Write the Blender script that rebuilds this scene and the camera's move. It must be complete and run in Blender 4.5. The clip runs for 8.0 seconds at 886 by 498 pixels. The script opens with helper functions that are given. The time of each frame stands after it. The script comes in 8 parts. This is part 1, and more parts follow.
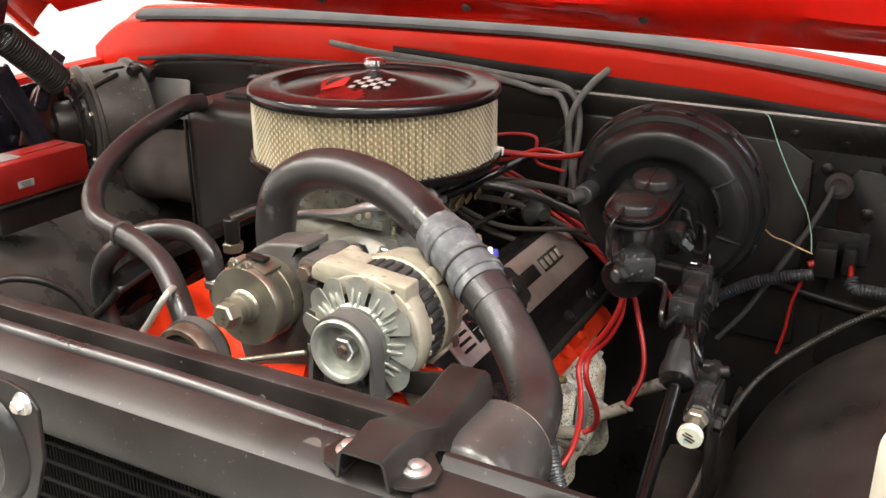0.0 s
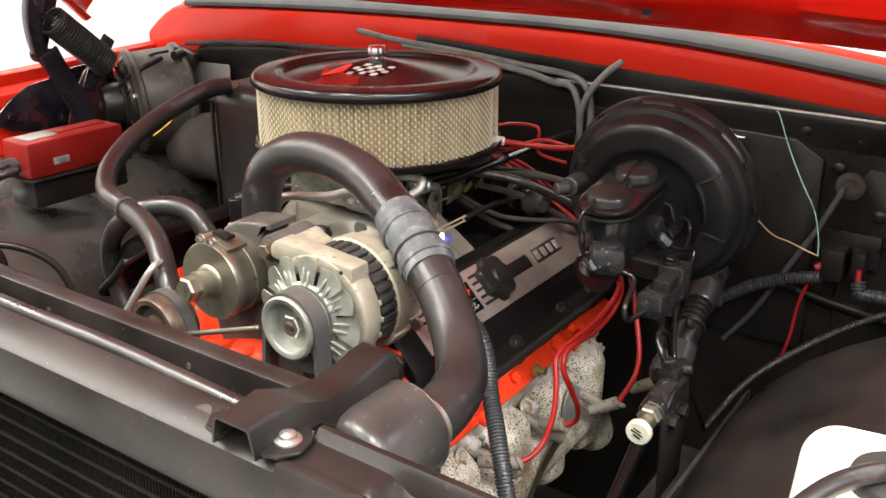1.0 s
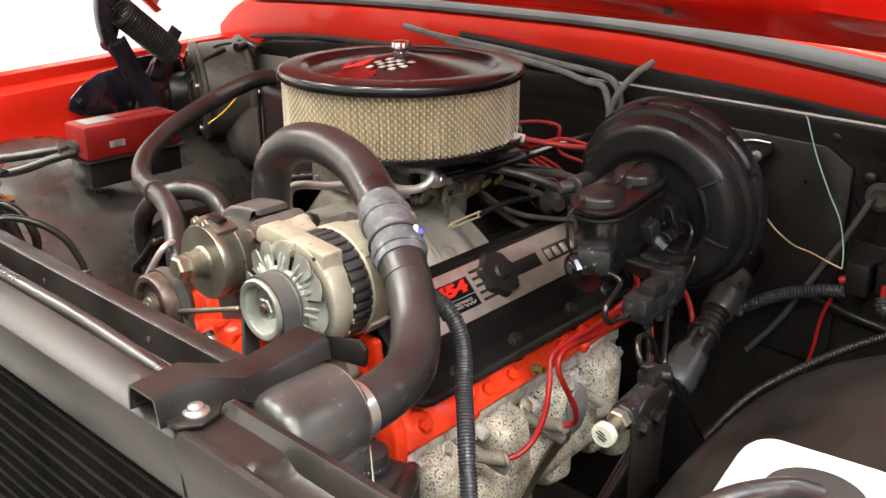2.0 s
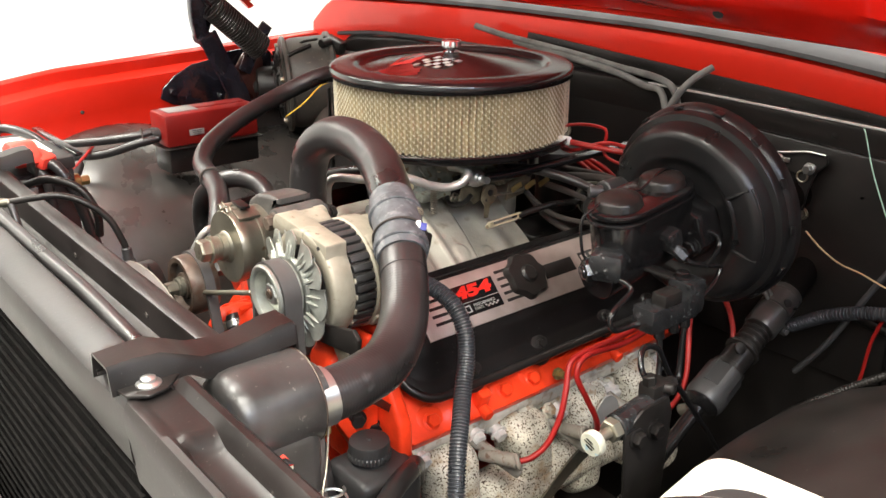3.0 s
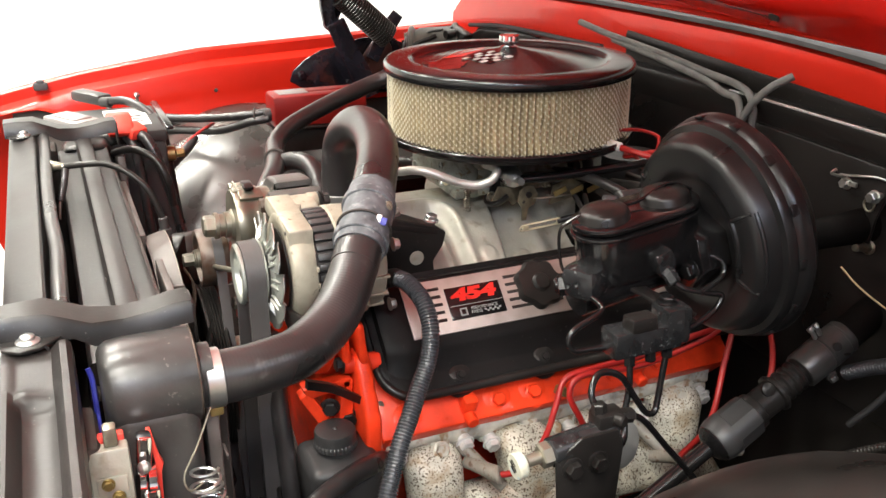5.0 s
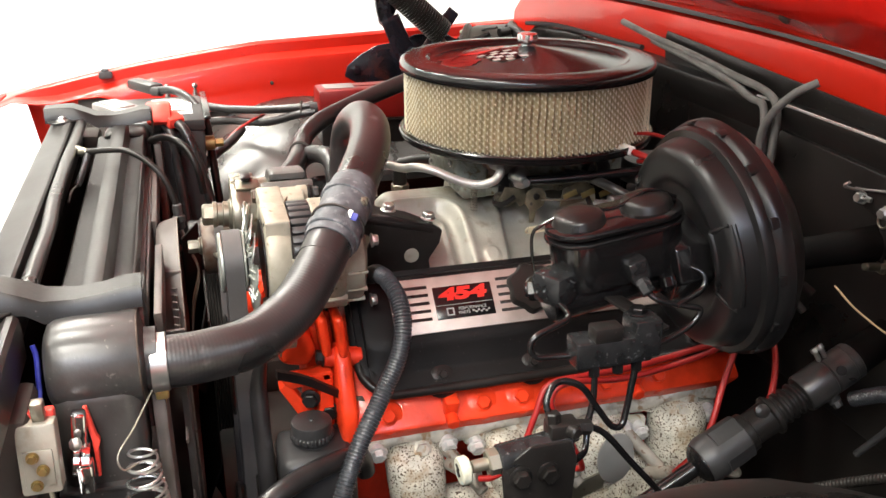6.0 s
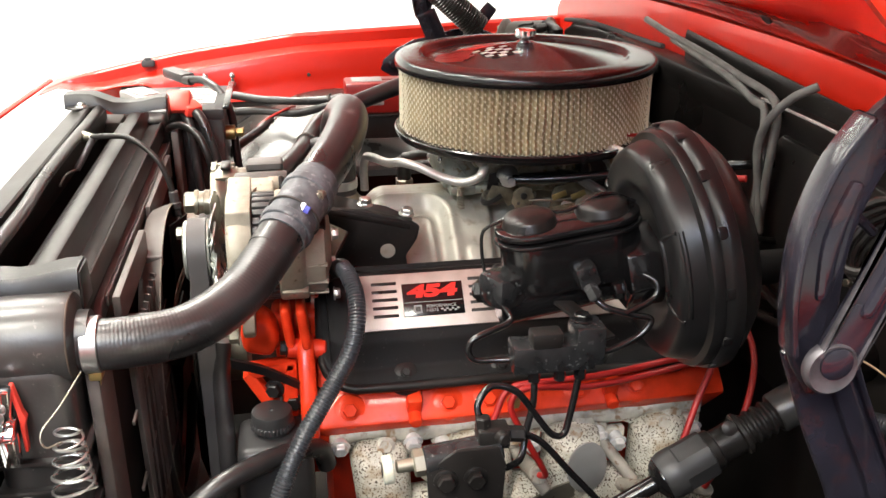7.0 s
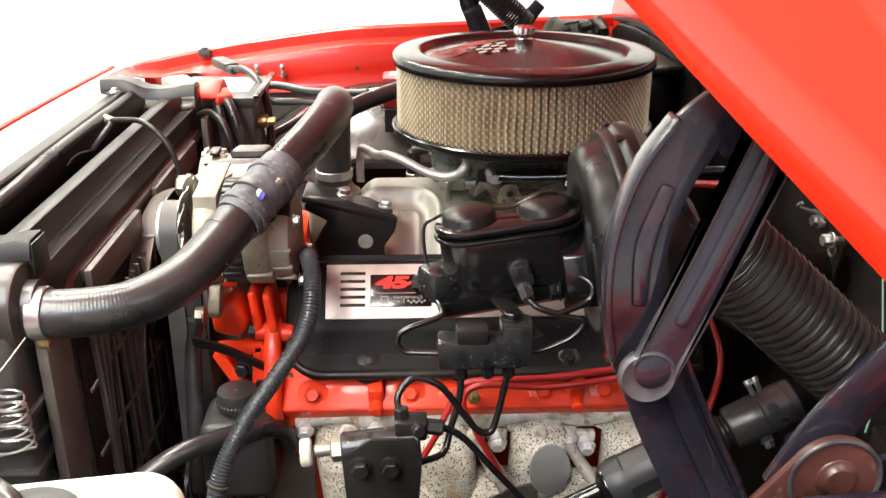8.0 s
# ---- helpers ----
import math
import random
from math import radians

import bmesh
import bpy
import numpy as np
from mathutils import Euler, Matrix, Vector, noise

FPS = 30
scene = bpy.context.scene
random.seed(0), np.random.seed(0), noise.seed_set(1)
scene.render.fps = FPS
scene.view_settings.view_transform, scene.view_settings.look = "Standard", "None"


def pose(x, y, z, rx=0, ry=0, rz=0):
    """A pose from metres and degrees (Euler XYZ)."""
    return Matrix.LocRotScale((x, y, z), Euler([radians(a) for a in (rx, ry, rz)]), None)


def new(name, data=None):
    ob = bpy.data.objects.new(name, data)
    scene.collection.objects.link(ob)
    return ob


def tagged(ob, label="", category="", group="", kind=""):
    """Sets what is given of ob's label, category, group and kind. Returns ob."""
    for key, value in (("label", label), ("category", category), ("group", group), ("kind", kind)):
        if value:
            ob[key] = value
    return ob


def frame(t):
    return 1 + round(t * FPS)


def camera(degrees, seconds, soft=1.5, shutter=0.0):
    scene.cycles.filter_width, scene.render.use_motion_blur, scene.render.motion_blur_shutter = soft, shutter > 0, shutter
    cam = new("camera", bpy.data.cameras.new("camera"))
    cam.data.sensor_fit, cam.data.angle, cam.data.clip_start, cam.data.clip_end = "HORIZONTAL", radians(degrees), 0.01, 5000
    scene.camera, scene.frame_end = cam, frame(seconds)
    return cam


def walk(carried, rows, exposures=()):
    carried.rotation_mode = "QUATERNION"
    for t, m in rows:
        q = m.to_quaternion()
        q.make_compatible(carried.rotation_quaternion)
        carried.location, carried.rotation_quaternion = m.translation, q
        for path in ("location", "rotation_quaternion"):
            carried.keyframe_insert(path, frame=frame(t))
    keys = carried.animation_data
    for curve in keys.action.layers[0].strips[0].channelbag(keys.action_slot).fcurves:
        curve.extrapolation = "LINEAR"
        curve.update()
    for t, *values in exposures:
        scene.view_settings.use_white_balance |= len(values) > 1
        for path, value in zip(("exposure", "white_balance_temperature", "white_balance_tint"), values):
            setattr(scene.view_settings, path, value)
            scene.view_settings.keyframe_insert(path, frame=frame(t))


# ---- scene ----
cam = camera(51.7, 8.0)
METRES, EYE, TILT, LEAN, TURN = 1.164, 1.43, -20.5, 0.0, 28.0
ROWS = [
    (0.0, 0.0, 0.0, 0.0, -0.0, 0.0, -0.0),
    (0.5, 0.0634, -0.0064, -0.0025, 2.77, -0.02, -0.99),
    (1.0, 0.1269, -0.0047, -0.004, 6.21, -0.6, -2.28),
    (1.5, 0.1887, 0.0005, -0.0032, 9.51, -0.9, -3.48),
    (3.0, 0.3594, 0.0351, 0.007, 21.69, -1.96, -7.83),
    (3.5, 0.4098, 0.0645, 0.0168, 25.62, -2.64, -9.11),
    (4.0, 0.4573, 0.0945, 0.0273, 29.67, -3.54, -10.38),
    (4.5, 0.5071, 0.1311, 0.0402, 33.25, -4.34, -11.48),
    (6.0, 0.6409, 0.251, 0.0818, 44.12, -6.88, -14.48),
    (6.5, 0.6777, 0.2996, 0.0986, 47.45, -8.07, -15.3),
    (7.0, 0.7149, 0.3459, 0.1151, 50.46, -8.84, -16.03),
    (7.5, 0.757, 0.3969, 0.1339, 54.24, -9.92, -16.9),
    (8.0, 0.8019, 0.456, 0.1546, 58.25, -11.25, -17.67),
]
walk(cam, [(t, pose(0.687, -1.088, EYE, TILT, LEAN, TURN) @ pose(METRES * x, METRES * y, METRES * z, 90 + pitch, roll, yaw)) for t, x, y, z, yaw, pitch, roll in ROWS], [(0.0, -0.03), (3.0, 0.0), (6.5, 0.06), (8.0, 0.22)])

# The origin is under the engine's centre line below the air cleaner: +x is the driver's side, +y the firewall, z up.

# ---- world and lamps ----
world = bpy.data.worlds.new("world")
scene.world = world
world.use_nodes = True
world.node_tree.nodes["Background"].inputs[0].default_value = (1.0, 0.98, 0.95, 1)
world.node_tree.nodes["Background"].inputs[1].default_value = 0.05


# Unseen overhead area lamps, assumed; no fitting is modelled.
def assumed_lamp(x, y, z, sx, sy, watts, rz=0.0):
    data = bpy.data.lights.new("ceiling_tube_light", "AREA")
    data.shape, data.size, data.size_y, data.energy = "RECTANGLE", sx, sy, watts
    data.color = (1.0, 0.97, 0.875)
    ob = new("ceiling_tube_light", data)
    ob.matrix_world = pose(x, y, z, 0, 0, rz)
    return ob


LAMP = 62
# Row weights are tuned; the easternmost column is added fill for the driver's side.
for lx in (-3.0, -1.5, 0.0, 1.5, 2.7, 3.9):
    for ly in (-3.0, -1.2, 1.6):
        lamp = assumed_lamp(lx, ly, 3.3, 0.45, 1.3, LAMP * {-3.0: 0.75, -1.2: 2.0, 1.6: 0.6}[ly])
        # Cool tint added to put a bluish sheen on the hinge arms.
        if lx > 3:
            lamp.data.color = (0.74, 0.82, 1.0)

# ---- materials ----


def material(name, base, rough=0.5, metal=0.0, coat=0.0, dark=0.75, light=1.2, scale=14.0, fine=220.0, bump=0.15, spots=None, spot_scale=260.0, spot_cut=0.62, spot_soft=0.05, rough_var=0.12, specular=0.4, stain=None, stain_scale=30.0, stain_cut=0.58):
    """A surface with soft stains, fine grain, uneven gloss and, where asked, spots of another colour."""
    m = bpy.data.materials.new(name)
    m.use_nodes = True
    nt = m.node_tree
    n, l = nt.nodes, nt.links
    b = n["Principled BSDF"]
    tc = n.new("ShaderNodeTexCoord")
    geo = n.new("ShaderNodeNewGeometry")
    big, small = n.new("ShaderNodeTexNoise"), n.new("ShaderNodeTexNoise")
    big.inputs["Scale"].default_value, small.inputs["Scale"].default_value = scale, fine
    big.inputs["Detail"].default_value, small.inputs["Detail"].default_value = 5, 2
    for q in (big, small):
        l.new(geo.outputs["Position"], q.inputs["Vector"])
    ramp = n.new("ShaderNodeValToRGB")
    ramp.color_ramp.elements[0].position, ramp.color_ramp.elements[1].position = 0.3, 0.72
    ramp.color_ramp.elements[0].color = (*[c * dark for c in base], 1)
    ramp.color_ramp.elements[1].color = (*[min(1, c * light) for c in base], 1)
    l.new(big.outputs["Fac"], ramp.inputs["Fac"])
    colour = ramp.outputs["Color"]
    if spots:
        sp = n.new("ShaderNodeTexNoise")
        sp.inputs["Scale"].default_value, sp.inputs["Detail"].default_value = spot_scale, 3
        l.new(geo.outputs["Position"], sp.inputs["Vector"])
        cut = n.new("ShaderNodeMapRange")
        cut.inputs["From Min"].default_value, cut.inputs["From Max"].default_value = spot_cut - spot_soft, spot_cut + spot_soft
        l.new(sp.outputs["Fac"], cut.inputs["Value"])
        mix = n.new("ShaderNodeMix")
        mix.data_type = "RGBA"
        l.new(cut.outputs["Result"], mix.inputs["Factor"])
        l.new(colour, mix.inputs["A"])
        mix.inputs["B"].default_value = (*spots, 1)
        colour = mix.outputs["Result"]
    if stain:
        st = n.new("ShaderNodeTexNoise")
        st.inputs["Scale"].default_value, st.inputs["Detail"].default_value, st.inputs["Roughness"].default_value = stain_scale, 6, 0.65
        l.new(geo.outputs["Position"], st.inputs["Vector"])
        lim = n.new("ShaderNodeMapRange")
        lim.inputs["From Min"].default_value, lim.inputs["From Max"].default_value, lim.inputs["To Max"].default_value = stain_cut - 0.06, stain_cut + 0.1, 0.85
        l.new(st.outputs["Fac"], lim.inputs["Value"])
        over = n.new("ShaderNodeMix")
        over.data_type = "RGBA"
        l.new(lim.outputs["Result"], over.inputs["Factor"])
        l.new(colour, over.inputs["A"])
        over.inputs["B"].default_value = (*stain, 1)
        colour = over.outputs["Result"]
    l.new(colour, b.inputs["Base Color"])
    rr = n.new("ShaderNodeMapRange")
    rr.inputs["To Min"].default_value, rr.inputs["To Max"].default_value = max(0.03, rough - rough_var), min(1, rough + rough_var)
    l.new(big.outputs["Fac"], rr.inputs["Value"])
    l.new(rr.outputs["Result"], b.inputs["Roughness"])
    b.inputs["Metallic"].default_value = metal
    b.inputs["Specular IOR Level"].default_value = specular
    b.inputs["Coat Weight"].default_value = coat
    b.inputs["Coat Roughness"].default_value = 0.06
    if bump:
        bp = n.new("ShaderNodeBump")
        bp.inputs["Strength"].default_value, bp.inputs["Distance"].default_value = bump, 0.001
        l.new(small.outputs["Fac"], bp.inputs["Height"])
        l.new(bp.outputs["Normal"], b.inputs["Normal"])
    return m


RED = material("red_body_paint", (0.45, 0.013, 0.0045), 0.36, coat=0.25, dark=0.92, light=1.05, bump=0.0, rough_var=0.05, specular=0.2)
RED_UNDER = material("red_under_hood_paint", (0.72, 0.012, 0.006), 0.2, coat=0.6, dark=0.85, light=1.1, bump=0.02, rough_var=0.06)
BLACK = material("satin_black_paint", (0.011, 0.0097, 0.009), 0.32, specular=0.26, dark=0.6, light=1.6, bump=0.07, rough_var=0.14, spots=(0.08, 0.075, 0.07), spot_scale=300, spot_cut=0.745)
BLACK_DUSTY = material("dusty_black_paint", (0.01, 0.0088, 0.0082), 0.34, dark=0.6, light=1.8, bump=0.1, spots=(0.1, 0.09, 0.08), spot_scale=230, spot_cut=0.72, rough_var=0.14, specular=0.25)
BLACK_GLOSS = material("gloss_black_paint", (0.006, 0.0056, 0.0058), 0.2, dark=0.8, light=1.4, coat=0.2, bump=0.05, rough_var=0.1)
BLACK_DEEP = material("dark_matte_black", (0.048, 0.041, 0.037), 0.7, dark=0.7, light=1.5, bump=0.2, specular=0.15)
CORE_BLACK = material("condenser_core_black", (0.006, 0.0053, 0.005), 0.75, dark=0.6, light=1.6, bump=0.2, specular=0.05)
PLASTIC = material("black_plastic", (0.026, 0.025, 0.025), 0.4, dark=0.8, light=1.4, bump=0.15)
RUBBER = material("black_rubber_hose", (0.014, 0.0128, 0.0128), 0.31, dark=0.7, light=1.9, bump=0.08, rough_var=0.13, specular=0.55, spots=(0.075, 0.07, 0.07), spot_scale=45, spot_cut=0.72, spot_soft=0.08)
BELT = material("rubber_belt", (0.05, 0.046, 0.045), 0.5, dark=0.8, light=1.3)
TAPE = material("grey_duct_tape", (0.088, 0.092, 0.1), 0.5, dark=0.5, light=1.4, scale=70, bump=0.3, spots=(0.19, 0.19, 0.195), spot_scale=110, spot_cut=0.66, spot_soft=0.08, specular=0.3)
ALLOY = material("cast_aluminium", (0.34, 0.325, 0.275), 0.42, metal=0.3, dark=0.72, light=1.15, scale=16, bump=0.3, spots=(0.19, 0.16, 0.12), spot_scale=50, spot_cut=0.68, spot_soft=0.1, stain=(0.2, 0.15, 0.08), stain_scale=14, stain_cut=0.63)
ALT_ALLOY = material("tan_cast_aluminium", (0.33, 0.3, 0.235), 0.5, metal=0.25, dark=0.72, light=1.12, scale=40, bump=0.35, spots=(0.15, 0.12, 0.08), spot_scale=120, spot_cut=0.7, stain=(0.16, 0.115, 0.07), stain_scale=26, stain_cut=0.64)
STEEL = material("zinc_plated_steel", (0.55, 0.55, 0.53), 0.3, metal=0.9, dark=0.7, light=1.15, bump=0.1)
DULL_STEEL = material("tarnished_steel", (0.26, 0.24, 0.19), 0.36, metal=0.8, dark=0.65, light=1.25, bump=0.2, spots=(0.12, 0.075, 0.045), spot_scale=80, spot_cut=0.71)
RUSTY = material("rusty_steel", (0.07, 0.05, 0.038), 0.4, metal=0.3, dark=0.5, light=1.5, scale=40, bump=0.3, spots=(0.06, 0.03, 0.018), spot_scale=70, spot_cut=0.58)
CHROME = material("chrome", (0.85, 0.85, 0.86), 0.08, metal=1.0, dark=0.95, light=1.0, bump=0.0, rough_var=0.04)
ORANGE = material("orange_engine_paint", (0.85, 0.052, 0.014), 0.32, coat=0.15, dark=0.6, light=1.12, scale=25, bump=0.4, fine=90.0, specular=0.14)
# Darker, redder copy of the engine orange; the block's shade is in the colour.
ORANGE_SHADED = material("shaded_engine_orange", (0.64, 0.034, 0.011), 0.35, dark=0.6, light=1.2, scale=25, bump=0.15)
CAST = material("weathered_manifold_iron", (0.64, 0.6, 0.5), 0.6, metal=0.05, dark=0.5, light=1.15, scale=32, bump=0.6, spots=(0.075, 0.05, 0.032), spot_scale=380, spot_cut=0.575, spot_soft=0.02, stain=(0.3, 0.2, 0.11), stain_scale=24, stain_cut=0.6)
CAST_PLAIN = material("pale_cast_iron", (0.6, 0.56, 0.47), 0.55, stain=(0.24, 0.14, 0.07), stain_scale=45, stain_cut=0.6, metal=0.2, dark=0.55, light=1.15, scale=40, bump=0.4, spots=(0.3, 0.2, 0.12), spot_scale=70, spot_cut=0.6)
PAPER = material("filter_paper", (0.36, 0.295, 0.175), 0.8, dark=0.75, light=1.15, scale=30, bump=0.2)
MESH_WIRE = material("filter_wire_mesh", (0.74, 0.69, 0.53), 0.36, metal=0.3, dark=0.85, light=1.08, bump=0.1)
WIRE_RED = material("red_spark_plug_lead", (0.3, 0.012, 0.01), 0.38, dark=0.7, light=1.15, bump=0.05)
WHITE_PLASTIC = material("white_translucent_plastic", (0.8, 0.79, 0.66), 0.4, dark=0.95, light=1.03, bump=0.05)
WHITE = material("white_label", (0.8, 0.79, 0.75), 0.5, dark=0.92, light=1.0, bump=0.0)
GREY_PLATE = material("grey_sheet_metal", (0.3, 0.29, 0.28), 0.4, metal=0.5, dark=0.8, light=1.15)
BOX_RED = material("dark_red_anodised_box", (0.17, 0.008, 0.006), 0.36, dark=0.8, light=1.2, bump=0.08)
CAP_RED = material("red_terminal_cover", (0.75, 0.06, 0.04), 0.45, dark=0.85, light=1.05, bump=0.05)
PLATE = material("brushed_valve_cover_plate", (0.36, 0.3, 0.275), 0.46, metal=0.7, dark=0.85, light=1.08, scale=50, bump=0.15)
EMBLEM_RED = material("red_emblem", (0.6, 0.018, 0.012), 0.4, dark=0.9, light=1.05, bump=0.0)
# Greys of the unseen ceiling and walls are set to shape reflections and fill.
DARKENED_CEILING = material("reflection_dimming_ceiling", (0.12, 0.118, 0.115), 0.8, dark=0.95, light=1.03, scale=3, bump=0.0)
SOUTH_WALL = material("unseen_fill_grey_south", (0.48, 0.472, 0.46), 0.8, dark=0.95, light=1.03, scale=3, bump=0.0)
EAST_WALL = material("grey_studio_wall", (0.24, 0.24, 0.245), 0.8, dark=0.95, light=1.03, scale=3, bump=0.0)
PALE_BRASS = material("pale_cadmium_steel", (0.7, 0.62, 0.42), 0.35, metal=0.6, dark=0.8, light=1.1)
LINE = material("dusty_grey_rubber_line", (0.15, 0.147, 0.14), 0.5, dark=0.6, light=1.3, scale=30, bump=0.1, specular=0.3)
LETTER = material("grey_print", (0.24, 0.235, 0.225), 0.5, dark=0.9, light=1.05, bump=0.0)
LID_BLACK = material("gloss_black_lid", (0.007, 0.0065, 0.0068), 0.21, dark=0.9, light=1.1, coat=0.05, bump=0.0, rough_var=0.05, specular=0.5)
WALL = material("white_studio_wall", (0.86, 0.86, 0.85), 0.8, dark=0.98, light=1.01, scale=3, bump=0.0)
FLOOR = material("pale_grey_floor", (0.42, 0.41, 0.39), 0.35, dark=0.8, light=1.1, scale=3, bump=0.05)
GREEN_WIRE = material("pale_green_wire", (0.35, 0.6, 0.48), 0.5, bump=0.0)
TAN_WIRE = material("tan_wire", (0.6, 0.42, 0.25), 0.5, bump=0.0)
BLUE = material("blue_plastic", (0.02, 0.025, 0.22), 0.4, bump=0.0)
YELLOW = material("yellow_plastic", (0.72, 0.42, 0.03), 0.45, bump=0.0)
BRASS = material("brass_fitting", (0.4, 0.3, 0.12), 0.36, metal=0.8, dark=0.6, light=1.1)
ZINC_FAN = material("dull_zinc_stamping", (0.4, 0.41, 0.37), 0.33, metal=0.7, dark=0.75, light=1.15, scale=60, bump=0.12)
LOOM = material("dusty_conduit_plastic", (0.034, 0.036, 0.04), 0.3, dark=0.8, light=1.3, bump=0.1)
HOUSING = material("smooth_black_liner", (0.042, 0.038, 0.035), 0.28, dark=0.6, light=1.5, bump=0.05, rough_var=0.1, specular=0.75, spots=(0.09, 0.08, 0.07), spot_scale=200, spot_cut=0.74)
FITTING = material("worn_black_fitting", (0.014, 0.014, 0.0145), 0.24, dark=0.6, light=1.6, scale=60, bump=0.1, spots=(0.12, 0.12, 0.12), spot_scale=200, spot_cut=0.7)
BOOT = material("heat_soaked_boot", (0.2, 0.18, 0.15), 0.55, dark=0.7, light=1.2, scale=60, bump=0.2, spots=(0.1, 0.06, 0.04), spot_scale=120, spot_cut=0.64)
WRINKLE = material("black_wrinkle_paint", (0.006, 0.0052, 0.005), 0.42, specular=0.12, dark=0.7, light=1.5, bump=0.5, fine=900.0, rough_var=0.1, spots=(0.07, 0.065, 0.06), spot_scale=260, spot_cut=0.73)
FIREWALL = material("firewall_black_paint", (0.013, 0.0115, 0.011), 0.3, dark=0.7, light=1.5, scale=9, bump=0.05, rough_var=0.1, specular=0.3)
KNOB = material("dirty_white_plastic", (0.47, 0.46, 0.37), 0.4, dark=0.7, light=1.1, scale=90, bump=0.05, spots=(0.26, 0.36, 0.4), spot_scale=130, spot_cut=0.6)
PIPE = material("dull_steel_pipe", (0.42, 0.415, 0.385), 0.42, metal=0.6, dark=0.75, light=1.1, scale=30, bump=0.1)
EDGE_METAL = material("bare_worn_edge", (0.85, 0.83, 0.8), 0.35, metal=0.5, dark=0.75, light=1.05, scale=120)
TANK = material("weathered_satin_tank", (0.029, 0.027, 0.026), 0.34, dark=0.6, light=1.6, scale=22, bump=0.15, spots=(0.16, 0.15, 0.13), spot_scale=150, spot_cut=0.72, rough_var=0.14, specular=0.5)
SLEEVE = material("satin_grey_sleeve", (0.075, 0.072, 0.068), 0.34, metal=0.5, dark=0.7, light=1.4, scale=25, bump=0.08, rough_var=0.1, specular=0.6)
SHROUD = material("dusty_brown_black_plastic", (0.082, 0.069, 0.063), 0.5, dark=0.6, light=1.5, scale=18, bump=0.15, spots=(0.1, 0.09, 0.08), spot_scale=160, spot_cut=0.72)
# Blue-violet base and red-brown patches imitate reflections on black hinge paint.
HINGE = material("hinge_paint_tinted_sheen", (0.0115, 0.0106, 0.0155), 0.22, dark=0.5, light=1.9, scale=14, bump=0.05, rough_var=0.14, specular=0.45, coat=0.15, stain=(0.05, 0.015, 0.012), stain_scale=16, stain_cut=0.6)
HINGE_RIM = material("rubbed_hinge_edge", (0.06, 0.055, 0.06), 0.35, metal=0.4, dark=0.5, light=1.6, scale=60, bump=0.05, rough_var=0.1)
# Red-brown base stands in for the colour reflected on the black bracket.
HINGE_BROWN = material("brown_reflecting_bracket", (0.055, 0.02, 0.016), 0.3, dark=0.5, light=1.5, scale=25, bump=0.1, specular=0.45, spots=(0.12, 0.07, 0.06), spot_scale=90, spot_cut=0.7)
HOOD_RED = material("polished_red_hood_paint", (0.6, 0.026, 0.007), 0.3, coat=1.0, dark=0.92, light=1.06, bump=0.0, rough_var=0.05, specular=0.35)
BLOWER = material("dusty_grey_blower", (0.045, 0.041, 0.035), 0.45, dark=0.5, light=1.6, scale=12, bump=0.15, spots=(0.16, 0.14, 0.11), spot_scale=120, spot_cut=0.7)
CASTING_GREY = material("grey_black_casting", (0.06, 0.056, 0.052), 0.42, dark=0.6, light=1.4, scale=25, bump=0.3, specular=0.4, spots=(0.14, 0.12, 0.1), spot_scale=140, spot_cut=0.7)
LEVER = material("tarnished_tan_lever", (0.16, 0.135, 0.09), 0.45, metal=0.5, dark=0.5, light=1.3, scale=60, bump=0.2)
CARB = material("dull_green_grey_zinc", (0.27, 0.285, 0.245), 0.45, metal=0.3, dark=0.55, light=1.2, scale=60, bump=0.3, spots=(0.14, 0.11, 0.06), spot_scale=130, spot_cut=0.62)
BOOSTER = material("satin_black_booster_paint", (0.0085, 0.0082, 0.0085), 0.31, dark=0.7, light=1.5, bump=0.05, rough_var=0.1, specular=0.3)
SUPPORT_BLACK = material("scuffed_semi_gloss_support", (0.012, 0.0098, 0.0092), 0.36, dark=0.6, light=1.8, bump=0.08, spots=(0.1, 0.09, 0.08), spot_scale=230, spot_cut=0.73, rough_var=0.1, specular=0.27)
STRIP = material("grey_rubber_weatherstrip", (0.062, 0.061, 0.063), 0.75, dark=0.85, light=1.2, bump=0.15, specular=0.12)

# ---- mesh tools ----
ORIGIN = {}


def thing(name, at, label, category, group="", kind=""):
    ob = new(name)
    ob.location = at
    ORIGIN[ob.name] = Vector(at)
    return tagged(ob, label, category, group, kind)


def part(name, bm, mat, parent=None, label="", sharp=38):
    """Links a bmesh, given in world metres, as one mesh object under a thing or a part."""
    bmesh.ops.recalc_face_normals(bm, faces=bm.faces)
    lo = Vector([min(v.co[i] for v in bm.verts) for i in range(3)])
    hi = Vector([max(v.co[i] for v in bm.verts) for i in range(3)])
    mid = (lo + hi) / 2
    bmesh.ops.translate(bm, verts=bm.verts, vec=-mid)
    me = bpy.data.meshes.new(name)
    bm.to_mesh(me)
    bm.free()
    for p in me.polygons:
        p.use_smooth = True
    me.set_sharp_from_angle(angle=radians(sharp))
    me.materials.append(mat)
    ob = new(name, me)
    ORIGIN[ob.name] = mid
    ob.location = mid
    if parent:
        ob.parent = parent
        ob.location = mid - ORIGIN[parent.name]
    if label:
        ob["label"] = label
    return ob


def solo(name, bm, mat, label, category, group="", kind="", sharp=38):
    return tagged(part(name, bm, mat, sharp=sharp), label, category, group, kind)


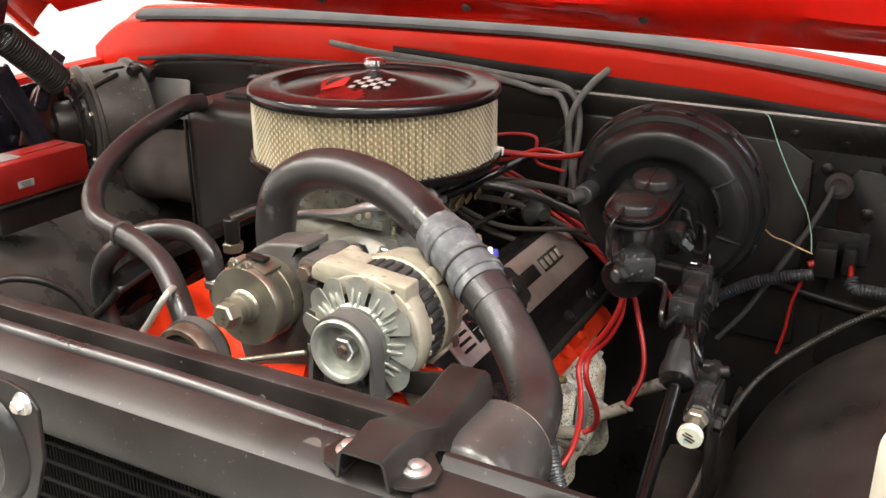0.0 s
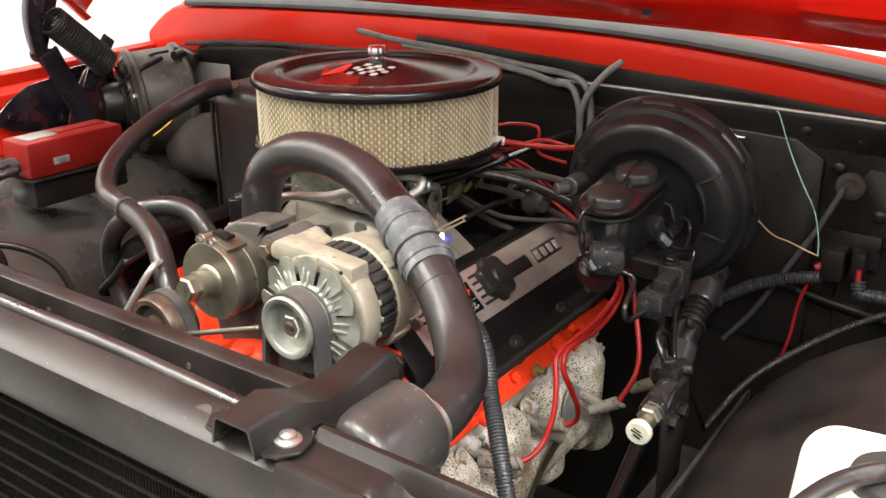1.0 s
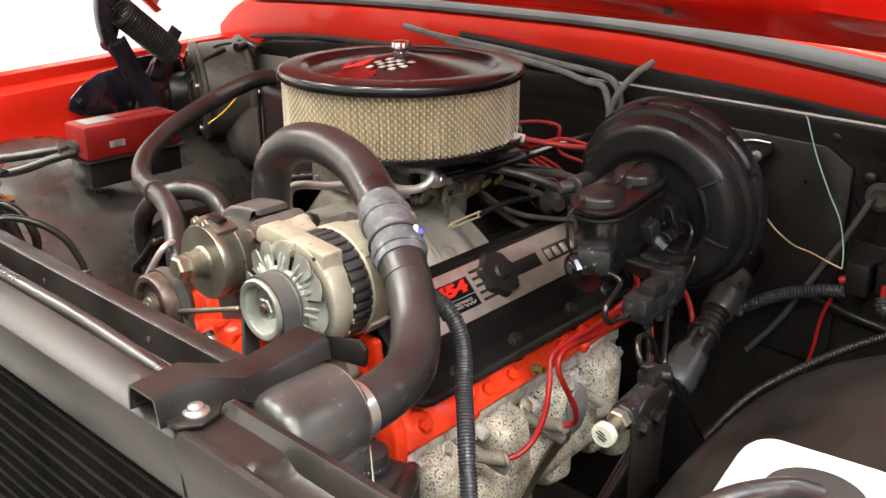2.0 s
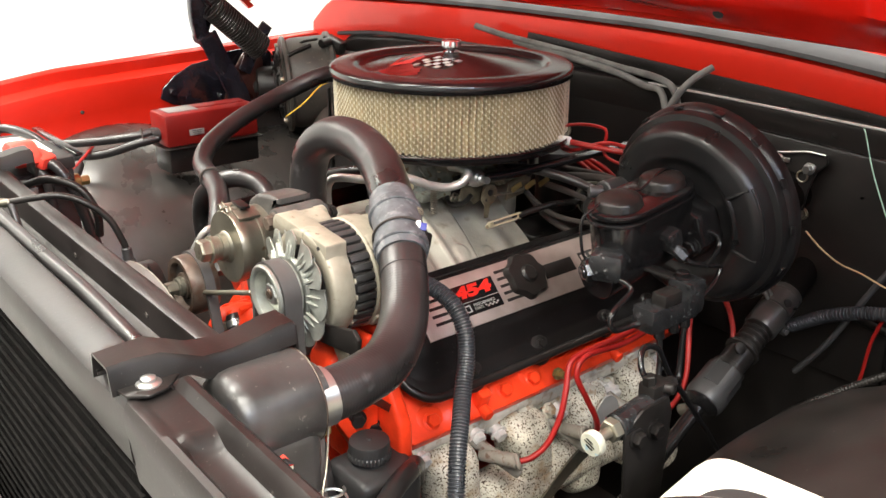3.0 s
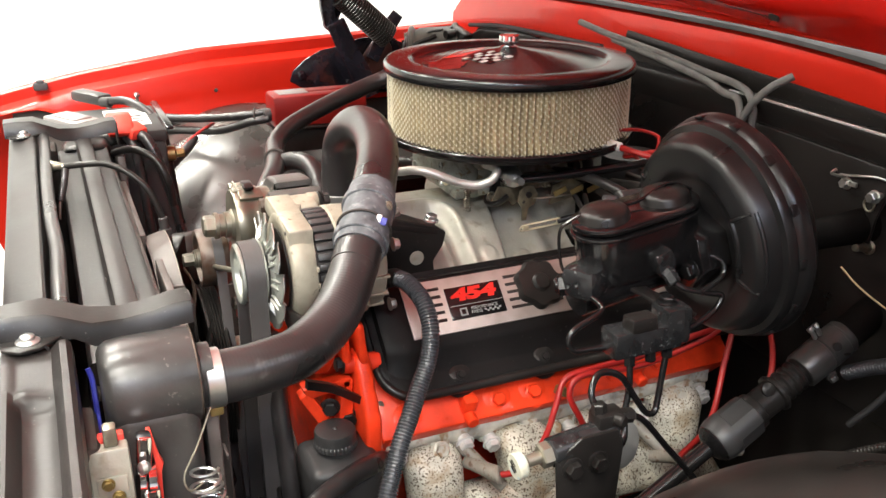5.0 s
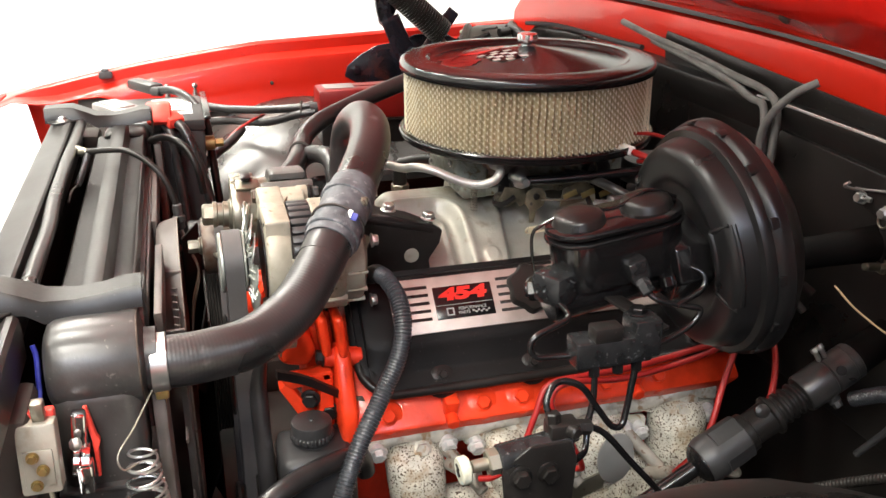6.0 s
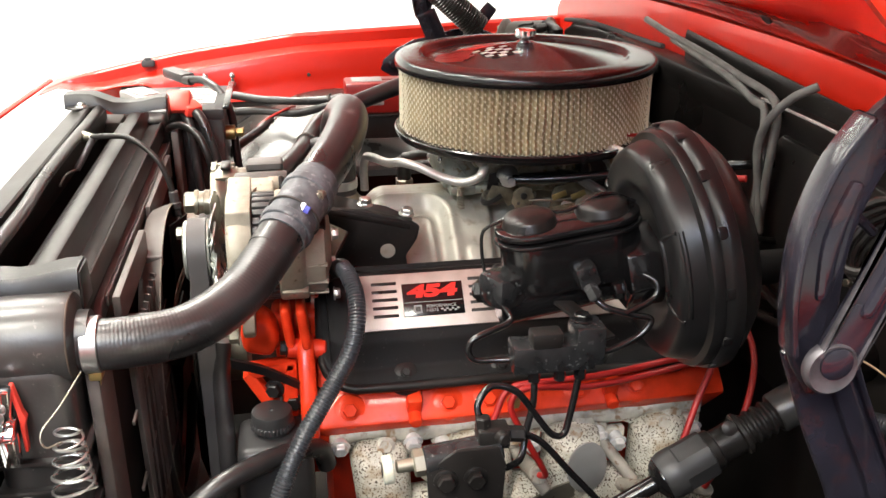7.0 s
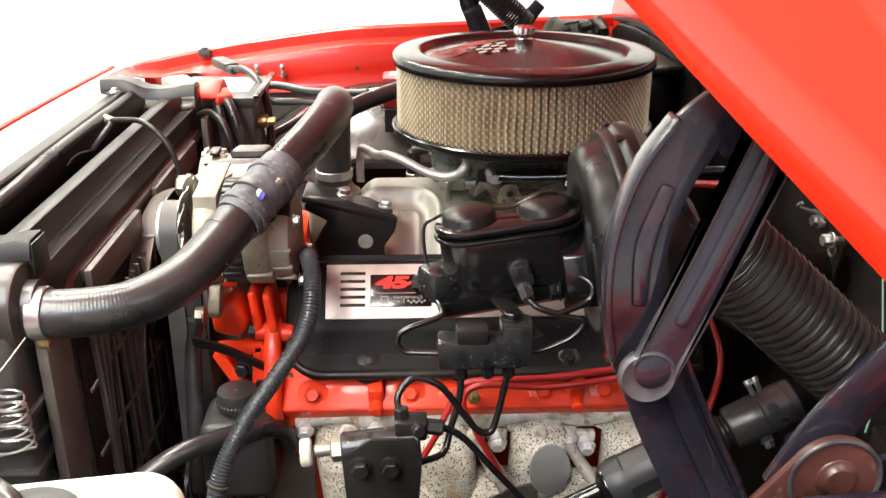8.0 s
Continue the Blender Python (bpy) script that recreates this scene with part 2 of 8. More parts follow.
def turned(rx=0, ry=0, rz=0):
    return Euler([radians(a) for a in (rx, ry, rz)]).to_matrix().to_4x4()


def box(c, s, rot=None, bevel=0.002, seg=2):
    bm = bmesh.new()
    bmesh.ops.create_cube(bm, size=1.0)
    bmesh.ops.scale(bm, verts=bm.verts, vec=s)
    if bevel:
        bmesh.ops.bevel(bm, geom=bm.edges[:] + bm.verts[:], offset=min(bevel, min(s) * 0.45), segments=seg, affect="EDGES", profile=0.5)
    m = Matrix.Translation(c) @ (rot if rot else Matrix())
    bmesh.ops.transform(bm, matrix=m, verts=bm.verts)
    return bm


def merge(*bms):
    out = bmesh.new()
    for b in bms:
        me = bpy.data.meshes.new("tmp")
        b.to_mesh(me)
        b.free()
        out.from_mesh(me)
        bpy.data.meshes.remove(me)
    return out


def axis_frame(axis):
    return Vector(axis).normalized().to_track_quat("Z", "Y").to_matrix().to_4x4()


def lathe(at, axis, prof, n=32, wave=None):
    """A turned solid: prof holds (radius, height along the axis)."""
    bm = bmesh.new()
    rings = []
    for r, h in prof:
        if r < 1e-5:
            rings.append([bm.verts.new((0, 0, h))])
        else:
            ring = []
            for i in range(n):
                a = 2 * math.pi * i / n
                q = r * (wave(a, h) if wave else 1)
                ring.append(bm.verts.new((q * math.cos(a), q * math.sin(a), h)))
            rings.append(ring)
    for a, b in zip(rings, rings[1:]):
        for i in range(n):
            j = (i + 1) % n
            if len(a) == 1 and len(b) == 1:
                continue
            if len(a) == 1:
                bm.faces.new((a[0], b[i], b[j]))
            elif len(b) == 1:
                bm.faces.new((a[i], a[j], b[0]))
            else:
                bm.faces.new((a[i], a[j], b[j], b[i]))
    for ring in (rings[0], rings[-1]):
        if len(ring) > 1 and (rings[0] is not rings[-1]):
            bm.faces.new(ring)
    bmesh.ops.transform(bm, matrix=Matrix.Translation(at) @ axis_frame(axis), verts=bm.verts)
    return bm


def rod(p, q, r, r2=None, n=20, bevel=0.0015):
    p, q = Vector(p), Vector(q)
    h = (q - p).length
    r2 = r if r2 is None else r2
    b = min(bevel, r * 0.4, r2 * 0.4, h * 0.3)
    return lathe(p, q - p, [(0, 0), (r - b, 0), (r, b), (r2, h - b), (r2 - b, h), (0, h)], n)


def spline(pts, steps=8, closed=False):
    pts = [Vector(p) for p in pts]
    if len(pts) < 3:
        return pts
    out, m = [], len(pts)
    for i in range(m if closed else m - 1):
        if closed:
            a, b, c, d = pts[i - 1], pts[i], pts[(i + 1) % m], pts[(i + 2) % m]
        else:
            b, c = pts[i], pts[i + 1]
            a = pts[i - 1] if i else b * 2 - c
            d = pts[i + 2] if i + 2 < m else c * 2 - b
        for k in range(steps):
            t = k / steps
            out.append(0.5 * (2 * b + (c - a) * t + (2 * a - 5 * b + 4 * c - d) * t * t + (3 * b - 3 * c + d - a) * t ** 3))
    if not closed:
        out.append(pts[-1])
    return out


def tube(pts, r, n=12, steps=8, ripple=0.0, pitch=0.0, raw=False):
    """A round tube swept through points; r is one radius or one for each point; ripple and pitch make it corrugated."""
    radii = r if isinstance(r, (list, tuple)) else [r] * len(pts)
    path = [Vector(p) for p in pts] if raw else spline(pts, steps)
    rad = [radii[0]] * len(path)
    if isinstance(r, (list, tuple)) and not raw:
        for i in range(len(path)):
            f = i / max(1, steps)
            k = min(int(f), len(radii) - 2)
            rad[i] = radii[k] + (radii[k + 1] - radii[k]) * min(1, f - k)
    if ripple:
        fine, total = [], 0.0
        lens = [0.0]
        for a, b in zip(path, path[1:]):
            total += (b - a).length
            lens.append(total)
        count = max(4, int(total / pitch) * 4)
        k = 0
        for i in range(count + 1):
            s = total * i / count
            while k < len(lens) - 2 and lens[k + 1] < s:
                k += 1
            f = (s - lens[k]) / max(1e-9, lens[k + 1] - lens[k])
            fine.append(path[k].lerp(path[k + 1], min(1, f)))
        base = radii[0]
        path = fine
        rad = [base + ripple * (0.0, 1.0, 1.0, 0.0)[i % 4] for i in range(len(path))]
    bm = bmesh.new()
    rings = []
    up = None
    for i, p in enumerate(path):
        d = (path[min(i + 1, len(path) - 1)] - path[max(i - 1, 0)]).normalized()
        if up is None:
            up = d.orthogonal().normalized()
        up = (up - d * up.dot(d)).normalized()
        side = d.cross(up)
        rings.append([bm.verts.new(p + rad[i] * (math.cos(2 * math.pi * j / n) * up + math.sin(2 * math.pi * j / n) * side)) for j in range(n)])
    for a, b in zip(rings, rings[1:]):
        for j in range(n):
            k = (j + 1) % n
            bm.faces.new((a[j], a[k], b[k], b[j]))
    bm.faces.new(rings[0])
    bm.faces.new(rings[-1])
    return bm


def slab(poly, depth, m=None, bevel=0.0015, seg=2):
    """A flat plate: the outline in its own x-y plane, depth along z, centred."""
    bm = bmesh.new()
    vs = [bm.verts.new((x, y, -depth / 2)) for x, y in poly]
    f = bm.faces.new(vs)
    r = bmesh.ops.extrude_face_region(bm, geom=[f])
    bmesh.ops.translate(bm, verts=[v for v in r["geom"] if isinstance(v, bmesh.types.BMVert)], vec=(0, 0, depth))
    if bevel:
        bmesh.ops.bevel(bm, geom=bm.edges[:], offset=min(bevel, depth * 0.4), segments=seg, affect="EDGES", profile=0.5)
    if m:
        bmesh.ops.transform(bm, matrix=m, verts=bm.verts)
    return bm


YZ = Matrix(((0, 0, 1, 0), (1, 0, 0, 0), (0, 1, 0, 0), (0, 0, 0, 1)))  # outline given in (y, z), depth along x
XZ = Matrix(((1, 0, 0, 0), (0, 0, 1, 0), (0, 1, 0, 0), (0, 0, 0, 1)))  # outline given in (x, z), depth along y


def at_x(x):
    return Matrix.Translation((x, 0, 0)) @ YZ


def at_y(y):
    return Matrix.Translation((0, y, 0)) @ XZ


def sheet(rows, thick=0.0015, bevel=0.0):
    """A bent sheet of metal through rows of points, with thickness."""
    bm = bmesh.new()
    grid = [[bm.verts.new(p) for p in row] for row in rows]
    for a, b in zip(grid, grid[1:]):
        for i in range(len(a) - 1):
            bm.faces.new((a[i], a[i + 1], b[i + 1], b[i]))
    bmesh.ops.recalc_face_normals(bm, faces=bm.faces)
    if thick:
        bmesh.ops.solidify(bm, geom=bm.faces[:], thickness=thick)
    return bm


def ring_arc(c, axis, r, tube_r, n=40):
    """A thin round ring."""
    f = Matrix.Translation(c) @ axis_frame(axis)
    pts = [f @ Vector((r * math.cos(2 * math.pi * i / n), r * math.sin(2 * math.pi * i / n), 0)) for i in range(n + 1)]
    return tube(pts, tube_r, 8, raw=True)


def hexbolt(at, axis, r=0.008, h=0.006, washer=True):
    """A hexagon bolt head with its washer face."""
    a = Vector(axis).normalized()
    p = Vector(at)
    head = lathe(p + a * 0.0015, a, [(0, 0), (r * 0.98, 0), (r, 0.0008), (r, h - 0.0012), (r * 0.86, h), (0, h)], 6)
    if washer:
        return merge(head, lathe(p, a, [(0, 0), (r * 1.3, 0), (r * 1.3, 0.0012), (r * 1.2, 0.0018), (0, 0.0018)], 18))
    return head


def bolt(at, axis, mat, parent, r=0.008, h=0.006, name="bolt", label=""):
    return part(name, hexbolt(at, axis, r, h), mat, parent, label, sharp=25)

# ---- the room ----
tagged(part("floor", box((0, 0, -0.05), (9, 9, 0.1), bevel=0), FLOOR), "pale grey polished showroom floor", "floor", kind="structure")
tagged(part("ceiling", box((0, 0, 3.45), (9, 9, 0.1), bevel=0), DARKENED_CEILING), "unseen ceiling darkened to hold down reflections", "ceiling", kind="structure")
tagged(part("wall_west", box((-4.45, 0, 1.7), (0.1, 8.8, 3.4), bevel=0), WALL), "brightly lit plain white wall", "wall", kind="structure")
tagged(part("wall_east", box((4.45, 0, 1.7), (0.1, 8.8, 3.4), bevel=0), EAST_WALL), "unseen wall greyed to hold down reflections", "wall", kind="structure")
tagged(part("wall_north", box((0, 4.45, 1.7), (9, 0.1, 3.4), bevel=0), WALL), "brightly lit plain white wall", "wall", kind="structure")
tagged(part("wall_south", box((0, -4.45, 1.7), (9, 0.1, 3.4), bevel=0), SOUTH_WALL), "unseen wall greyed to set the front fill", "wall", kind="structure")

# ---- body panels ----


def fender_top(y):
    return 1.1055 + (0.042 if y > -0.3 else 0.085) * (y + 0.3) - (0.055 * (-y - 0.05) ** 1.6 - 0.006 if y < -0.3 else 0.0) - 0.04 * max(0.0, -y - 0.55)


def fender(side, out=0.0):
    """A front wing: the outer skin, the rolled top, the inner ledge and the inner flange."""
    rows = []
    for i in range(29):
        y = 0.34 - 1.185 * i / 28
        z = fender_top(y)
        pull = 0.0
        if y < -0.62:
            pull = 0.28 * (-0.62 - y) ** 1.6 
        z -= 0.5 * max(0.0, -0.77 - y) ** 1.4
        low = 0.968 + 0.02 * max(0, y + 0.3)
        if y < -0.6:
            low = min(z - 0.05, 0.968 + 0.25 * (-0.6 - y))
        g = min(1.0, max(0.08, 1 - (-0.52 - y) / 0.14))
        prof = [(1.02, 0.55), (1.03, 0.9), (1.0, z - 0.075), (0.955, z - 0.022), (0.915, z - 0.004), (0.893, z), (0.881, z - 0.006), (0.878, z - 0.026), (0.862, z - 0.032), (0.85, z - 0.037), (0.844, z - 0.05), (0.84, z - 0.09), (0.838, low + 0.01), (0.83, low)]
        prof = prof[:9] + [(px, z - 0.034 - (z - 0.034 - pz) * g) for px, pz in prof[9:]]
        h = min(1.0, max(0.02, 1 - (-0.74 - y) / 0.07))
        prof = [(px, z - (z - pz) * h) for px, pz in prof]
        rows.append([(side * (px + out - pull), y, pz) for px, pz in prof])
    return sheet(rows, 0.0015)


wing = thing("front_fender", (-0.93, -0.2, 0.55), "glossy red front fender with a stepped inner ledge", "fender", group="front fenders")
part("fender_skin", fender(-1), RED, wing)
part("rubber_bumper", merge(box((-0.868, -0.62, 1.052), (0.018, 0.028, 0.016), bevel=0.004), rod((-0.868, -0.62, 1.045), (-0.868, -0.62, 1.064), 0.008)), STRIP, wing, "small black rubber hood bumper")
for by in (-0.497, -0.44):
    part("mounting_stud", merge(rod((-0.838, by, 1.008), (-0.82, by, 1.008), 0.006), rod((-0.82, by, 1.003), (-0.82, by, 1.022), 0.004), lathe((-0.82, by, 1.022), (0, 0, 1), [(0, 0), (0.006, 0.002), (0.007, 0.007), (0.004, 0.012), (0, 0.013)], 12)), STEEL, wing)
part("plug_hole", rod((-0.841, -0.274, 1.021), (-0.836, -0.274, 1.021), 0.004), BLACK_DEEP, wing)
wing2 = thing("front_fender", (0.93, -0.2, 0.55), "glossy red front fender beside the driver", "fender", group="front fenders")
part("fender_skin", fender(1, 0.045), RED, wing2)

rail = thing("front_rail", (0.0, -0.83, 0.95), "thin glossy red upper edge of the nose panel", "body trim")
rows = []
for i in range(31):
    x = -0.83 + 1.66 * i / 30
    y = -0.812 - 0.03 * (1 - (x / 0.84) ** 2)
    rows.append([(x, y + dy, 1.03 + dz) for dy, dz in ((0.0, -0.004), (-0.001, 0.0), (-0.004, 0.002), (-0.009, 0.002), (-0.012, 0.0), (-0.0125, -0.004))])
part("rail_skin", sheet(rows, 0.0015), RED, rail)


def wheel_housing(side):
    """The black inner wheel arch: a bulging drum under the fender."""
    rows = []
    for i in range(31):
        y = 0.29 - 0.99 * i / 30
        yc = -0.22 if side < 0 else -0.1
        f = (y - yc) / 0.46
        crown = 0.99 - 0.33 * f * f
        crown = max(0.62, crown) if y < yc else max(0.93, crown)
        if side > 0:
            crown += 0.05
        bulge = (0.36 if side < 0 else 0.375) - (0.12 * max(0.0, y + 0.05) / 0.3)
        row = []
        for k in range(13):
            a = k / 12 * math.pi / 2
            row.append((side * ((0.87 if side < 0 else 0.9) - bulge * math.sin(a)), y, 0.5 + (crown - 0.5) * math.cos(a) ** 0.55))
        rows.append(row)
    return sheet(rows, 0.002)


for side, lab in ((-1, "dusty satin black inner wheel housing below the ignition box"), (1, "dusty satin black inner wheel housing beside the washer bottle")):
    wh = thing("wheel_housing", (side * 0.7, -0.2, 0.5), lab, "wheel housing", group="wheel housings")
    part("arch", wheel_housing(side), HOUSING if side < 0 else BLACK, wh)
    # Added dark panel blocks the bright gap between housing and fender.
    sx_ = 0.846 if side < 0 else 0.9
    part("side_shield", box((side * sx_, -0.18, 0.76), (0.004, 1.0, 0.5), bevel=0.001), BLACK_DEEP, wh)
    part("seam", tube([(side * (0.842 if side < 0 else 0.895), 0.25 - 0.9 * i / 10, 0.985 - 0.3 * ((0.47 - 0.9 * i / 10) / 0.46) ** 2 if i > 5 else 0.975) for i in range(9)], 0.004, 8), BLACK, wh)

# ---- cowl and firewall ----


def cowl_edge(x):
    """The height of the cowl's front edge: arched, falling away towards both fenders."""
    return 1.233 - 0.125 * max(0.0, x - 0.05) ** 2 - 0.042 * max(0.0, -x - 0.1) ** 2


cowl = thing("cowl_panel", (0, 0.4, 1.1), "glossy red cowl below the windscreen with a grey rubber weatherstrip", "cowl panel")
rows = []
for i in range(61):
    x = -0.9 + 1.77 * i / 60
    c = cowl_edge(x) - 1.6 * max(0.0, -x - 0.8) ** 1.5
    rows.append([(x, 0.322, 1.05), (x, 0.316, c - 0.09), (x, 0.3125, c - 0.02), (x, 0.314, c - 0.005), (x, 0.319, c), (x, 0.345, c + 0.004), (x, 0.37, c + 0.014), (x, 0.376, c + 0.0225), (x, 0.384, c + 0.0245), (x, 0.4, c + 0.022), (x, 0.46, c - 0.01), (x, 0.62, c - 0.03)])
part("cowl_skin", sheet(rows, 0.0015), RED, cowl)
rows = []
for i in range(46):
    x = -0.768 + 1.61 * i / 45
    c = cowl_edge(x)
    rows.append([(x, 0.315, c), (x, 0.3095, c + 0.002), (x, 0.3085, c + 0.008), (x, 0.313, c + 0.015), (x, 0.325, c + 0.0195), (x, 0.345, c + 0.0205), (x, 0.36, c + 0.018), (x, 0.367, c + 0.012)])
part("weatherstrip", sheet(rows, 0.004), STRIP, cowl, "grey rubber weatherstrip")

firewall = tagged(new("wall_firewall"), "satin black firewall with stamped ribs and a folded top lip", "firewall", kind="structure")
ORIGIN[firewall.name] = Vector((0, 0, 0))
part("panel", slab([(-0.735, 0.36), (-0.735, 1.1), (-0.728, 1.125), (-0.7, 1.142), (-0.62, 1.15), (0.87, 1.15), (0.87, 0.36)], 0.012, at_y(0.295), bevel=0.0), FIREWALL, firewall)
rows = []
for i in range(31):
    x = -0.725 + 1.575 * i / 30
    d = -0.02 * max(0.0, x - 0.2) ** 1.2 - 0.09 * max(0, -x - 0.5) - 0.5 * max(0.0, -x - 0.67) ** 1.3
    rows.append([(x, 0.312, 1.157 + d), (x, 0.285, 1.158 + d), (x, 0.2795, 1.155 + d), (x, 0.278, 1.148 + d), (x, 0.283, 1.13 + d), (x, 0.289, 1.11 + d)])
part("top_lip", sheet(rows, 0.002), FIREWALL, firewall)
part("raised_panel", slab([(0.17, 0.80), (0.17, 1.09), (0.2, 1.125), (0.52, 1.115), (0.56, 1.09), (0.565, 0.80)], 0.012, at_y(0.285), bevel=0.004), FIREWALL, firewall)
part("side_panel", slab([(0.6, 0.78), (0.6, 1.06), (0.62, 1.085), (0.8, 1.07), (0.82, 0.78)], 0.008, at_y(0.287), bevel=0.003), FIREWALL, firewall)
part("worn_edge", tube([(x, 0.2805, 1.1575 - 0.02 * max(0.0, x - 0.2) ** 1.2) for x in [0.14 + 0.7 * i / 24 for i in range(25)]], 0.002, 6, 2), EDGE_METAL, firewall, "bright worn upper edge")
for sx, sz, sr in ((0.58, 1.08, 0.009), (0.66, 1.09, 0.012), (0.72, 1.06, 0.016), (0.77, 1.08, 0.01), (0.7, 1.0, 0.014), (0.76, 0.97, 0.018), (0.64, 1.02, 0.01), (0.45, 1.135, 0.008), (0.53, 1.128, 0.008)):
    part("stamped_dimple", lathe((sx, 0.2832, sz), (0, -1, 0), [(0, 0), (sr, 0), (sr * 0.8, 0.0016), (sr * 0.45, 0.003), (0, 0.0034)], 20), FIREWALL, firewall)
rows = []
for i in range(25):
    x = -0.15 + 0.9 * i / 24
    top = 1.203 - 0.033 * (x + 0.15) / 0.6 - 0.03 * max(0, x - 0.4)
    rows.append([(x, 0.304, 1.15 - 0.02 * max(0, x)), (x, 0.3015, top - 0.008), (x, 0.3035, top)])
part("rubber_flap", sheet(rows, 0.003), BLACK_DUSTY, firewall, "thin black rubber flap")
part("grommet", lathe((0.598, 0.284, 1.058), (0, -1, 0), [(0, 0), (0.02, 0), (0.019, 0.004), (0.012, 0.007), (0.008, 0.004), (0, 0.004)], 24), BLACK_DEEP, firewall)
for bx_, bz_ in ((0.3, 1.135), (0.42, 1.13), (0.6, 1.12), (0.7, 1.11), (-0.1, 1.14), (0.5, 1.06), (0.68, 0.98), (0.72, 1.03)):
    part("screw", lathe((bx_, 0.285 if bz_ > 1.1 else 0.281, bz_), (0, -1, 0), [(0, 0), (0.004, 0), (0.004, 0.001), (0.0025, 0.002), (0, 0.002)], 12), FIREWALL, firewall)

# ---- hood ----
HOOD_N = Vector((0, 0.695, 0.719))


def hood_point(x, s, up):
    """x across, s from the rear edge towards the front, up above the inner panel."""
    s += (0.012 + (-0.055 if x > 0 else 0.02) * x * x) * max(0.0, 1 - s / 0.4)
    return Vector((x, 0.2055, 1.2645)) + Vector((0, -0.719, 0.695)) * s + HOOD_N * up


HOOD_EDGE = ((0.822, -0.103), (0.83, -0.112), (0.838, -0.113), (0.8445, -0.107), (0.849, -0.097), (0.8515, -0.086), (0.852, -0.075), (0.851, -0.063), (0.8485, -0.05), (0.8445, -0.036), (0.838, -0.022), (0.828, -0.007), (0.814, 0.008), (0.795, 0.02), (0.765, 0.032), (0.72, 0.042), (0.4, 0.06), (0.001, 0.066))
hood = thing("hood", (0, 0.21, 1.25), "open glossy red hood with a stamped inner panel", "hood")
rows = []
for i in range(21):
    s = 1.25 * i / 20
    rows.append([hood_point(x, s - (0.004 if i == 0 else 0), up) for x, up in [(sx * a_, u_) for sx, seq in ((-1, HOOD_EDGE), (1, HOOD_EDGE[::-1])) for a_, u_ in seq]])
part("outer_skin", sheet(rows, 0.002), HOOD_RED, hood)


def hood_inner():
    rows = []
    nx, ns = 70, 44
    for j in range(ns + 1):
        s = 1.2 * j / ns
        row = []
        for i in range(nx + 1):
            x = -0.8 + 1.6 * i / nx
            up = 0.0
            edge = max(0.0, abs(x) - 0.66)
            up -= 0.35 * edge
            # rear cross rib and pressed pockets
            rib = math.exp(-((s - 0.075) / 0.035) ** 2)
            up -= 0.018 * rib
            pocket = 1 / (1 + math.exp(-(s - 0.13) / 0.008)) * 1 / (1 + math.exp(-(0.62 - abs(x)) / 0.012))
            brace = math.exp(-((abs(x) - 0.5 * s - 0.05) / 0.05) ** 2)
            up += 0.03 * pocket * (1 - 0.9 * brace)
            up += 0.007 * math.sin(x * 17 + 0.6) * rib + 0.004 * math.sin(x * 9 + s * 30) * (1 - rib)
            row.append(hood_point(x, s, up))
        rows.append(row)
    return sheet(rows, 0.0015)


part("inner_panel", hood_inner(), RED_UNDER, hood)
part("rear_flange", sheet([[hood_point(x, -0.002 - 0.002 * k, -0.004 + 0.03 * k) for k in (0, 1, 2)] for x in [-0.8 + 1.6 * i / 20 for i in range(21)]], 0.002), RED, hood)
for hx in (0.329, 0.06, -0.2):
    part("drain_hole", rod(hood_point(hx, 0.036, -0.008), hood_point(hx, 0.036, -0.0125), 0.007), BLACK_DEEP, hood)

# ---- radiator support ----
support = thing("radiator_support", (0.08, -0.65, 0.5), "satin black stamped radiator support across the nose", "radiator support")


def support_rows(x0, x1, n, prof):
    return [[(x0 + (x1 - x0) * i / n, y, z) for y, z in prof] for i in range(n + 1)]


part("top_panel", sheet(support_rows(-0.4, 0.445, 12, [(-0.668, 1.026), (-0.6715, 1.034), (-0.6725, 1.064), (-0.67, 1.0755), (-0.663, 1.0805), (-0.648, 1.0835), (-0.64, 1.0865), (-0.636, 1.0867), (-0.6335, 1.084), (-0.6325, 1.07), (-0.632, 1.03)]), 0.002), SUPPORT_BLACK, support)
part("upper_rail", sheet(support_rows(-0.36, 0.40, 8, [(-0.608, 1.02), (-0.6065, 1.039), (-0.604, 1.0412), (-0.5815, 1.0415), (-0.579, 1.043), (-0.5782, 1.068), (-0.577, 1.0718), (-0.5735, 1.0735), (-0.561, 1.0735), (-0.558, 1.072), (-0.557, 1.068), (-0.5568, 1.044), (-0.555, 1.0415), (-0.54, 1.0425), (-0.5355, 1.0455), (-0.5338, 1.0445), (-0.5335, 1.018)]), 0.002), SUPPORT_BLACK, support)
part("rubber_seal", tube([(-0.36, -0.623, 1.079), (-0.2, -0.6225, 1.081), (-0.05, -0.624, 1.0815), (0.1, -0.6235, 1.081), (0.2, -0.6205, 1.079), (0.3, -0.622, 1.077), (0.41, -0.624, 1.074)], 0.0078, 12), RUBBER, support)
for hx in (0.352, -0.3):
    part("panel_hole", lathe((hx, -0.652, 1.0815), (0, -0.35, 1), [(0, 0), (0.008, 0), (0.008, 0.001), (0, 0.001)], 20), BLACK_DEEP, support)
for hx in (0.05, 0.25):
    part("rail_hole", lathe((hx, -0.5788, 1.056), (0, -1, 0), [(0, 0), (0.003, 0), (0.003, 0.001), (0, 0.001)], 12), BLACK_DEEP, support)
rows = []
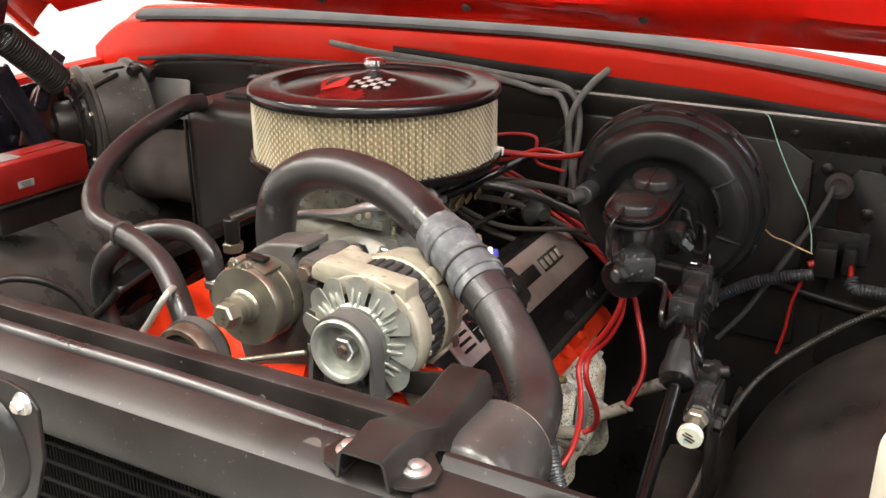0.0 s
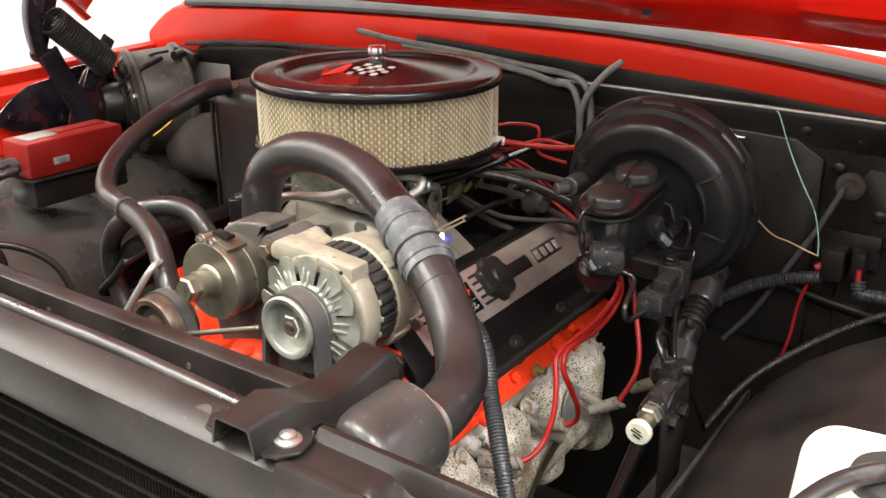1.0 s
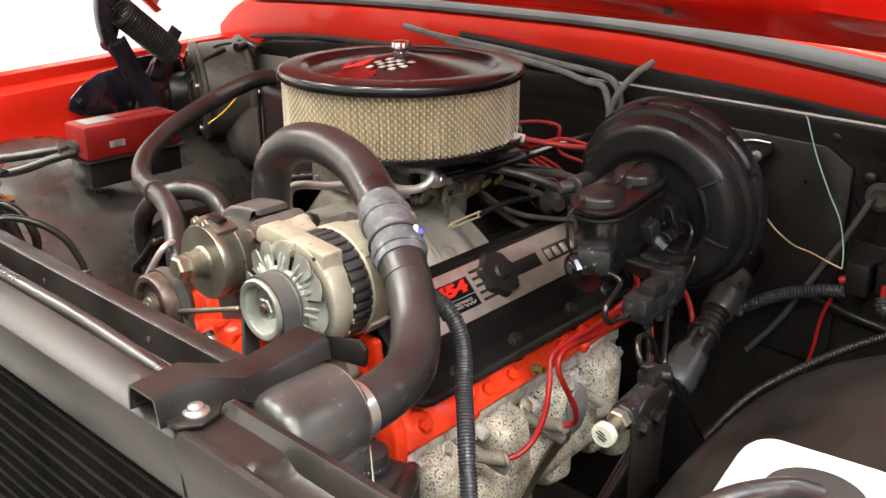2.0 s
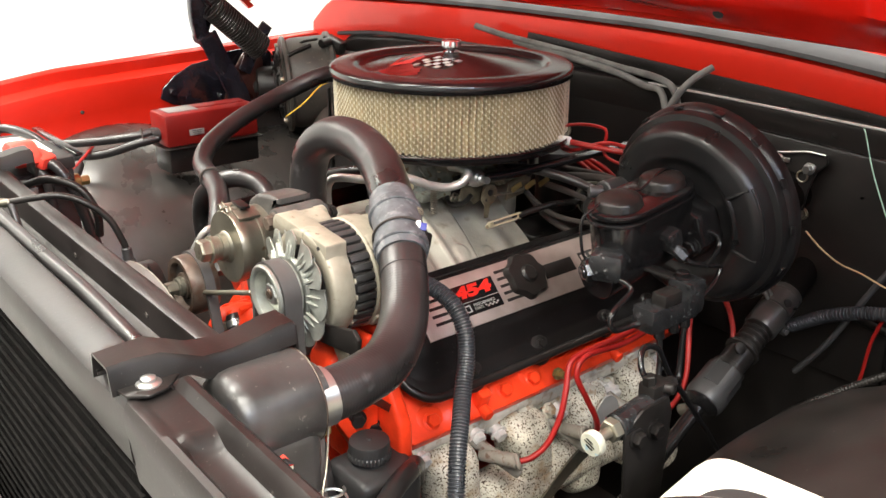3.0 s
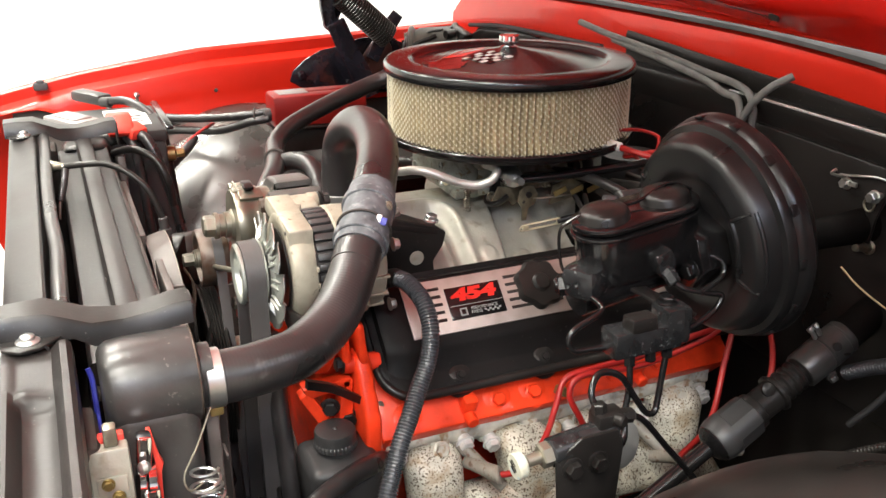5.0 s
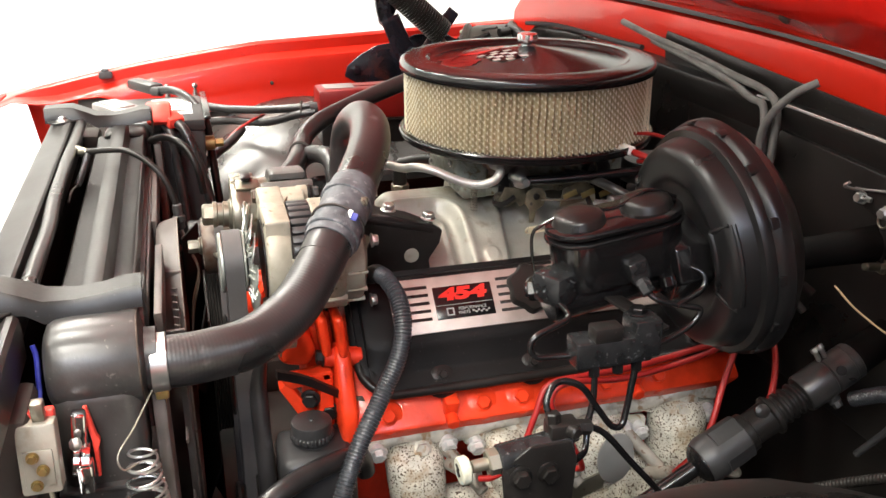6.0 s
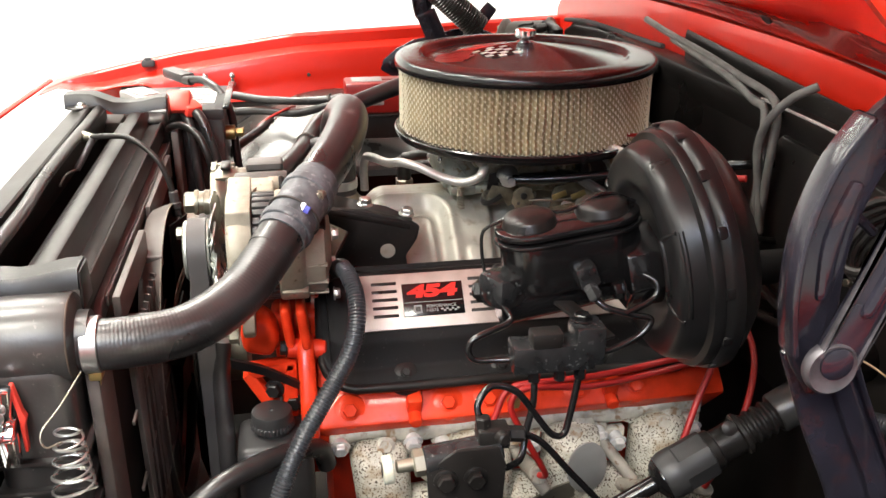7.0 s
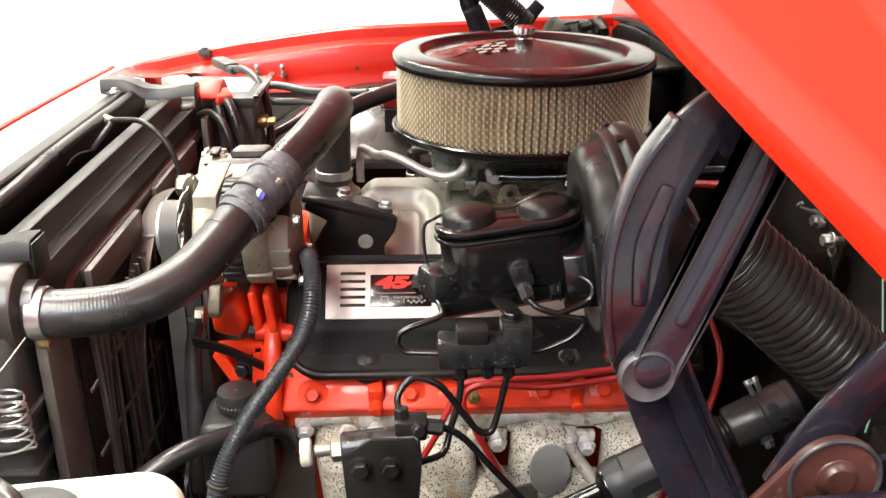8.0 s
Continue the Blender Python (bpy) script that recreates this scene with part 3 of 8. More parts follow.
for i in range(91):
    f = i / 90
    x = 0.442 + 0.38 * f
    z = 1.0835 - 0.006 * f
    drop = 0.013 / (1 + math.exp(-(x - 0.518) / 0.003))
    dent = 0.0035 * math.exp(-((x - 0.512) / 0.006) ** 2)
    rows.append([(x, -0.668, z - 0.07), (x, -0.673, z - 0.02), (x, -0.6718, z - 0.006), (x, -0.669, z - 0.001), (x, -0.664, z), (x, -0.66, z - 0.002 - 0.2 * drop), (x, -0.656, z - 0.002 - 0.85 * drop + dent), (x, -0.651, z - 0.002 - drop + dent), (x, -0.638, z - 0.002 - drop), (x, -0.633, z - 0.002 - 0.8 * drop), (x, -0.6295, z + 0.001), (x, -0.626, z + 0.0045), (x, -0.621, z + 0.0045), (x, -0.6175, z + 0.001), (x, -0.6165, z - 0.01), (x, -0.6165, z - 0.035)])
part("side_panel", sheet(rows, 0.002), SUPPORT_BLACK, support)
part("lower_rail", box((0.03, -0.66, 0.62), (0.9, 0.09, 0.06), bevel=0.008), BLACK, support)
for px in (-0.41, 0.5):
    part("side_post", box((px, -0.632, 0.82), (0.07, 0.05, 0.44), bevel=0.008), BLACK_DEEP, support)

condenser = thing("condenser", (0.02, -0.66, 0.7), "black condenser core with fine vertical fins", "condenser")
part("core", box((0.02, -0.648, 0.83), (0.84, 0.016, 0.39), bevel=0.002), CORE_BLACK, condenser)
fins = bmesh.new()
for i in range(210):
    x = -0.39 + 0.82 * i / 209
    y0, y1, w = -0.665, -0.656, 0.0006
    lean = 0.004
    vs = [fins.verts.new(p) for p in ((x - w, y0, 0.64), (x + w, y0, 0.64), (x + w + lean, y0, 1.024), (x - w + lean, y0, 1.024), (x - w, y1, 0.64), (x + w, y1, 0.64), (x + w + lean, y1, 1.024), (x - w + lean, y1, 1.024))]
    for q in ((0, 1, 2, 3), (1, 5, 6, 2), (4, 0, 3, 7), (3, 2, 6, 7)):
        fins.faces.new([vs[k] for k in q])
tagged(part("fin_pack", fins, CORE_BLACK, condenser), kind="stuff")
for i in range(20):
    part("tube", box((0.02, -0.6655, 1.016 - 0.019 * i), (0.84, 0.004, 0.0022), bevel=0.0006), CORE_BLACK, condenser)
latch = thing("hood_latch", (0.12, -0.745, 1.02), "black pressed hood latch plate with a domed centre", "hood latch")
part("plate", slab([(0.05, 1.03), (0.06, 1.018), (0.15, 1.02), (0.18, 1.04), (0.194, 1.075), (0.197, 1.115), (0.188, 1.126), (0.17, 1.13), (0.06, 1.13), (0.05, 1.12)], 0.004, at_y(-0.742), bevel=0.0015), BLACK, latch)
part("dome", lathe((0.128, -0.742, 1.072), (0, -1, 0), [(0, 0), (0.052, 0), (0.05, 0.006), (0.044, 0.012), (0.04, 0.013), (0.034, 0.009), (0.02, 0.007), (0, 0.007)], 36), BLACK, latch)
part("plate_bolt", merge(lathe((0.184, -0.744, 1.117), (0, -1, 0), [(0, 0), (0.0085, 0), (0.0075, 0.0025), (0, 0.003)], 20), hexbolt((0.184, -0.746, 1.117), (0, -1, 0), 0.005, 0.004)), STEEL, latch)
part("stay", box((0.12, -0.742, 0.9), (0.05, 0.006, 0.26), bevel=0.002), BLACK, latch)
# Unseen underbody pieces, added to keep light out of the engine bay.
frame_rails = thing("chassis_frame", (0, 0, 0.4), "unseen black rails and panels added to keep the bay dark", "chassis")
for fx in (-0.43, 0.43):
    part("rail", box((fx, -0.2, 0.5), (0.07, 1.3, 0.14), bevel=0.01), BLACK_DEEP, frame_rails)
part("crossmember", box((0, -0.3, 0.46), (0.8, 0.2, 0.1), bevel=0.02), BLACK_DEEP, frame_rails)
part("under_tray", box((0, -0.17, 0.38), (1.9, 1.26, 0.01), bevel=0.002), BLACK_DEEP, frame_rails)
for fx in (-0.5, 0.5):
    part("splash_shield", box((fx, -0.2, 0.56), (0.006, 0.96, 0.3), bevel=0.001), BLACK_DEEP, frame_rails)
part("nose_shield", box((0, -0.7, 0.6), (1.9, 0.01, 0.36), bevel=0.002), BLACK_DEEP, frame_rails)

# ---- air cleaner ----
cleaner = thing("air_cleaner", (0, 0, 1.085), "round open-element air cleaner with a gloss black lid", "air cleaner")
part("lid", lathe((0, 0, 0), (0, 0, 1), [(0, 1.2155), (0.012, 1.2155), (0.022, 1.2135), (0.06, 1.207), (0.1, 1.2005), (0.124, 1.1968), (0.131, 1.1962), (0.1345, 1.1965), (0.1375, 1.1985), (0.14, 1.202), (0.1425, 1.2032), (0.146, 1.2036), (0.158, 1.203), (0.17, 1.2022), (0.1745, 1.2012), (0.1768, 1.199), (0.178, 1.1955), (0.178, 1.188), (0.1765, 1.1865), (0.175, 1.188), (0.172, 1.19), (0.02, 1.19), (0, 1.19)], 96), LID_BLACK, cleaner, sharp=60)
N_PLEAT = 112


def sway(a, h):
    """How far the folds wander sideways at a height."""
    return (0.005 * math.sin(h * 75 + 2.0 * math.sin(a * 4)) + 0.0025 * math.sin(h * 150 + a * 7)) * (0.65 + 0.35 * math.sin(a * 3 + 5.6))


def pleat(a, h):
    c = 0.5 + 0.5 * math.cos((a + sway(a, h)) * N_PLEAT)
    return 0.956 + 0.05 * c ** 0.8 + 0.002 * math.sin(a * 13)


part("filter_element", lathe((0, 0, 0), (0, 0, 1), [(0.15, 1.103), (0.1665, 1.103)] + [(0.1665, 1.103 + 0.00475 * k) for k in range(1, 18)] + [(0.15, 1.1885)], 1120, wave=pleat), PAPER, cleaner, "cream pleated paper filter element", sharp=80)
part("base_pan", lathe((0, 0, 0), (0, 0, 1), [(0.06, 1.082), (0.12, 1.088), (0.165, 1.09), (0.176, 1.093), (0.1795, 1.098), (0.18, 1.103), (0.1785, 1.1045), (0.1765, 1.101), (0.172, 1.099), (0.06, 1.099)], 96), BLACK_GLOSS, cleaner)
nutbm = lathe((0, 0, 1.2145), (0, 0, 1), [(0, 0), (0.011, 0), (0.012, 0.002), (0.007, 0.004), (0.007, 0.0065), (0.0125, 0.0075), (0.0135, 0.009), (0.0135, 0.017), (0.012, 0.0185), (0.004, 0.0195), (0, 0.0195)], 48, wave=lambda a, h: 1 + (0.05 * math.sin(a * 12) if h > 0.0068 else 0))
part("wing_nut", nutbm, CHROME, cleaner, "chrome knurled centre nut", sharp=30)

# logo on the lid: two crossed flags and a red number
LID_M = turned(0, 0, 6)


def lid_z(x, y):
    r = math.hypot(x, y)
    return 1.2135 - (r - 0.022) / 0.102 * 0.0167


def lid_patch(poly, lift=0.0006, thick=0.0004):
    bm = bmesh.new()
    vs = []
    for x, y in poly:
        p = LID_M @ Vector((x, y, 0))
        vs.append(bm.verts.new((p.x, p.y, lid_z(p.x, p.y) + lift)))
    f = bm.faces.new(vs)
    bmesh.ops.solidify(bm, geom=[f], thickness=-thick)
    return bm


def text_mesh(body, size, m, depth=0.0006, bold=0.0):
    """Raised letters as a bmesh; m places the text's own x-y plane."""
    cu = bpy.data.curves.new("letters", "FONT")
    cu.body, cu.size, cu.extrude, cu.align_x, cu.align_y = body, size, depth, "CENTER", "CENTER"
    cu.resolution_u, cu.offset = 3, bold
    ob = new("letters", cu)
    me = bpy.data.meshes.new_from_object(ob.evaluated_get(bpy.context.evaluated_depsgraph_get()))
    bm = bmesh.new()
    bm.from_mesh(me)
    bpy.data.objects.remove(ob)
    bpy.data.curves.remove(cu)
    bpy.data.meshes.remove(me)
    bmesh.ops.transform(bm, matrix=m, verts=bm.verts)
    return bm


part("red_flag", lid_patch([(-0.057, -0.05), (-0.05, -0.01), (-0.018, -0.036), (-0.012, -0.068), (-0.036, -0.09)]), EMBLEM_RED, cleaner, "red flag decal")
part("dark_ribbon", lid_patch([(-0.034, -0.092), (-0.012, -0.069), (0.036, -0.1), (0.012, -0.132), (-0.012, -0.126)], 0.0004), BOX_RED, cleaner, "dark red ribbon decal")
for i in range(6):
    for j in range(4):
        x0, y0 = -0.004 + 0.0085 * i - 0.0012 * j, -0.076 + 0.0105 * j + 0.003 * math.sin(i * 1.3) + 0.0025 * i
        quad = [(x0, y0), (x0 + 0.008, y0 + 0.0015), (x0 + 0.008, y0 + 0.0115), (x0, y0 + 0.01)]
        part("flag_square", lid_patch(quad), WHITE if (i + j) % 2 == 0 else BLACK_GLOSS, cleaner)
tm = text_mesh("454", 0.034, Matrix(), bold=0.001)
bmesh.ops.scale(tm, verts=tm.verts, vec=(1.35, 1, 1))
for v in tm.verts:
    q = turned(0, 0, 24) @ Vector((v.co.x, v.co.y, 0))
    p = LID_M @ Vector((q.x - 0.002, q.y - 0.104, 0))
    v.co = Vector((p.x, p.y, lid_z(p.x, p.y) + 0.0009 + v.co.z * 0.3))
part("number_decal", tm, BOX_RED, cleaner, "dull red number decal")
# fine expanded mesh round the element: staggered upright strands joined by thin slanted ones
wire = bmesh.new()
ROW_H = 0.083 / 9


def mesh_at(a, z, dr, w=0.0):
    q = a - sway(a, z - 0.0) * 0.8
    rr = 0.1706 + 0.0012 * math.sin((a + 0.2) * 21) + dr
    return wire.verts.new((rr * math.cos(q + w), rr * math.sin(q + w), z))


for i in range(224):
    a = 2 * math.pi * i / 224
    for k in range(10):
        z = 1.1045 + ROW_H * (k - 0.5 * (i % 2))
        z0, z1 = max(1.1045, z + 0.12 * ROW_H), min(1.188, z + 0.8 * ROW_H)
        if z1 - z0 < 0.002:
            continue
        zm = (z0 + z1) / 2
        t0, t1 = mesh_at(a, z0, 0.0), mesh_at(a, z1, 0.0)
        l0, m0, r0 = [mesh_at(a, zm - 0.0012, q, w) for w, q in ((-0.0052, 0.0), (0, 0.0018), (0.0052, 0.0))]
        for f in ((t0, r0, m0), (t0, m0, l0), (t1, m0, r0), (t1, l0, m0)):
            wire.faces.new(f)
        b = 2 * math.pi * (i + 1) / 224
        n0, n1 = mesh_at(b, z0 - 0.3 * ROW_H, -0.0004), mesh_at(b, z0 - 0.18 * ROW_H, -0.0004)
        wire.faces.new((t0, n0, n1))
part("wire_mesh", wire, MESH_WIRE, cleaner, "fine tan wire mesh")

# ---- intake manifold and carburettor ----
intake = thing("intake_manifold", (0, 0, 0.9), "cast aluminium dual-plane intake manifold between the valve covers", "intake manifold")
part("valley", box((0.04, -0.06, 0.89), (0.32, 0.44, 0.06), bevel=0.02, seg=3), ALLOY, intake)
part("plenum", box((-0.02, 0.0, 0.985), (0.15, 0.2, 0.08), bevel=0.025, seg=4), ALLOY, intake)
def step(v, w):
    """A smooth step from 0 to 1 of half-width w."""
    return 1 / (1 + math.exp(max(-40.0, min(40.0, -v / w))))


def casting_height(x, y):
    """The manifold's upper skin: a shoulder falling to the head, a raised cast border round a sunk pocket, and a step down beside the carburettor."""
    f = max(0.0, (x - 0.03) / 0.11)
    z = 1.022 - 0.057 * f ** 1.5
    e = max(0.0, -0.2 - y) / 0.04
    z -= 0.04 * e * e
    u, v = 0.085 - x, y + 0.155
    d = math.hypot(u, v) if u > 0 and v > 0 else max(u, v)
    z += 0.0065 * math.exp(-((d - 0.037) / 0.0075) ** 2)
    z -= 0.013 * step(0.0275 - d, 0.0028)
    z += 0.0045 * math.exp(-((d - 0.01) / 0.004) ** 2)
    # the step by the carburettor and the runners behind it
    edge = y + 0.062 + 0.12 * (x - 0.09)
    drop = step(edge, 0.0012) * step(x - 0.06, 0.006)
    z -= 0.03 * drop
    z += drop * (0.014 * math.exp(-((y + 0.005) / 0.017) ** 2) + 0.016 * math.exp(-((y - 0.06) / 0.02) ** 2) + 0.012 * math.exp(-((y - 0.125) / 0.02) ** 2))
    for bx, by, r in ((0.138, -0.093, 0.0105), (0.15, -0.168, 0.0125), (0.125, -0.035, 0.01)):
        z += 0.0035 * step(r - math.hypot(x - bx, y - by), 0.0009)
    return z


rows = []
for i in range(131):
    y = -0.24 + 0.285 * i / 130
    edge = 0.02 if i in (0, 130) else 0.0
    rows.append([(0.0, y, 0.93)] + [(0.205 * k / 90, y, casting_height(0.205 * k / 90, y) - edge) for k in range(91)] + [(0.207, y, 0.9)])
part("upper_casting", sheet(rows, 0.004), ALLOY, intake, sharp=60)
for y0, y1 in ((0.04, 0.0), (0.07, 0.11)):
    part("runner", tube([(-0.02, y0, 0.985), (-0.09, y1, 0.985), (-0.15, y1, 0.96), (-0.19, y1, 0.92)], 0.03, 16, 6), ALLOY, intake)
part("side_rail", box((0.198, -0.09, 0.925), (0.04, 0.28, 0.04), turned(0, 40, 0), bevel=0.008, seg=3), ALLOY, intake)
for by in (-0.2, -0.14, -0.06, 0.03):
    bolt((0.186, by, 0.952), (0.55, 0, 0.83), DULL_STEEL, intake, 0.0075, 0.007)
part("thermostat_boss", box((0.02, -0.262, 0.965), (0.09, 0.07, 0.08), bevel=0.014, seg=3), ALLOY, intake)
part("thermostat_housing", lathe((0.02, -0.262, 0.998), (0, 0, 1), [(0, 0), (0.034, 0), (0.036, 0.003), (0.036, 0.012), (0.03, 0.016), (0.024, 0.024), (0.022, 0.05), (0, 0.05)], 30), ALLOY, intake)

carb = thing("carburettor", (0, 0, 1.03), "silver four-barrel carburettor below the air cleaner", "carburettor")
part("base_plate", box((0, 0, 1.033), (0.15, 0.19, 0.012), bevel=0.003), CARB, carb)
part("main_body", box((0, 0, 1.055), (0.12, 0.15, 0.034), bevel=0.006), CARB, carb)
for sy in (-1, 1):
    bowl = part("float_bowl", box((0, sy * 0.1, 1.058), (0.13, 0.05, 0.05), bevel=0.006, seg=3), CARB, carb)
    for bx_ in (-0.05, 0.05):
        for bz_ in (1.046, 1.07):
            part("bowl_screw", hexbolt((bx_, sy * 0.122, bz_), (0, sy, 0), 0.005, 0.005), STEEL, bowl)
part("neck", lathe((0, 0, 1.07), (0, 0, 1), [(0, 0), (0.066, 0), (0.066, 0.014), (0, 0.014)], 40), CARB, carb)
part("throttle_shaft", rod((-0.08, -0.04, 1.04), (0.1, -0.04, 1.04), 0.005), DULL_STEEL, carb)
part("throttle_lever", slab([(-0.075, 1.03), (-0.062, 1.02), (-0.05, 1.026), (-0.044, 1.018), (-0.03, 1.024), (-0.026, 1.04), (-0.036, 1.05), (-0.052, 1.046), (-0.066, 1.048)], 0.003, at_x(0.104)), LEVER, carb)
part("choke_dome", lathe((0.092, -0.043, 1.057), (1, -0.12, 0.1), [(0, 0), (0.014, 0), (0.015, 0.004), (0.0135, 0.01), (0.0125, 0.012), (0.0135, 0.015), (0.0115, 0.018), (0.0125, 0.021), (0.0095, 0.024), (0.0105, 0.027), (0.007, 0.03), (0.0075, 0.034), (0.005, 0.036), (0.005, 0.046), (0, 0.046)], 28), STEEL, carb, "chrome ribbed vacuum fitting")
part("accelerator_pump", box((0.055, -0.1, 1.034), (0.05, 0.035, 0.014), bevel=0.004), CARB, carb)
part("return_spring", tube([(0.09 + 0.0045 * math.cos(k * 0.9), -0.105 + 0.0045 * math.sin(k * 0.9), 1.05 - 0.0005 * k) for k in range(72)], 0.0009, 6, raw=True), DULL_STEEL, carb)
part("idle_bracket", box((0.095, 0.0, 1.05), (0.014, 0.11, 0.016), bevel=0.003), DULL_STEEL, carb)
for fy, fz in ((-0.07, 1.03), (0.015, 1.04), (0.04, 1.062), (0.07, 1.045), (-0.01, 1.028)):
    part("linkage_screw", merge(hexbolt((0.092, fy, fz), (1, 0, 0), 0.006, 0.006), rod((0.09, fy, fz), (0.106, fy, fz), 0.0028)), DULL_STEEL, carb)

part("secondary_lever", slab([(0.01, 1.015), (0.045, 1.02), (0.06, 1.04), (0.04, 1.05), (0.015, 1.042)], 0.003, at_x(0.112), bevel=0.001), LEVER, carb)
part("kickdown_lever", slab([(-0.036, 0.999), (-0.029, 0.999), (-0.026, 1.016), (-0.016, 1.022), (-0.012, 1.034), (-0.018, 1.047), (-0.03, 1.05), (-0.04, 1.042), (-0.043, 1.028), (-0.036, 1.017)], 0.003, at_x(0.118), bevel=0.001), LEVER, carb)
part("link_rod", tube([(0.118, -0.02, 1.03), (0.12, 0.02, 1.028), (0.116, 0.05, 1.03), (0.108, 0.056, 1.04)], 0.0018, 8), DULL_STEEL, carb)
part("choke_rod", tube([(0.07, 0.06, 1.08), (0.095, 0.07, 1.06), (0.1, 0.05, 1.03)], 0.0016, 8), DULL_STEEL, carb)
part("vacuum_can", lathe((0.075, 0.075, 1.05), (1, 0.3, 0), [(0, 0), (0.022, 0), (0.024, 0.006), (0.022, 0.012), (0.01, 0.018), (0, 0.018)], 24), BLACK_DUSTY, carb)
part("cam_plate", slab([(-0.07, 1.03), (-0.05, 1.025), (-0.042, 1.04), (-0.048, 1.06), (-0.066, 1.058)], 0.004, at_x(0.085), bevel=0.001), BLACK_DUSTY, carb)
for sy_, sz_ in ((-0.075, 1.066), (-0.125, 1.05), (0.03, 1.072), (0.055, 1.056), (0.09, 1.07)):
    part("body_screw", lathe((0.062, sy_, sz_), (1, 0, 0), [(0, 0), (0.0045, 0), (0.0045, 0.003), (0.002, 0.004), (0, 0.004)], 12), PALE_BRASS, carb)
part("throttle_rod", merge(tube([(0.128, -0.045, 1.062), (0.14, 0.0, 1.064), (0.16, 0.09, 1.072), (0.18, 0.2, 1.082), (0.19, 0.285, 1.085)], 0.0062, 12)), BLACK_GLOSS, carb, "black throttle cable sleeve")
part("lever_pin", lathe((0.1195, -0.027, 1.036), (1, 0, 0), [(0, 0), (0.0045, 0), (0.0045, 0.002), (0.002, 0.003), (0, 0.003)], 16), BLACK_DUSTY, carb)
part("lever_hole", rod((0.1194, -0.034, 1.026), (0.1197, -0.034, 1.026), 0.0022), BLACK_DEEP, carb)
part("bowl_web", box((0.067, -0.1, 1.06), (0.004, 0.003, 0.046), turned(38, 0, 0), bevel=0.001), CARB, carb)
part("vent_hose", tube([(0.06, -0.06, 1.03), (0.09, -0.075, 1.022), (0.11, -0.07, 1.026), (0.112, -0.055, 1.036)], 0.0035, 8), BLACK, carb)
for gy in (0.02, 0.045, 0.07):
    part("link_arm", box((0.122 + 0.1 * gy, gy, 1.036), (0.003, 0.02, 0.008), turned(20, 0, 0), bevel=0.001), BRASS, carb)
fuel = thing("fuel_line", (0.1, -0.2, 1.07), "bare steel fuel line bent round to the carburettor", "fuel line")
part("pipe", tube([(0.01, -0.226, 1.02), (0.008, -0.226, 1.05), (0.014, -0.224, 1.066), (0.03, -0.219, 1.0735), (0.075, -0.2, 1.077), (0.1, -0.186, 1.084), (0.114, -0.165, 1.081), (0.125, -0.135, 1.068), (0.133, -0.112, 1.064), (0.14, -0.096, 1.069), (0.1405, -0.087, 1.078), (0.125, -0.083, 1.082), (0.076, -0.082, 1.076)], 0.0058, 12), PIPE, fuel)
part("fitting", rod((0.098, -0.0825, 1.079), (0.072, -0.082, 1.076), 0.009, n=6), DULL_STEEL, fuel)

link = thing("throttle_cable", (0.15, 0, 1.0), "throttle cable with a slotted brass rod end", "throttle cable")
RL, RR = Vector((0.135, -0.043, 0.995)), Vector((0.146, 0.004, 1.002))
RD, RU = (RR - RL).normalized(), Vector((0.25, 0, 0.97))
loop = [RL + RU * 0.0042, RL + RD * 0.02 + RU * 0.0042, RR - RD * 0.004 + RU * 0.0042, RR + RU * 0.0022, RR - RU * 0.0022, RR - RD * 0.004 - RU * 0.0042, RL + RD * 0.02 - RU * 0.0042, RL - RU * 0.0042, RL - RD * 0.003]
part("rod_end", merge(tube(loop + loop[:1], 0.0015, 8, 4), box(RR + RD * 0.002, (0.005, 0.005, 0.01), bevel=0.001), box(RL + RD * 0.004, (0.006, 0.008, 0.006), bevel=0.0015)), PALE_BRASS, link, "slotted pale brass rod end")
part("cable_sleeve", tube([(0.146, 0.004, 1.002), (0.154, 0.03, 1.008), (0.17, 0.07, 1.014), (0.2, 0.15, 1.008), (0.22, 0.285, 0.99)], 0.0042, 10), BLACK, link)

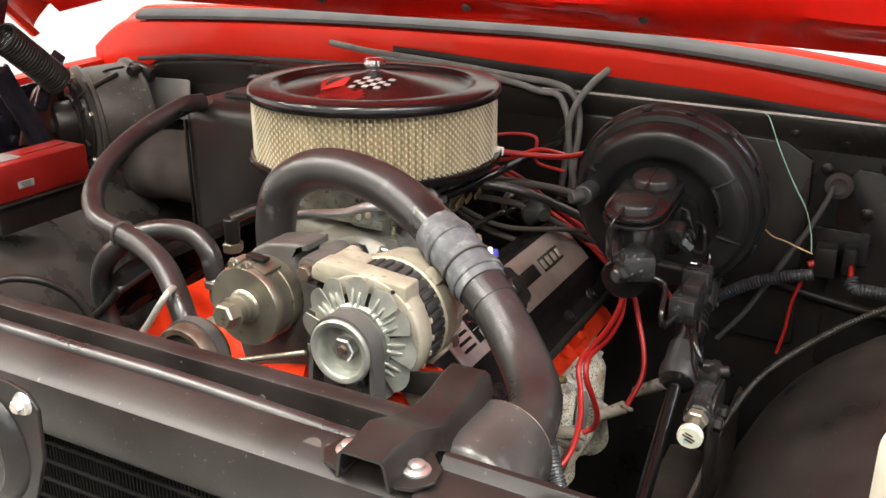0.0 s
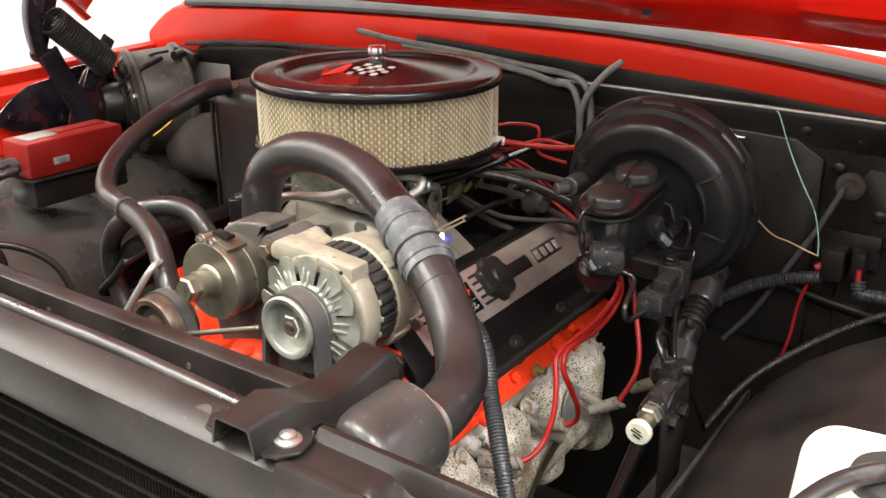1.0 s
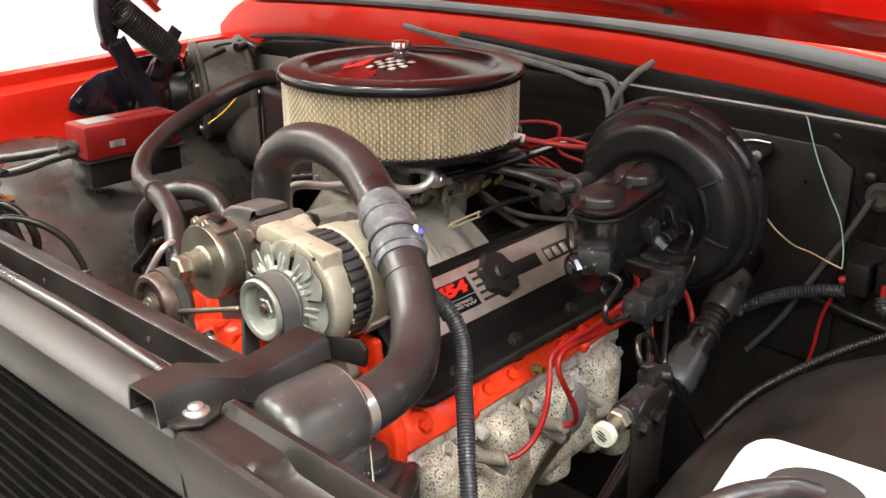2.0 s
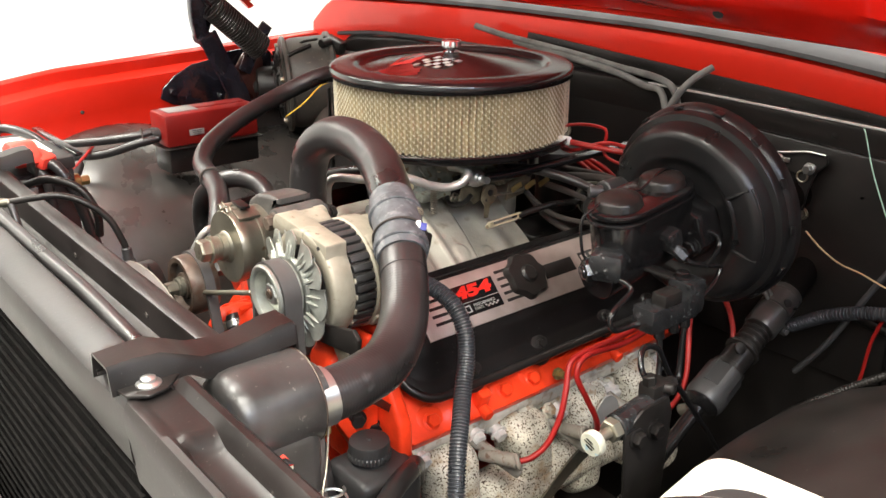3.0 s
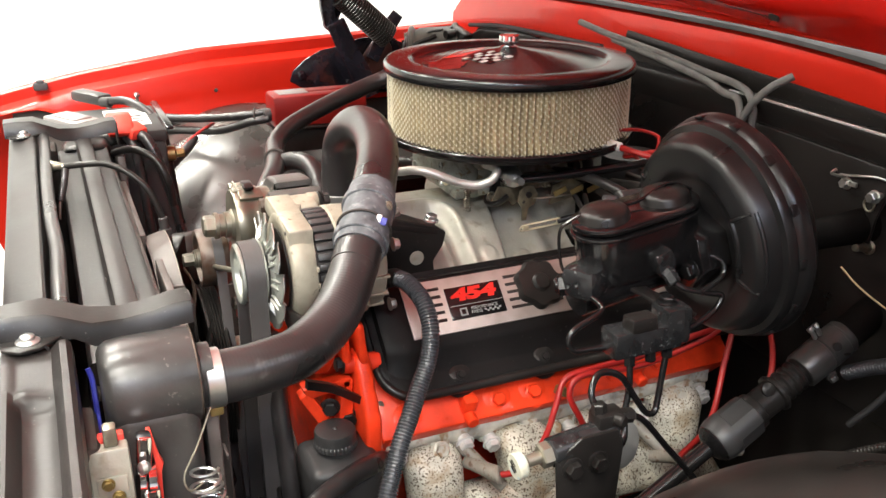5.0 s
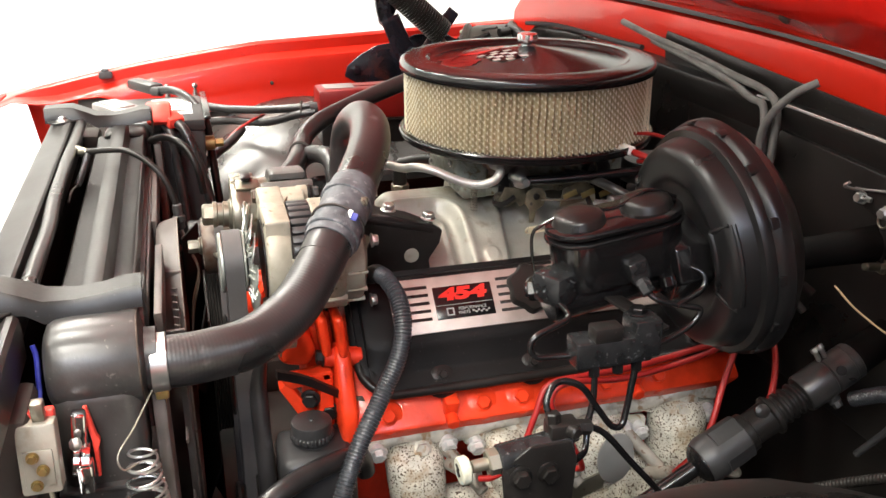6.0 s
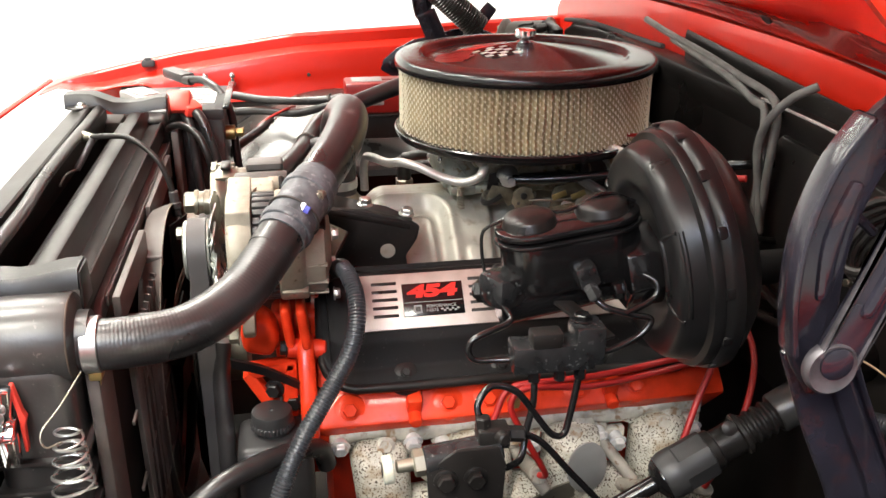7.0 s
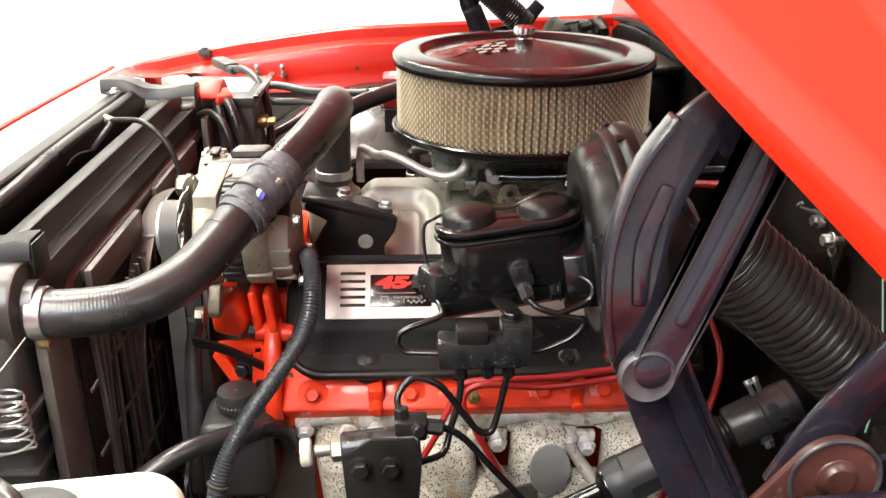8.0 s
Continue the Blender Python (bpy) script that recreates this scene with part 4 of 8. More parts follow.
# ---- cylinder heads, block and valve covers ----
engine = thing("engine_block", (0, 0, 0.45), "orange painted V8 engine block with both cylinder heads", "engine")
part("block", box((0, -0.05, 0.7), (0.3, 0.5, 0.4), bevel=0.02), ORANGE_SHADED, engine)
# Black box added behind the intake in place of the shade there.
part("rear_rail", box((0.1, 0.155, 0.905), (0.2, 0.13, 0.05), bevel=0.012, seg=3), BLACK, engine)
part("front_cover", lathe((0, -0.3, 0.74), (0, -1, 0), [(0, 0), (0.15, 0), (0.15, 0.012), (0.13, 0.03), (0.05, 0.035), (0, 0.035)], 40), ORANGE_SHADED, engine)
for s in (1, -1):
    m = Matrix.Translation((s * 0.232, -0.062, 0.868)) @ turned(0, s * 45, 0)
    hb = box((0, 0, -0.012), (0.165, 0.5, 0.085), bevel=0.006) if s > 0 else box((0, 0.035, -0.02), (0.15, 0.43, 0.07), bevel=0.006)
    bmesh.ops.transform(hb, matrix=m, verts=hb.verts)
    head = part("cylinder_head", hb, ORANGE, engine)
    hb = box((0, 0, -0.085), (0.13, 0.46, 0.07), bevel=0.006)
    bmesh.ops.transform(hb, matrix=m, verts=hb.verts)
    part("deck", hb, ORANGE, engine)
    if s > 0:
        for hy, hz in ((-0.275, 0.851), (-0.159, 0.844), (-0.11, 0.838), (0.0, 0.835), (0.073, 0.828)):
            hp = Vector((0.2985, hy, 0.845))
            part("head_bolt", hexbolt(hp, (0.8, 0, 0.6), 0.0088, 0.007), ORANGE, head)
            part("bolt_boss", lathe(hp - Vector((0.006, 0, 0.0045)), (0.8, 0, 0.6), [(0, 0), (0.022, 0), (0.02, 0.006), (0.016, 0.008), (0, 0.008)], 20), ORANGE, head)
        for ly in (-0.2, 0.04):
            part("lifting_lug", merge(box((0.3, ly, 0.85), (0.02, 0.018, 0.03), turned(0, 25, 0), bevel=0.004), rod((0.3, ly, 0.838), (0.318, ly, 0.832), 0.008)), ORANGE, head)
        part("temperature_sender", lathe((0.318, -0.085, 0.852), (1, 0, 0.2), [(0, 0), (0.008, 0), (0.008, 0.006), (0.005, 0.007), (0.005, 0.016), (0, 0.016)], 6), BRASS, head)
# accessory bosses on the engine front
part("front_block", slab([(-0.36, 0.945), (-0.285, 0.945), (-0.28, 0.78), (-0.35, 0.78)], 0.05, at_x(0.205), bevel=0.01, seg=3), ORANGE, engine)
part("head_ear", slab([(0.25, 0.93), (0.276, 0.925), (0.311, 0.862), (0.312, 0.818), (0.296, 0.808), (0.25, 0.79)], 0.02, at_y(-0.321), bevel=0.006, seg=3), ORANGE, engine)
part("accessory_boss", slab([(-0.394, 0.945), (-0.384, 0.958), (-0.366, 0.958), (-0.354, 0.945), (-0.349, 0.925), (-0.36, 0.907), (-0.392, 0.915)], 0.05, at_x(0.246), bevel=0.009, seg=3), ORANGE, engine)
for ry, rx in ((-0.34, 0.25), (-0.322, 0.256)):
    part("boss_rib", box((rx, ry, 0.944), (0.05, 0.011, 0.052), turned(6, 0, 0), bevel=0.005, seg=3), ORANGE, engine)
end = box((0.0, -0.225, -0.005), (0.15, 0.05, 0.07), bevel=0.009, seg=3)
bmesh.ops.transform(end, matrix=Matrix.Translation((0.232, -0.062, 0.868)) @ turned(0, 45, 0), verts=end.verts)
part("head_front", end, ORANGE, engine)
part("pivot_stub", merge(rod((0.264, -0.342, 0.916), (0.264, -0.298, 0.911), 0.0115), rod((0.264, -0.32, 0.9135), (0.264, -0.314, 0.913), 0.0135)), ORANGE_SHADED, engine)
part("stub_bolt", hexbolt((0.264, -0.342, 0.916), (0, -1, 0.1), 0.0085, 0.007), BLACK_DUSTY, engine)
for leg in ([(-0.396, 0.886), (-0.384, 0.893), (-0.352, 0.838), (-0.364, 0.828)], [(-0.392, 0.897), (-0.334, 0.902), (-0.334, 0.889), (-0.386, 0.883)], [(-0.346, 0.9), (-0.332, 0.9), (-0.334, 0.82), (-0.354, 0.822)]):
    part("bracket_leg", slab(leg[::-1], 0.022, at_x(0.262), bevel=0.003), ORANGE, engine)
for by, bz in ((-0.36, 0.866), (-0.338, 0.846)):
    part("bracket_bolt", hexbolt((0.268, by, bz), (1, -0.3, 0), 0.009, 0.007), BLACK_DUSTY, engine)
part("front_pad", box((0.24, -0.312, 0.795), (0.09, 0.03, 0.08), turned(0, 15, 0), bevel=0.008), ORANGE, engine)
pump = thing("water_pump", (0.03, -0.36, 0.9), "orange painted cast water pump", "water pump")
part("pump_body", lathe((0.02, -0.30, 0.9), (0, -1, 0), [(0, 0), (0.075, 0), (0.078, 0.02), (0.06, 0.045), (0.03, 0.06), (0.03, 0.09), (0, 0.09)], 32), ORANGE, pump)
part("outlet", tube([(0.06, -0.335, 0.93), (0.13, -0.335, 0.92), (0.17, -0.32, 0.9)], 0.028, 14), ORANGE, pump)
part("snout", tube([(0.0, -0.375, 0.885), (0.05, -0.385, 0.905), (0.1, -0.388, 0.925), (0.15, -0.375, 0.94)], [0.036, 0.036, 0.033, 0.028], 20), ORANGE, pump)
for k, (px_, pz_) in enumerate(((0.05, 0.93), (0.085, 0.948), (0.12, 0.95))):
    part("snout_rib", box((px_, -0.398, pz_ - 0.012), (0.008, 0.026, 0.05), turned(0, 24, 0), bevel=0.003), ORANGE, pump)
part("bypass_hose", tube([(0.082, -0.414, 0.945), (0.1, -0.417, 0.928), (0.11, -0.414, 0.905)], 0.0095, 14), RUBBER, pump, "short black bypass hose")
part("bypass_clamp", lathe((0.09, -0.4155, 0.9375), (0.65, -0.1, -0.7), [(0.0097, -0.004), (0.011, -0.004), (0.011, 0.004), (0.0097, 0.004)], 22), STEEL, pump)
part("snout_bolt", hexbolt((0.07, -0.418, 0.925), (0, -1, 0.2), 0.008, 0.008), DULL_STEEL, pump)


COVER_SECTION = [(0.196, 0.976), (0.2, 0.985), (0.207, 0.976), (0.21, 0.979), (0.2145, 0.984), (0.2225, 0.986), (0.2295, 0.981), (0.274, 0.935), (0.281, 0.9275), (0.2845, 0.92), (0.289, 0.897), (0.293, 0.892), (0.3035, 0.884), (0.307, 0.874), (0.299, 0.871)]


def valve_cover(s):
    """The section from the inner gasket flange over the flat top to the outer flange, swept along the engine and rounded at its ends."""
    cover = thing("valve_cover", (s * 0.25, -0.05, 0.88), "black valve cover with a ribbed brushed metal top" if s > 0 else "black valve cover on the far bank", "valve cover", group="valve covers")
    sec = COVER_SECTION
    cx, cz = 0.252, 0.925
    F0, F1 = -0.302, 0.19
    ys = [(F0, 0.0, 1), (F0 + 0.003, 0.0, 1), (F0 + 0.006, 0.0, 1), (F0 + 0.0085, 0.0, 1), (F0 + 0.009, 0.84, 0), (F0 + 0.012, 0.9, 0), (F0 + 0.018, 0.955, 0), (F0 + 0.026, 0.985, 0), (F0 + 0.036, 1.0, 0), (F0 + 0.046, 1.0, 0), (0.16, 1.0, 0), (0.175, 0.96, 0), (0.182, 0.86, 0), (0.183, 0.0, 1), (F1, 0.0, 1)]
    rows = []
    for y, q, flat in ys:
        row = []
        u = min(1.0, max(0.0, (F0 + 0.046 - y) / 0.046))
        d = 0.034 * (1 - math.sqrt(max(0.0, 1 - u * u)))
        for k, (x, z) in enumerate(sec):
            if k < 2 or k > 12:
                px_, pz_ = x, z
            elif flat:
                f = (k - 1) / 12
                px_, pz_ = 0.2 + (0.3035 - 0.2) * f, 0.985 + (0.884 - 0.985) * f
            else:
                px_, pz_ = cx + (x - cx) * q, cz + (z - cz) * q
            w = (k - 7) / 7
            row.append((s * (px_ - 0.707 * d * w), y, pz_ + 0.707 * d * w))
        rows.append(row)
    bm = sheet(rows, 0)
    bm.verts.ensure_lookup_table()
    n = len(sec)
    bm.faces.new([bm.verts[i] for i in range(n)])
    bm.faces.new([bm.verts[(len(ys) - 1) * n + i] for i in range(n)])
    part("cover", bm, WRINKLE, cover)
    lip = []
    for k in range(9):
        q = math.pi / 2 * (1 - k / 8)
        lip.append((0.196 + 0.034 * 0.707 * math.sin(q), F0 + 0.046 * (1 - math.sin(q)), 0.976 - 0.034 * 0.707 * math.sin(q)))
    front = lip[:1] + [(0.2475, F0 - 0.001, 0.9235)]
    arc = []
    for k in range(9):
        q = math.pi / 2 * k / 8
        arc.append((0.3045 - 0.03 * (1 - math.sin(q)), F0 + 0.042 * (1 - math.cos(q)), 0.8765 + 0.026 * (1 - math.sin(q))))
    edge = lip[::-1] + front[1:] + arc + [(0.306, y, 0.8765) for y in (-0.2, -0.1, 0.0, 0.1, 0.185)]
    part("gasket_lip", tube([(s * x, y, z) for x, y, z in edge], 0.0058, 12, 4), BLACK, cover)
    for by in (-0.208, -0.095, 0.03, 0.12):
        lug = part("bolt_lug", lathe((s * 0.296, by, 0.8875), (s * 0.75, 0, 0.66), [(0, -0.012), (0.024, -0.01), (0.0185, -0.002), (0.014, 0.001), (0.0105, 0.0024), (0, 0.0024)], 24), BLACK, cover)
        part("cover_bolt", hexbolt((s * 0.2975, by, 0.889), (s * 0.75, 0, 0.66), 0.0052, 0.004), BLACK, lug)
    return cover


vc = valve_cover(1)
valve_cover(-1)
PLATE_M = Matrix.Translation((0.2522, 0.002, 0.9592)) @ turned(0, 46, 0)  # local x runs down the slope, y along the engine


def on_plate(bm, up=0.0):
    bmesh.ops.transform(bm, matrix=PLATE_M @ Matrix.Translation((0, 0, up)), verts=bm.verts)
    return bm


part("top_plate", on_plate(box((0, -0.055, 0), (0.069, 0.41, 0.003), bevel=0.001)), PLATE, vc, "brushed metal top plate")
for gx in (-0.0225, -0.0125, -0.0025, 0.0075, 0.0175):
    for y0, y1 in ((-0.243, -0.213), (-0.127, -0.055)):
        part("groove", on_plate(box((gx, (y0 + y1) / 2, 0.0012), (0.0042, y1 - y0, 0.0012), bevel=0.0005)), BLACK, vc)
badge = part("badge", on_plate(box((0.0, -0.171, 0.002), (0.041, 0.0725, 0.002), bevel=0.0008)), BLACK_GLOSS, vc, "black badge with a red number")
TEXT_M = PLATE_M @ Matrix(((0, -1, 0, 0), (1, 0, 0, 0), (0, 0, 1, 0), (0, 0, 0, 1)))
tm = text_mesh("454", 0.0185, Matrix(), bold=0.0011)
bmesh.ops.transform(tm, matrix=TEXT_M @ Matrix.Translation((-0.171, 0.0092, 0.0034)) @ Matrix.Diagonal((2.05, 1.08, 1.0, 1.0)) @ Matrix(((1, 0.12, 0, 0), (0, 1, 0, 0), (0, 0, 1, 0), (0, 0, 0, 1))), verts=tm.verts)
part("badge_number", tm, EMBLEM_RED, badge, "red raised number")
part("badge_line", on_plate(box((0.0035, -0.171, 0.0032), (0.0007, 0.069, 0.0006), bevel=0)), LETTER, badge)
for body, ty, tx in (("PERFORMANCE", -0.1625, 0.0095), ("PARTS", -0.1735, 0.0145)):
    tm = text_mesh(body, 0.0055, Matrix())
    bmesh.ops.transform(tm, matrix=TEXT_M @ Matrix.Translation((ty, -tx, 0.0033)) @ Matrix.Diagonal((0.92, 1, 0.5, 1)), verts=tm.verts)
    part("badge_lettering", tm, LETTER, badge)
part("badge_mark", on_plate(merge(box((0.012, -0.194, 0.0032), (0.009, 0.0016, 0.0006), bevel=0), box((0.012, -0.1865, 0.0032), (0.009, 0.0016, 0.0006), bevel=0), box((0.008, -0.19, 0.0032), (0.0016, 0.009, 0.0006), bevel=0), box((0.016, -0.19, 0.0032), (0.0016, 0.009, 0.0006), bevel=0))), LETTER, badge, "small white square mark")
for i in range(7):
    part("badge_check", on_plate(box((0.0135 + 0.002 * (i % 2), -0.162 + 0.0032 * i, 0.0032), (0.002, 0.0028, 0.0006), bevel=0)), LETTER, badge)
for lx, ly, sx_, sy_ in ((-0.002, -0.022, 0.02, 0.056), (-0.002, 0.055, 0.022, 0.07)):
    part("plate_mark", on_plate(box((lx, ly, 0.0013), (sx_, sy_, 0.0012), bevel=0.0006)), BLACK, vc, "plain black mark on the plate")
for k, ly in enumerate((0.028, 0.046, 0.064, 0.082)):
    part("plate_bar", on_plate(box((-0.002, ly, 0.0022), (0.014, 0.011, 0.0012), bevel=0.0004)), PLATE, vc)

capthing = thing("oil_filler_cap", (0.237, -0.083, 0.96), "black lobed twist-on oil filler cap", "oil cap")
CAP_AX = (0.72, 0, 0.69)
part("cap_body", lathe((0.2435, -0.081, 0.958), CAP_AX, [(0, 0), (0.03, 0), (0.031, 0.004), (0.031, 0.014), (0.028, 0.018), (0.012, 0.019), (0.01, 0.0165), (0, 0.0165)], 48, wave=lambda a, h: 1 + 0.07 * math.cos(7 * a) * (1 if h < 0.0185 else 0)), BLACK, capthing)
part("grip", lathe((0.2555, -0.081, 0.9695), CAP_AX, [(0, 0), (0.012, 0), (0.012, 0.004), (0.009, 0.007), (0, 0.007)], 20), BLACK, capthing)

# ---- exhaust manifold ----
exh = thing("exhaust_manifold", (0.34, -0.08, 0.72), "weathered cast iron exhaust manifold spotted with rust", "exhaust manifold")
PORTS = (-0.25, -0.127, -0.004, 0.112)
for k, py in enumerate(PORTS):
    part("port_flange", slab([(py - 0.05, 0.804), (py - 0.056, 0.816), (py - 0.045, 0.825), (py - 0.028, 0.832), (py + 0.028, 0.832), (py + 0.042, 0.824), (py + 0.05, 0.822), (py + 0.052, 0.806), (py + 0.03, 0.795), (py + 0.026, 0.76), (py - 0.026, 0.76), (py - 0.03, 0.795)], 0.016, Matrix.Translation((0.306, 0, 0)) @ YZ, bevel=0.004), CAST, exh)
    dy = (0.012, 0.02, -0.01, -0.012)[k]
    trunk = box((0.316, py + dy, 0.732), (0.066, 0.074, 0.17), bevel=0.026, seg=6)
    for v in trunk.verts:
        f = (0.83 - v.co.z) / 0.17
        v.co.y = py + dy * f + (v.co.y - py - dy) * (1.0 - 0.16 * f)
        v.co.x += 0.012 * math.sin(f * 3.0) - 0.01 * (1 - f) ** 2 + 0.002 * math.sin(v.co.y * 90 + v.co.z * 60)
    part("runner", trunk, CAST, exh, sharp=60)
    part("casting_boss", lathe((0.312, py + 0.012, 0.816), (0.9, 0, 0.3), [(0, 0), (0.016, 0), (0.013, 0.009), (0.009, 0.012), (0, 0.012)], 18), CAST_PLAIN, exh)
part("log", tube([(0.312, -0.262, 0.70), (0.318, -0.2, 0.705), (0.32, -0.06, 0.71), (0.318, 0.06, 0.705), (0.315, 0.14, 0.68), (0.31, 0.19, 0.62)], [0.03, 0.036, 0.037, 0.037, 0.036, 0.034], 22, 6), CAST, exh)
web = []
for i in range(45):
    y = -0.305 + 0.465 * i / 44
    top = 0.837 + 0.004 * math.sin(y * 52 + 0.6) + 0.002 * math.sin(y * 131)
    low = 0.814 + 0.005 * math.sin(y * 51 + 2.2)
    web.append([(0.305, y, top), (0.3185, y, top - 0.001), (0.3225, y, top - 0.006), (0.323, y, low + 0.005), (0.319, y, low), (0.305, y, low)])
part("web", sheet(web, 0.002), CAST_PLAIN, exh, sharp=60)
part("gasket", sheet([[(p.x - 0.002, p.y, p.z + 0.0045 + 0.0015 * math.sin(p.y * 70)), (p.x + 0.0085, p.y, p.z + 0.003 + 0.0015 * math.sin(p.y * 70)), (p.x + 0.012, p.y, p.z - 0.001)] for p in [Vector(r_[0]) for r_ in web]], 0.0015), BOOT, exh, "dark folded metal gasket")
for by, bz, steel in ((-0.294, 0.821, 1), (-0.241, 0.819, 0), (-0.207, 0.819, 1), (-0.171, 0.809, 1), (-0.086, 0.812, 0), (-0.059, 0.798, 1), (-0.007, 0.812, 0), (0.027, 0.8, 1), (0.051, 0.79, 1), (0.107, 0.812, 0), (0.15, 0.8, 1)):
    if steel:
        part("manifold_bolt", merge(rod((0.312, by, bz), (0.328, by, bz - 0.006), 0.009), hexbolt((0.326, by, bz - 0.005), (0.93, 0, -0.36), 0.0092, 0.008)), EDGE_METAL, exh, "bright plated bolt", sharp=25)
    else:
        part("boss_bolt", hexbolt((0.332, by, bz - 0.004), (0.85, 0, 0.4), 0.0085, 0.006), CAST_PLAIN, exh)
    part("bolt_pad", box((0.312, by, bz + 0.001), (0.014, 0.026, 0.018), bevel=0.004), CAST_PLAIN, exh)

exh.location += Vector((-0.03, 0.006, -0.02))
shield = thing("heat_shield", (0.34, 0.0, 0.75), "dull grey spoon-shaped sheet heat shield", "heat shield")
oval = [(-0.002 + 0.025 * math.cos(2 * math.pi * i / 28), 0.781 + 0.036 * math.sin(2 * math.pi * i / 28)) for i in range(28)]
part("spoon", slab(oval, 0.003, Matrix.Translation((0.368, 0, 0)) @ YZ, bevel=0.001), GREY_PLATE, shield)
part("strap", sheet([[(0.368, -0.016 - 0.026 * k, 0.752 - 0.006 * k - 0.0022 * k * k + w) for w in (-0.012, 0.012)] for k in range(10)], 0.003), DULL_STEEL, shield)

shield.location += Vector((-0.04, 0.01, -0.027))

# ---- radiator hose ----
hose = thing("upper_radiator_hose", (0.25, -0.3, 1.0), "thick black rubber radiator hose looping over the engine", "radiator hose")
HOSE = [(0.02, -0.262, 1.022), (0.02, -0.262, 1.075), (0.033, -0.259, 1.118), (0.072, -0.253, 1.144), (0.125, -0.252, 1.148), (0.19, -0.266, 1.138), (0.249, -0.292, 1.119), (0.3, -0.319, 1.098), (0.348, -0.348, 1.072), (0.393, -0.383, 1.044), (0.426, -0.425, 1.03), (0.439, -0.465, 1.0275), (0.444, -0.5, 1.028), (0.444, -0.524, 1.029)]
part("hose", tube(HOSE[:8] + [(0.324, -0.3335, 1.0852), (0.352, -0.351, 1.0697)], 0.0243, 28, 8), RUBBER, hose, sharp=80)
part("ribbed_hose", tube(HOSE[7:], 0.0237, 32, 8, ripple=0.00009, pitch=0.0034), RUBBER, hose, "finely ribbed black rubber lower length", sharp=80)
part("tape_wrap", tube([(0.26, -0.298, 1.1145), (0.281, -0.309, 1.106), (0.3, -0.319, 1.098), (0.322, -0.3325, 1.0863), (0.333, -0.339, 1.0802)], [0.0258, 0.0272, 0.0266, 0.0272, 0.0262], 28, 6), TAPE, hose, "grey tape wrapped round the joint")
for p, q in (((0.277, -0.307, 1.1075), (0.285, -0.3115, 1.1042)), ((0.319, -0.3305, 1.088), (0.3265, -0.335, 1.084))):
    part("clamp_band", rod(p, q, 0.0292, n=32, bevel=0.001), TAPE, hose)
part("cable_tie", ring_arc((0.31, -0.325, 1.0928), (0.79, -0.47, -0.4), 0.0282, 0.0013), BLACK_DEEP, hose)
part("clamp_tag", box((0.332, -0.312, 1.1075), (0.009, 0.002, 0.008), turned(-35, 10, 50), bevel=0.0005), BLUE, hose, "blue and white tag")
part("tag_patch", box((0.329, -0.315, 1.11), (0.005, 0.0025, 0.008), turned(-35, 10, 50), bevel=0.0005), WHITE, hose)
part("clamp_screw", merge(rod((0.292, -0.29, 1.114), (0.305, -0.297, 1.113), 0.0045), hexbolt((0.305, -0.297, 1.113), (0.86, -0.5, 0), 0.0045, 0.004)), DULL_STEEL, hose)
part("neck_clamp", rod((0.444, -0.518, 1.029), (0.444, -0.503, 1.029), 0.0262, n=36, bevel=0.0008), STEEL, hose, "bright steel hose clamp")
part("neck_clamp_screw", merge(box((0.446, -0.511, 1.001), (0.016, 0.012, 0.01), bevel=0.002), rod((0.444, -0.512, 0.998), (0.444, -0.514, 0.986), 0.0055, n=6)), BRASS, hose)
part("thermostat_clamp", lathe((0.02, -0.262, 1.03), (0, 0, 1), [(0.0243, 0), (0.026, 0.001), (0.026, 0.011), (0.0243, 0.012)], 32), STEEL, hose)

# ---- radiator ----
rad = thing("radiator", (0.03, -0.56, 0.6), "black radiator with a fat side tank and rows of fins", "radiator")
part("tank_neck", lathe((0.441, -0.601, 1.036), (0, 1, 0), [(0, 0), (0.03, 0), (0.037, 0.003), (0.0405, 0.009), (0.0415, 0.02), (0.0415, 0.073), (0.04, 0.077), (0.03, 0.079), (0.025, 0.08), (0.0245, 0.09), (0, 0.09)], 44), TANK, rad, "weathered satin black tank neck")
part("neck_seam", ring_arc((0.441, -0.525, 1.036), (0, 1, 0), 0.0403, 0.0009), RUSTY, rad, "corroded solder seam")
part("side_tank", box((0.441, -0.563, 0.83), (0.08, 0.072, 0.4), bevel=0.014, seg=3), TANK, rad)
part("passenger_tank", box((-0.37, -0.563, 0.84), (0.07, 0.072, 0.42), bevel=0.014, seg=3), BLACK, rad)
part("core", box((0.03, -0.562, 0.83), (0.74, 0.05, 0.42), bevel=0.004), BLACK_DEEP, rad)
shroud = thing("fan_shroud", (0.03, -0.5, 0.75), "black fan shroud with louvred upper edge", "fan shroud")
part("upper_edge", sheet([[(x, -0.539, z - 0.02), (x, -0.539, z - 0.001), (x, -0.538, z), (x, -0.53, z), (x, -0.529, z - 0.001), (x, -0.529, z - 0.02)] for x, z in ((-0.36, 1.0085), (-0.1, 1.0085), (0.2, 1.0085), (0.29, 1.0085), (0.305, 1.006), (0.318, 0.998), (0.327, 0.985), (0.33, 0.96), (0.33, 0.7))], 0.002), SHROUD, shroud)
part("edge_lip", box((-0.03, -0.5265, 1.0015), (0.64, 0.0035, 0.014), bevel=0.001), SHROUD, shroud)
part("louvre", box((-0.135, -0.521, 0.99), (0.26, 0.0075, 0.036), bevel=0.0015), SHROUD, shroud)
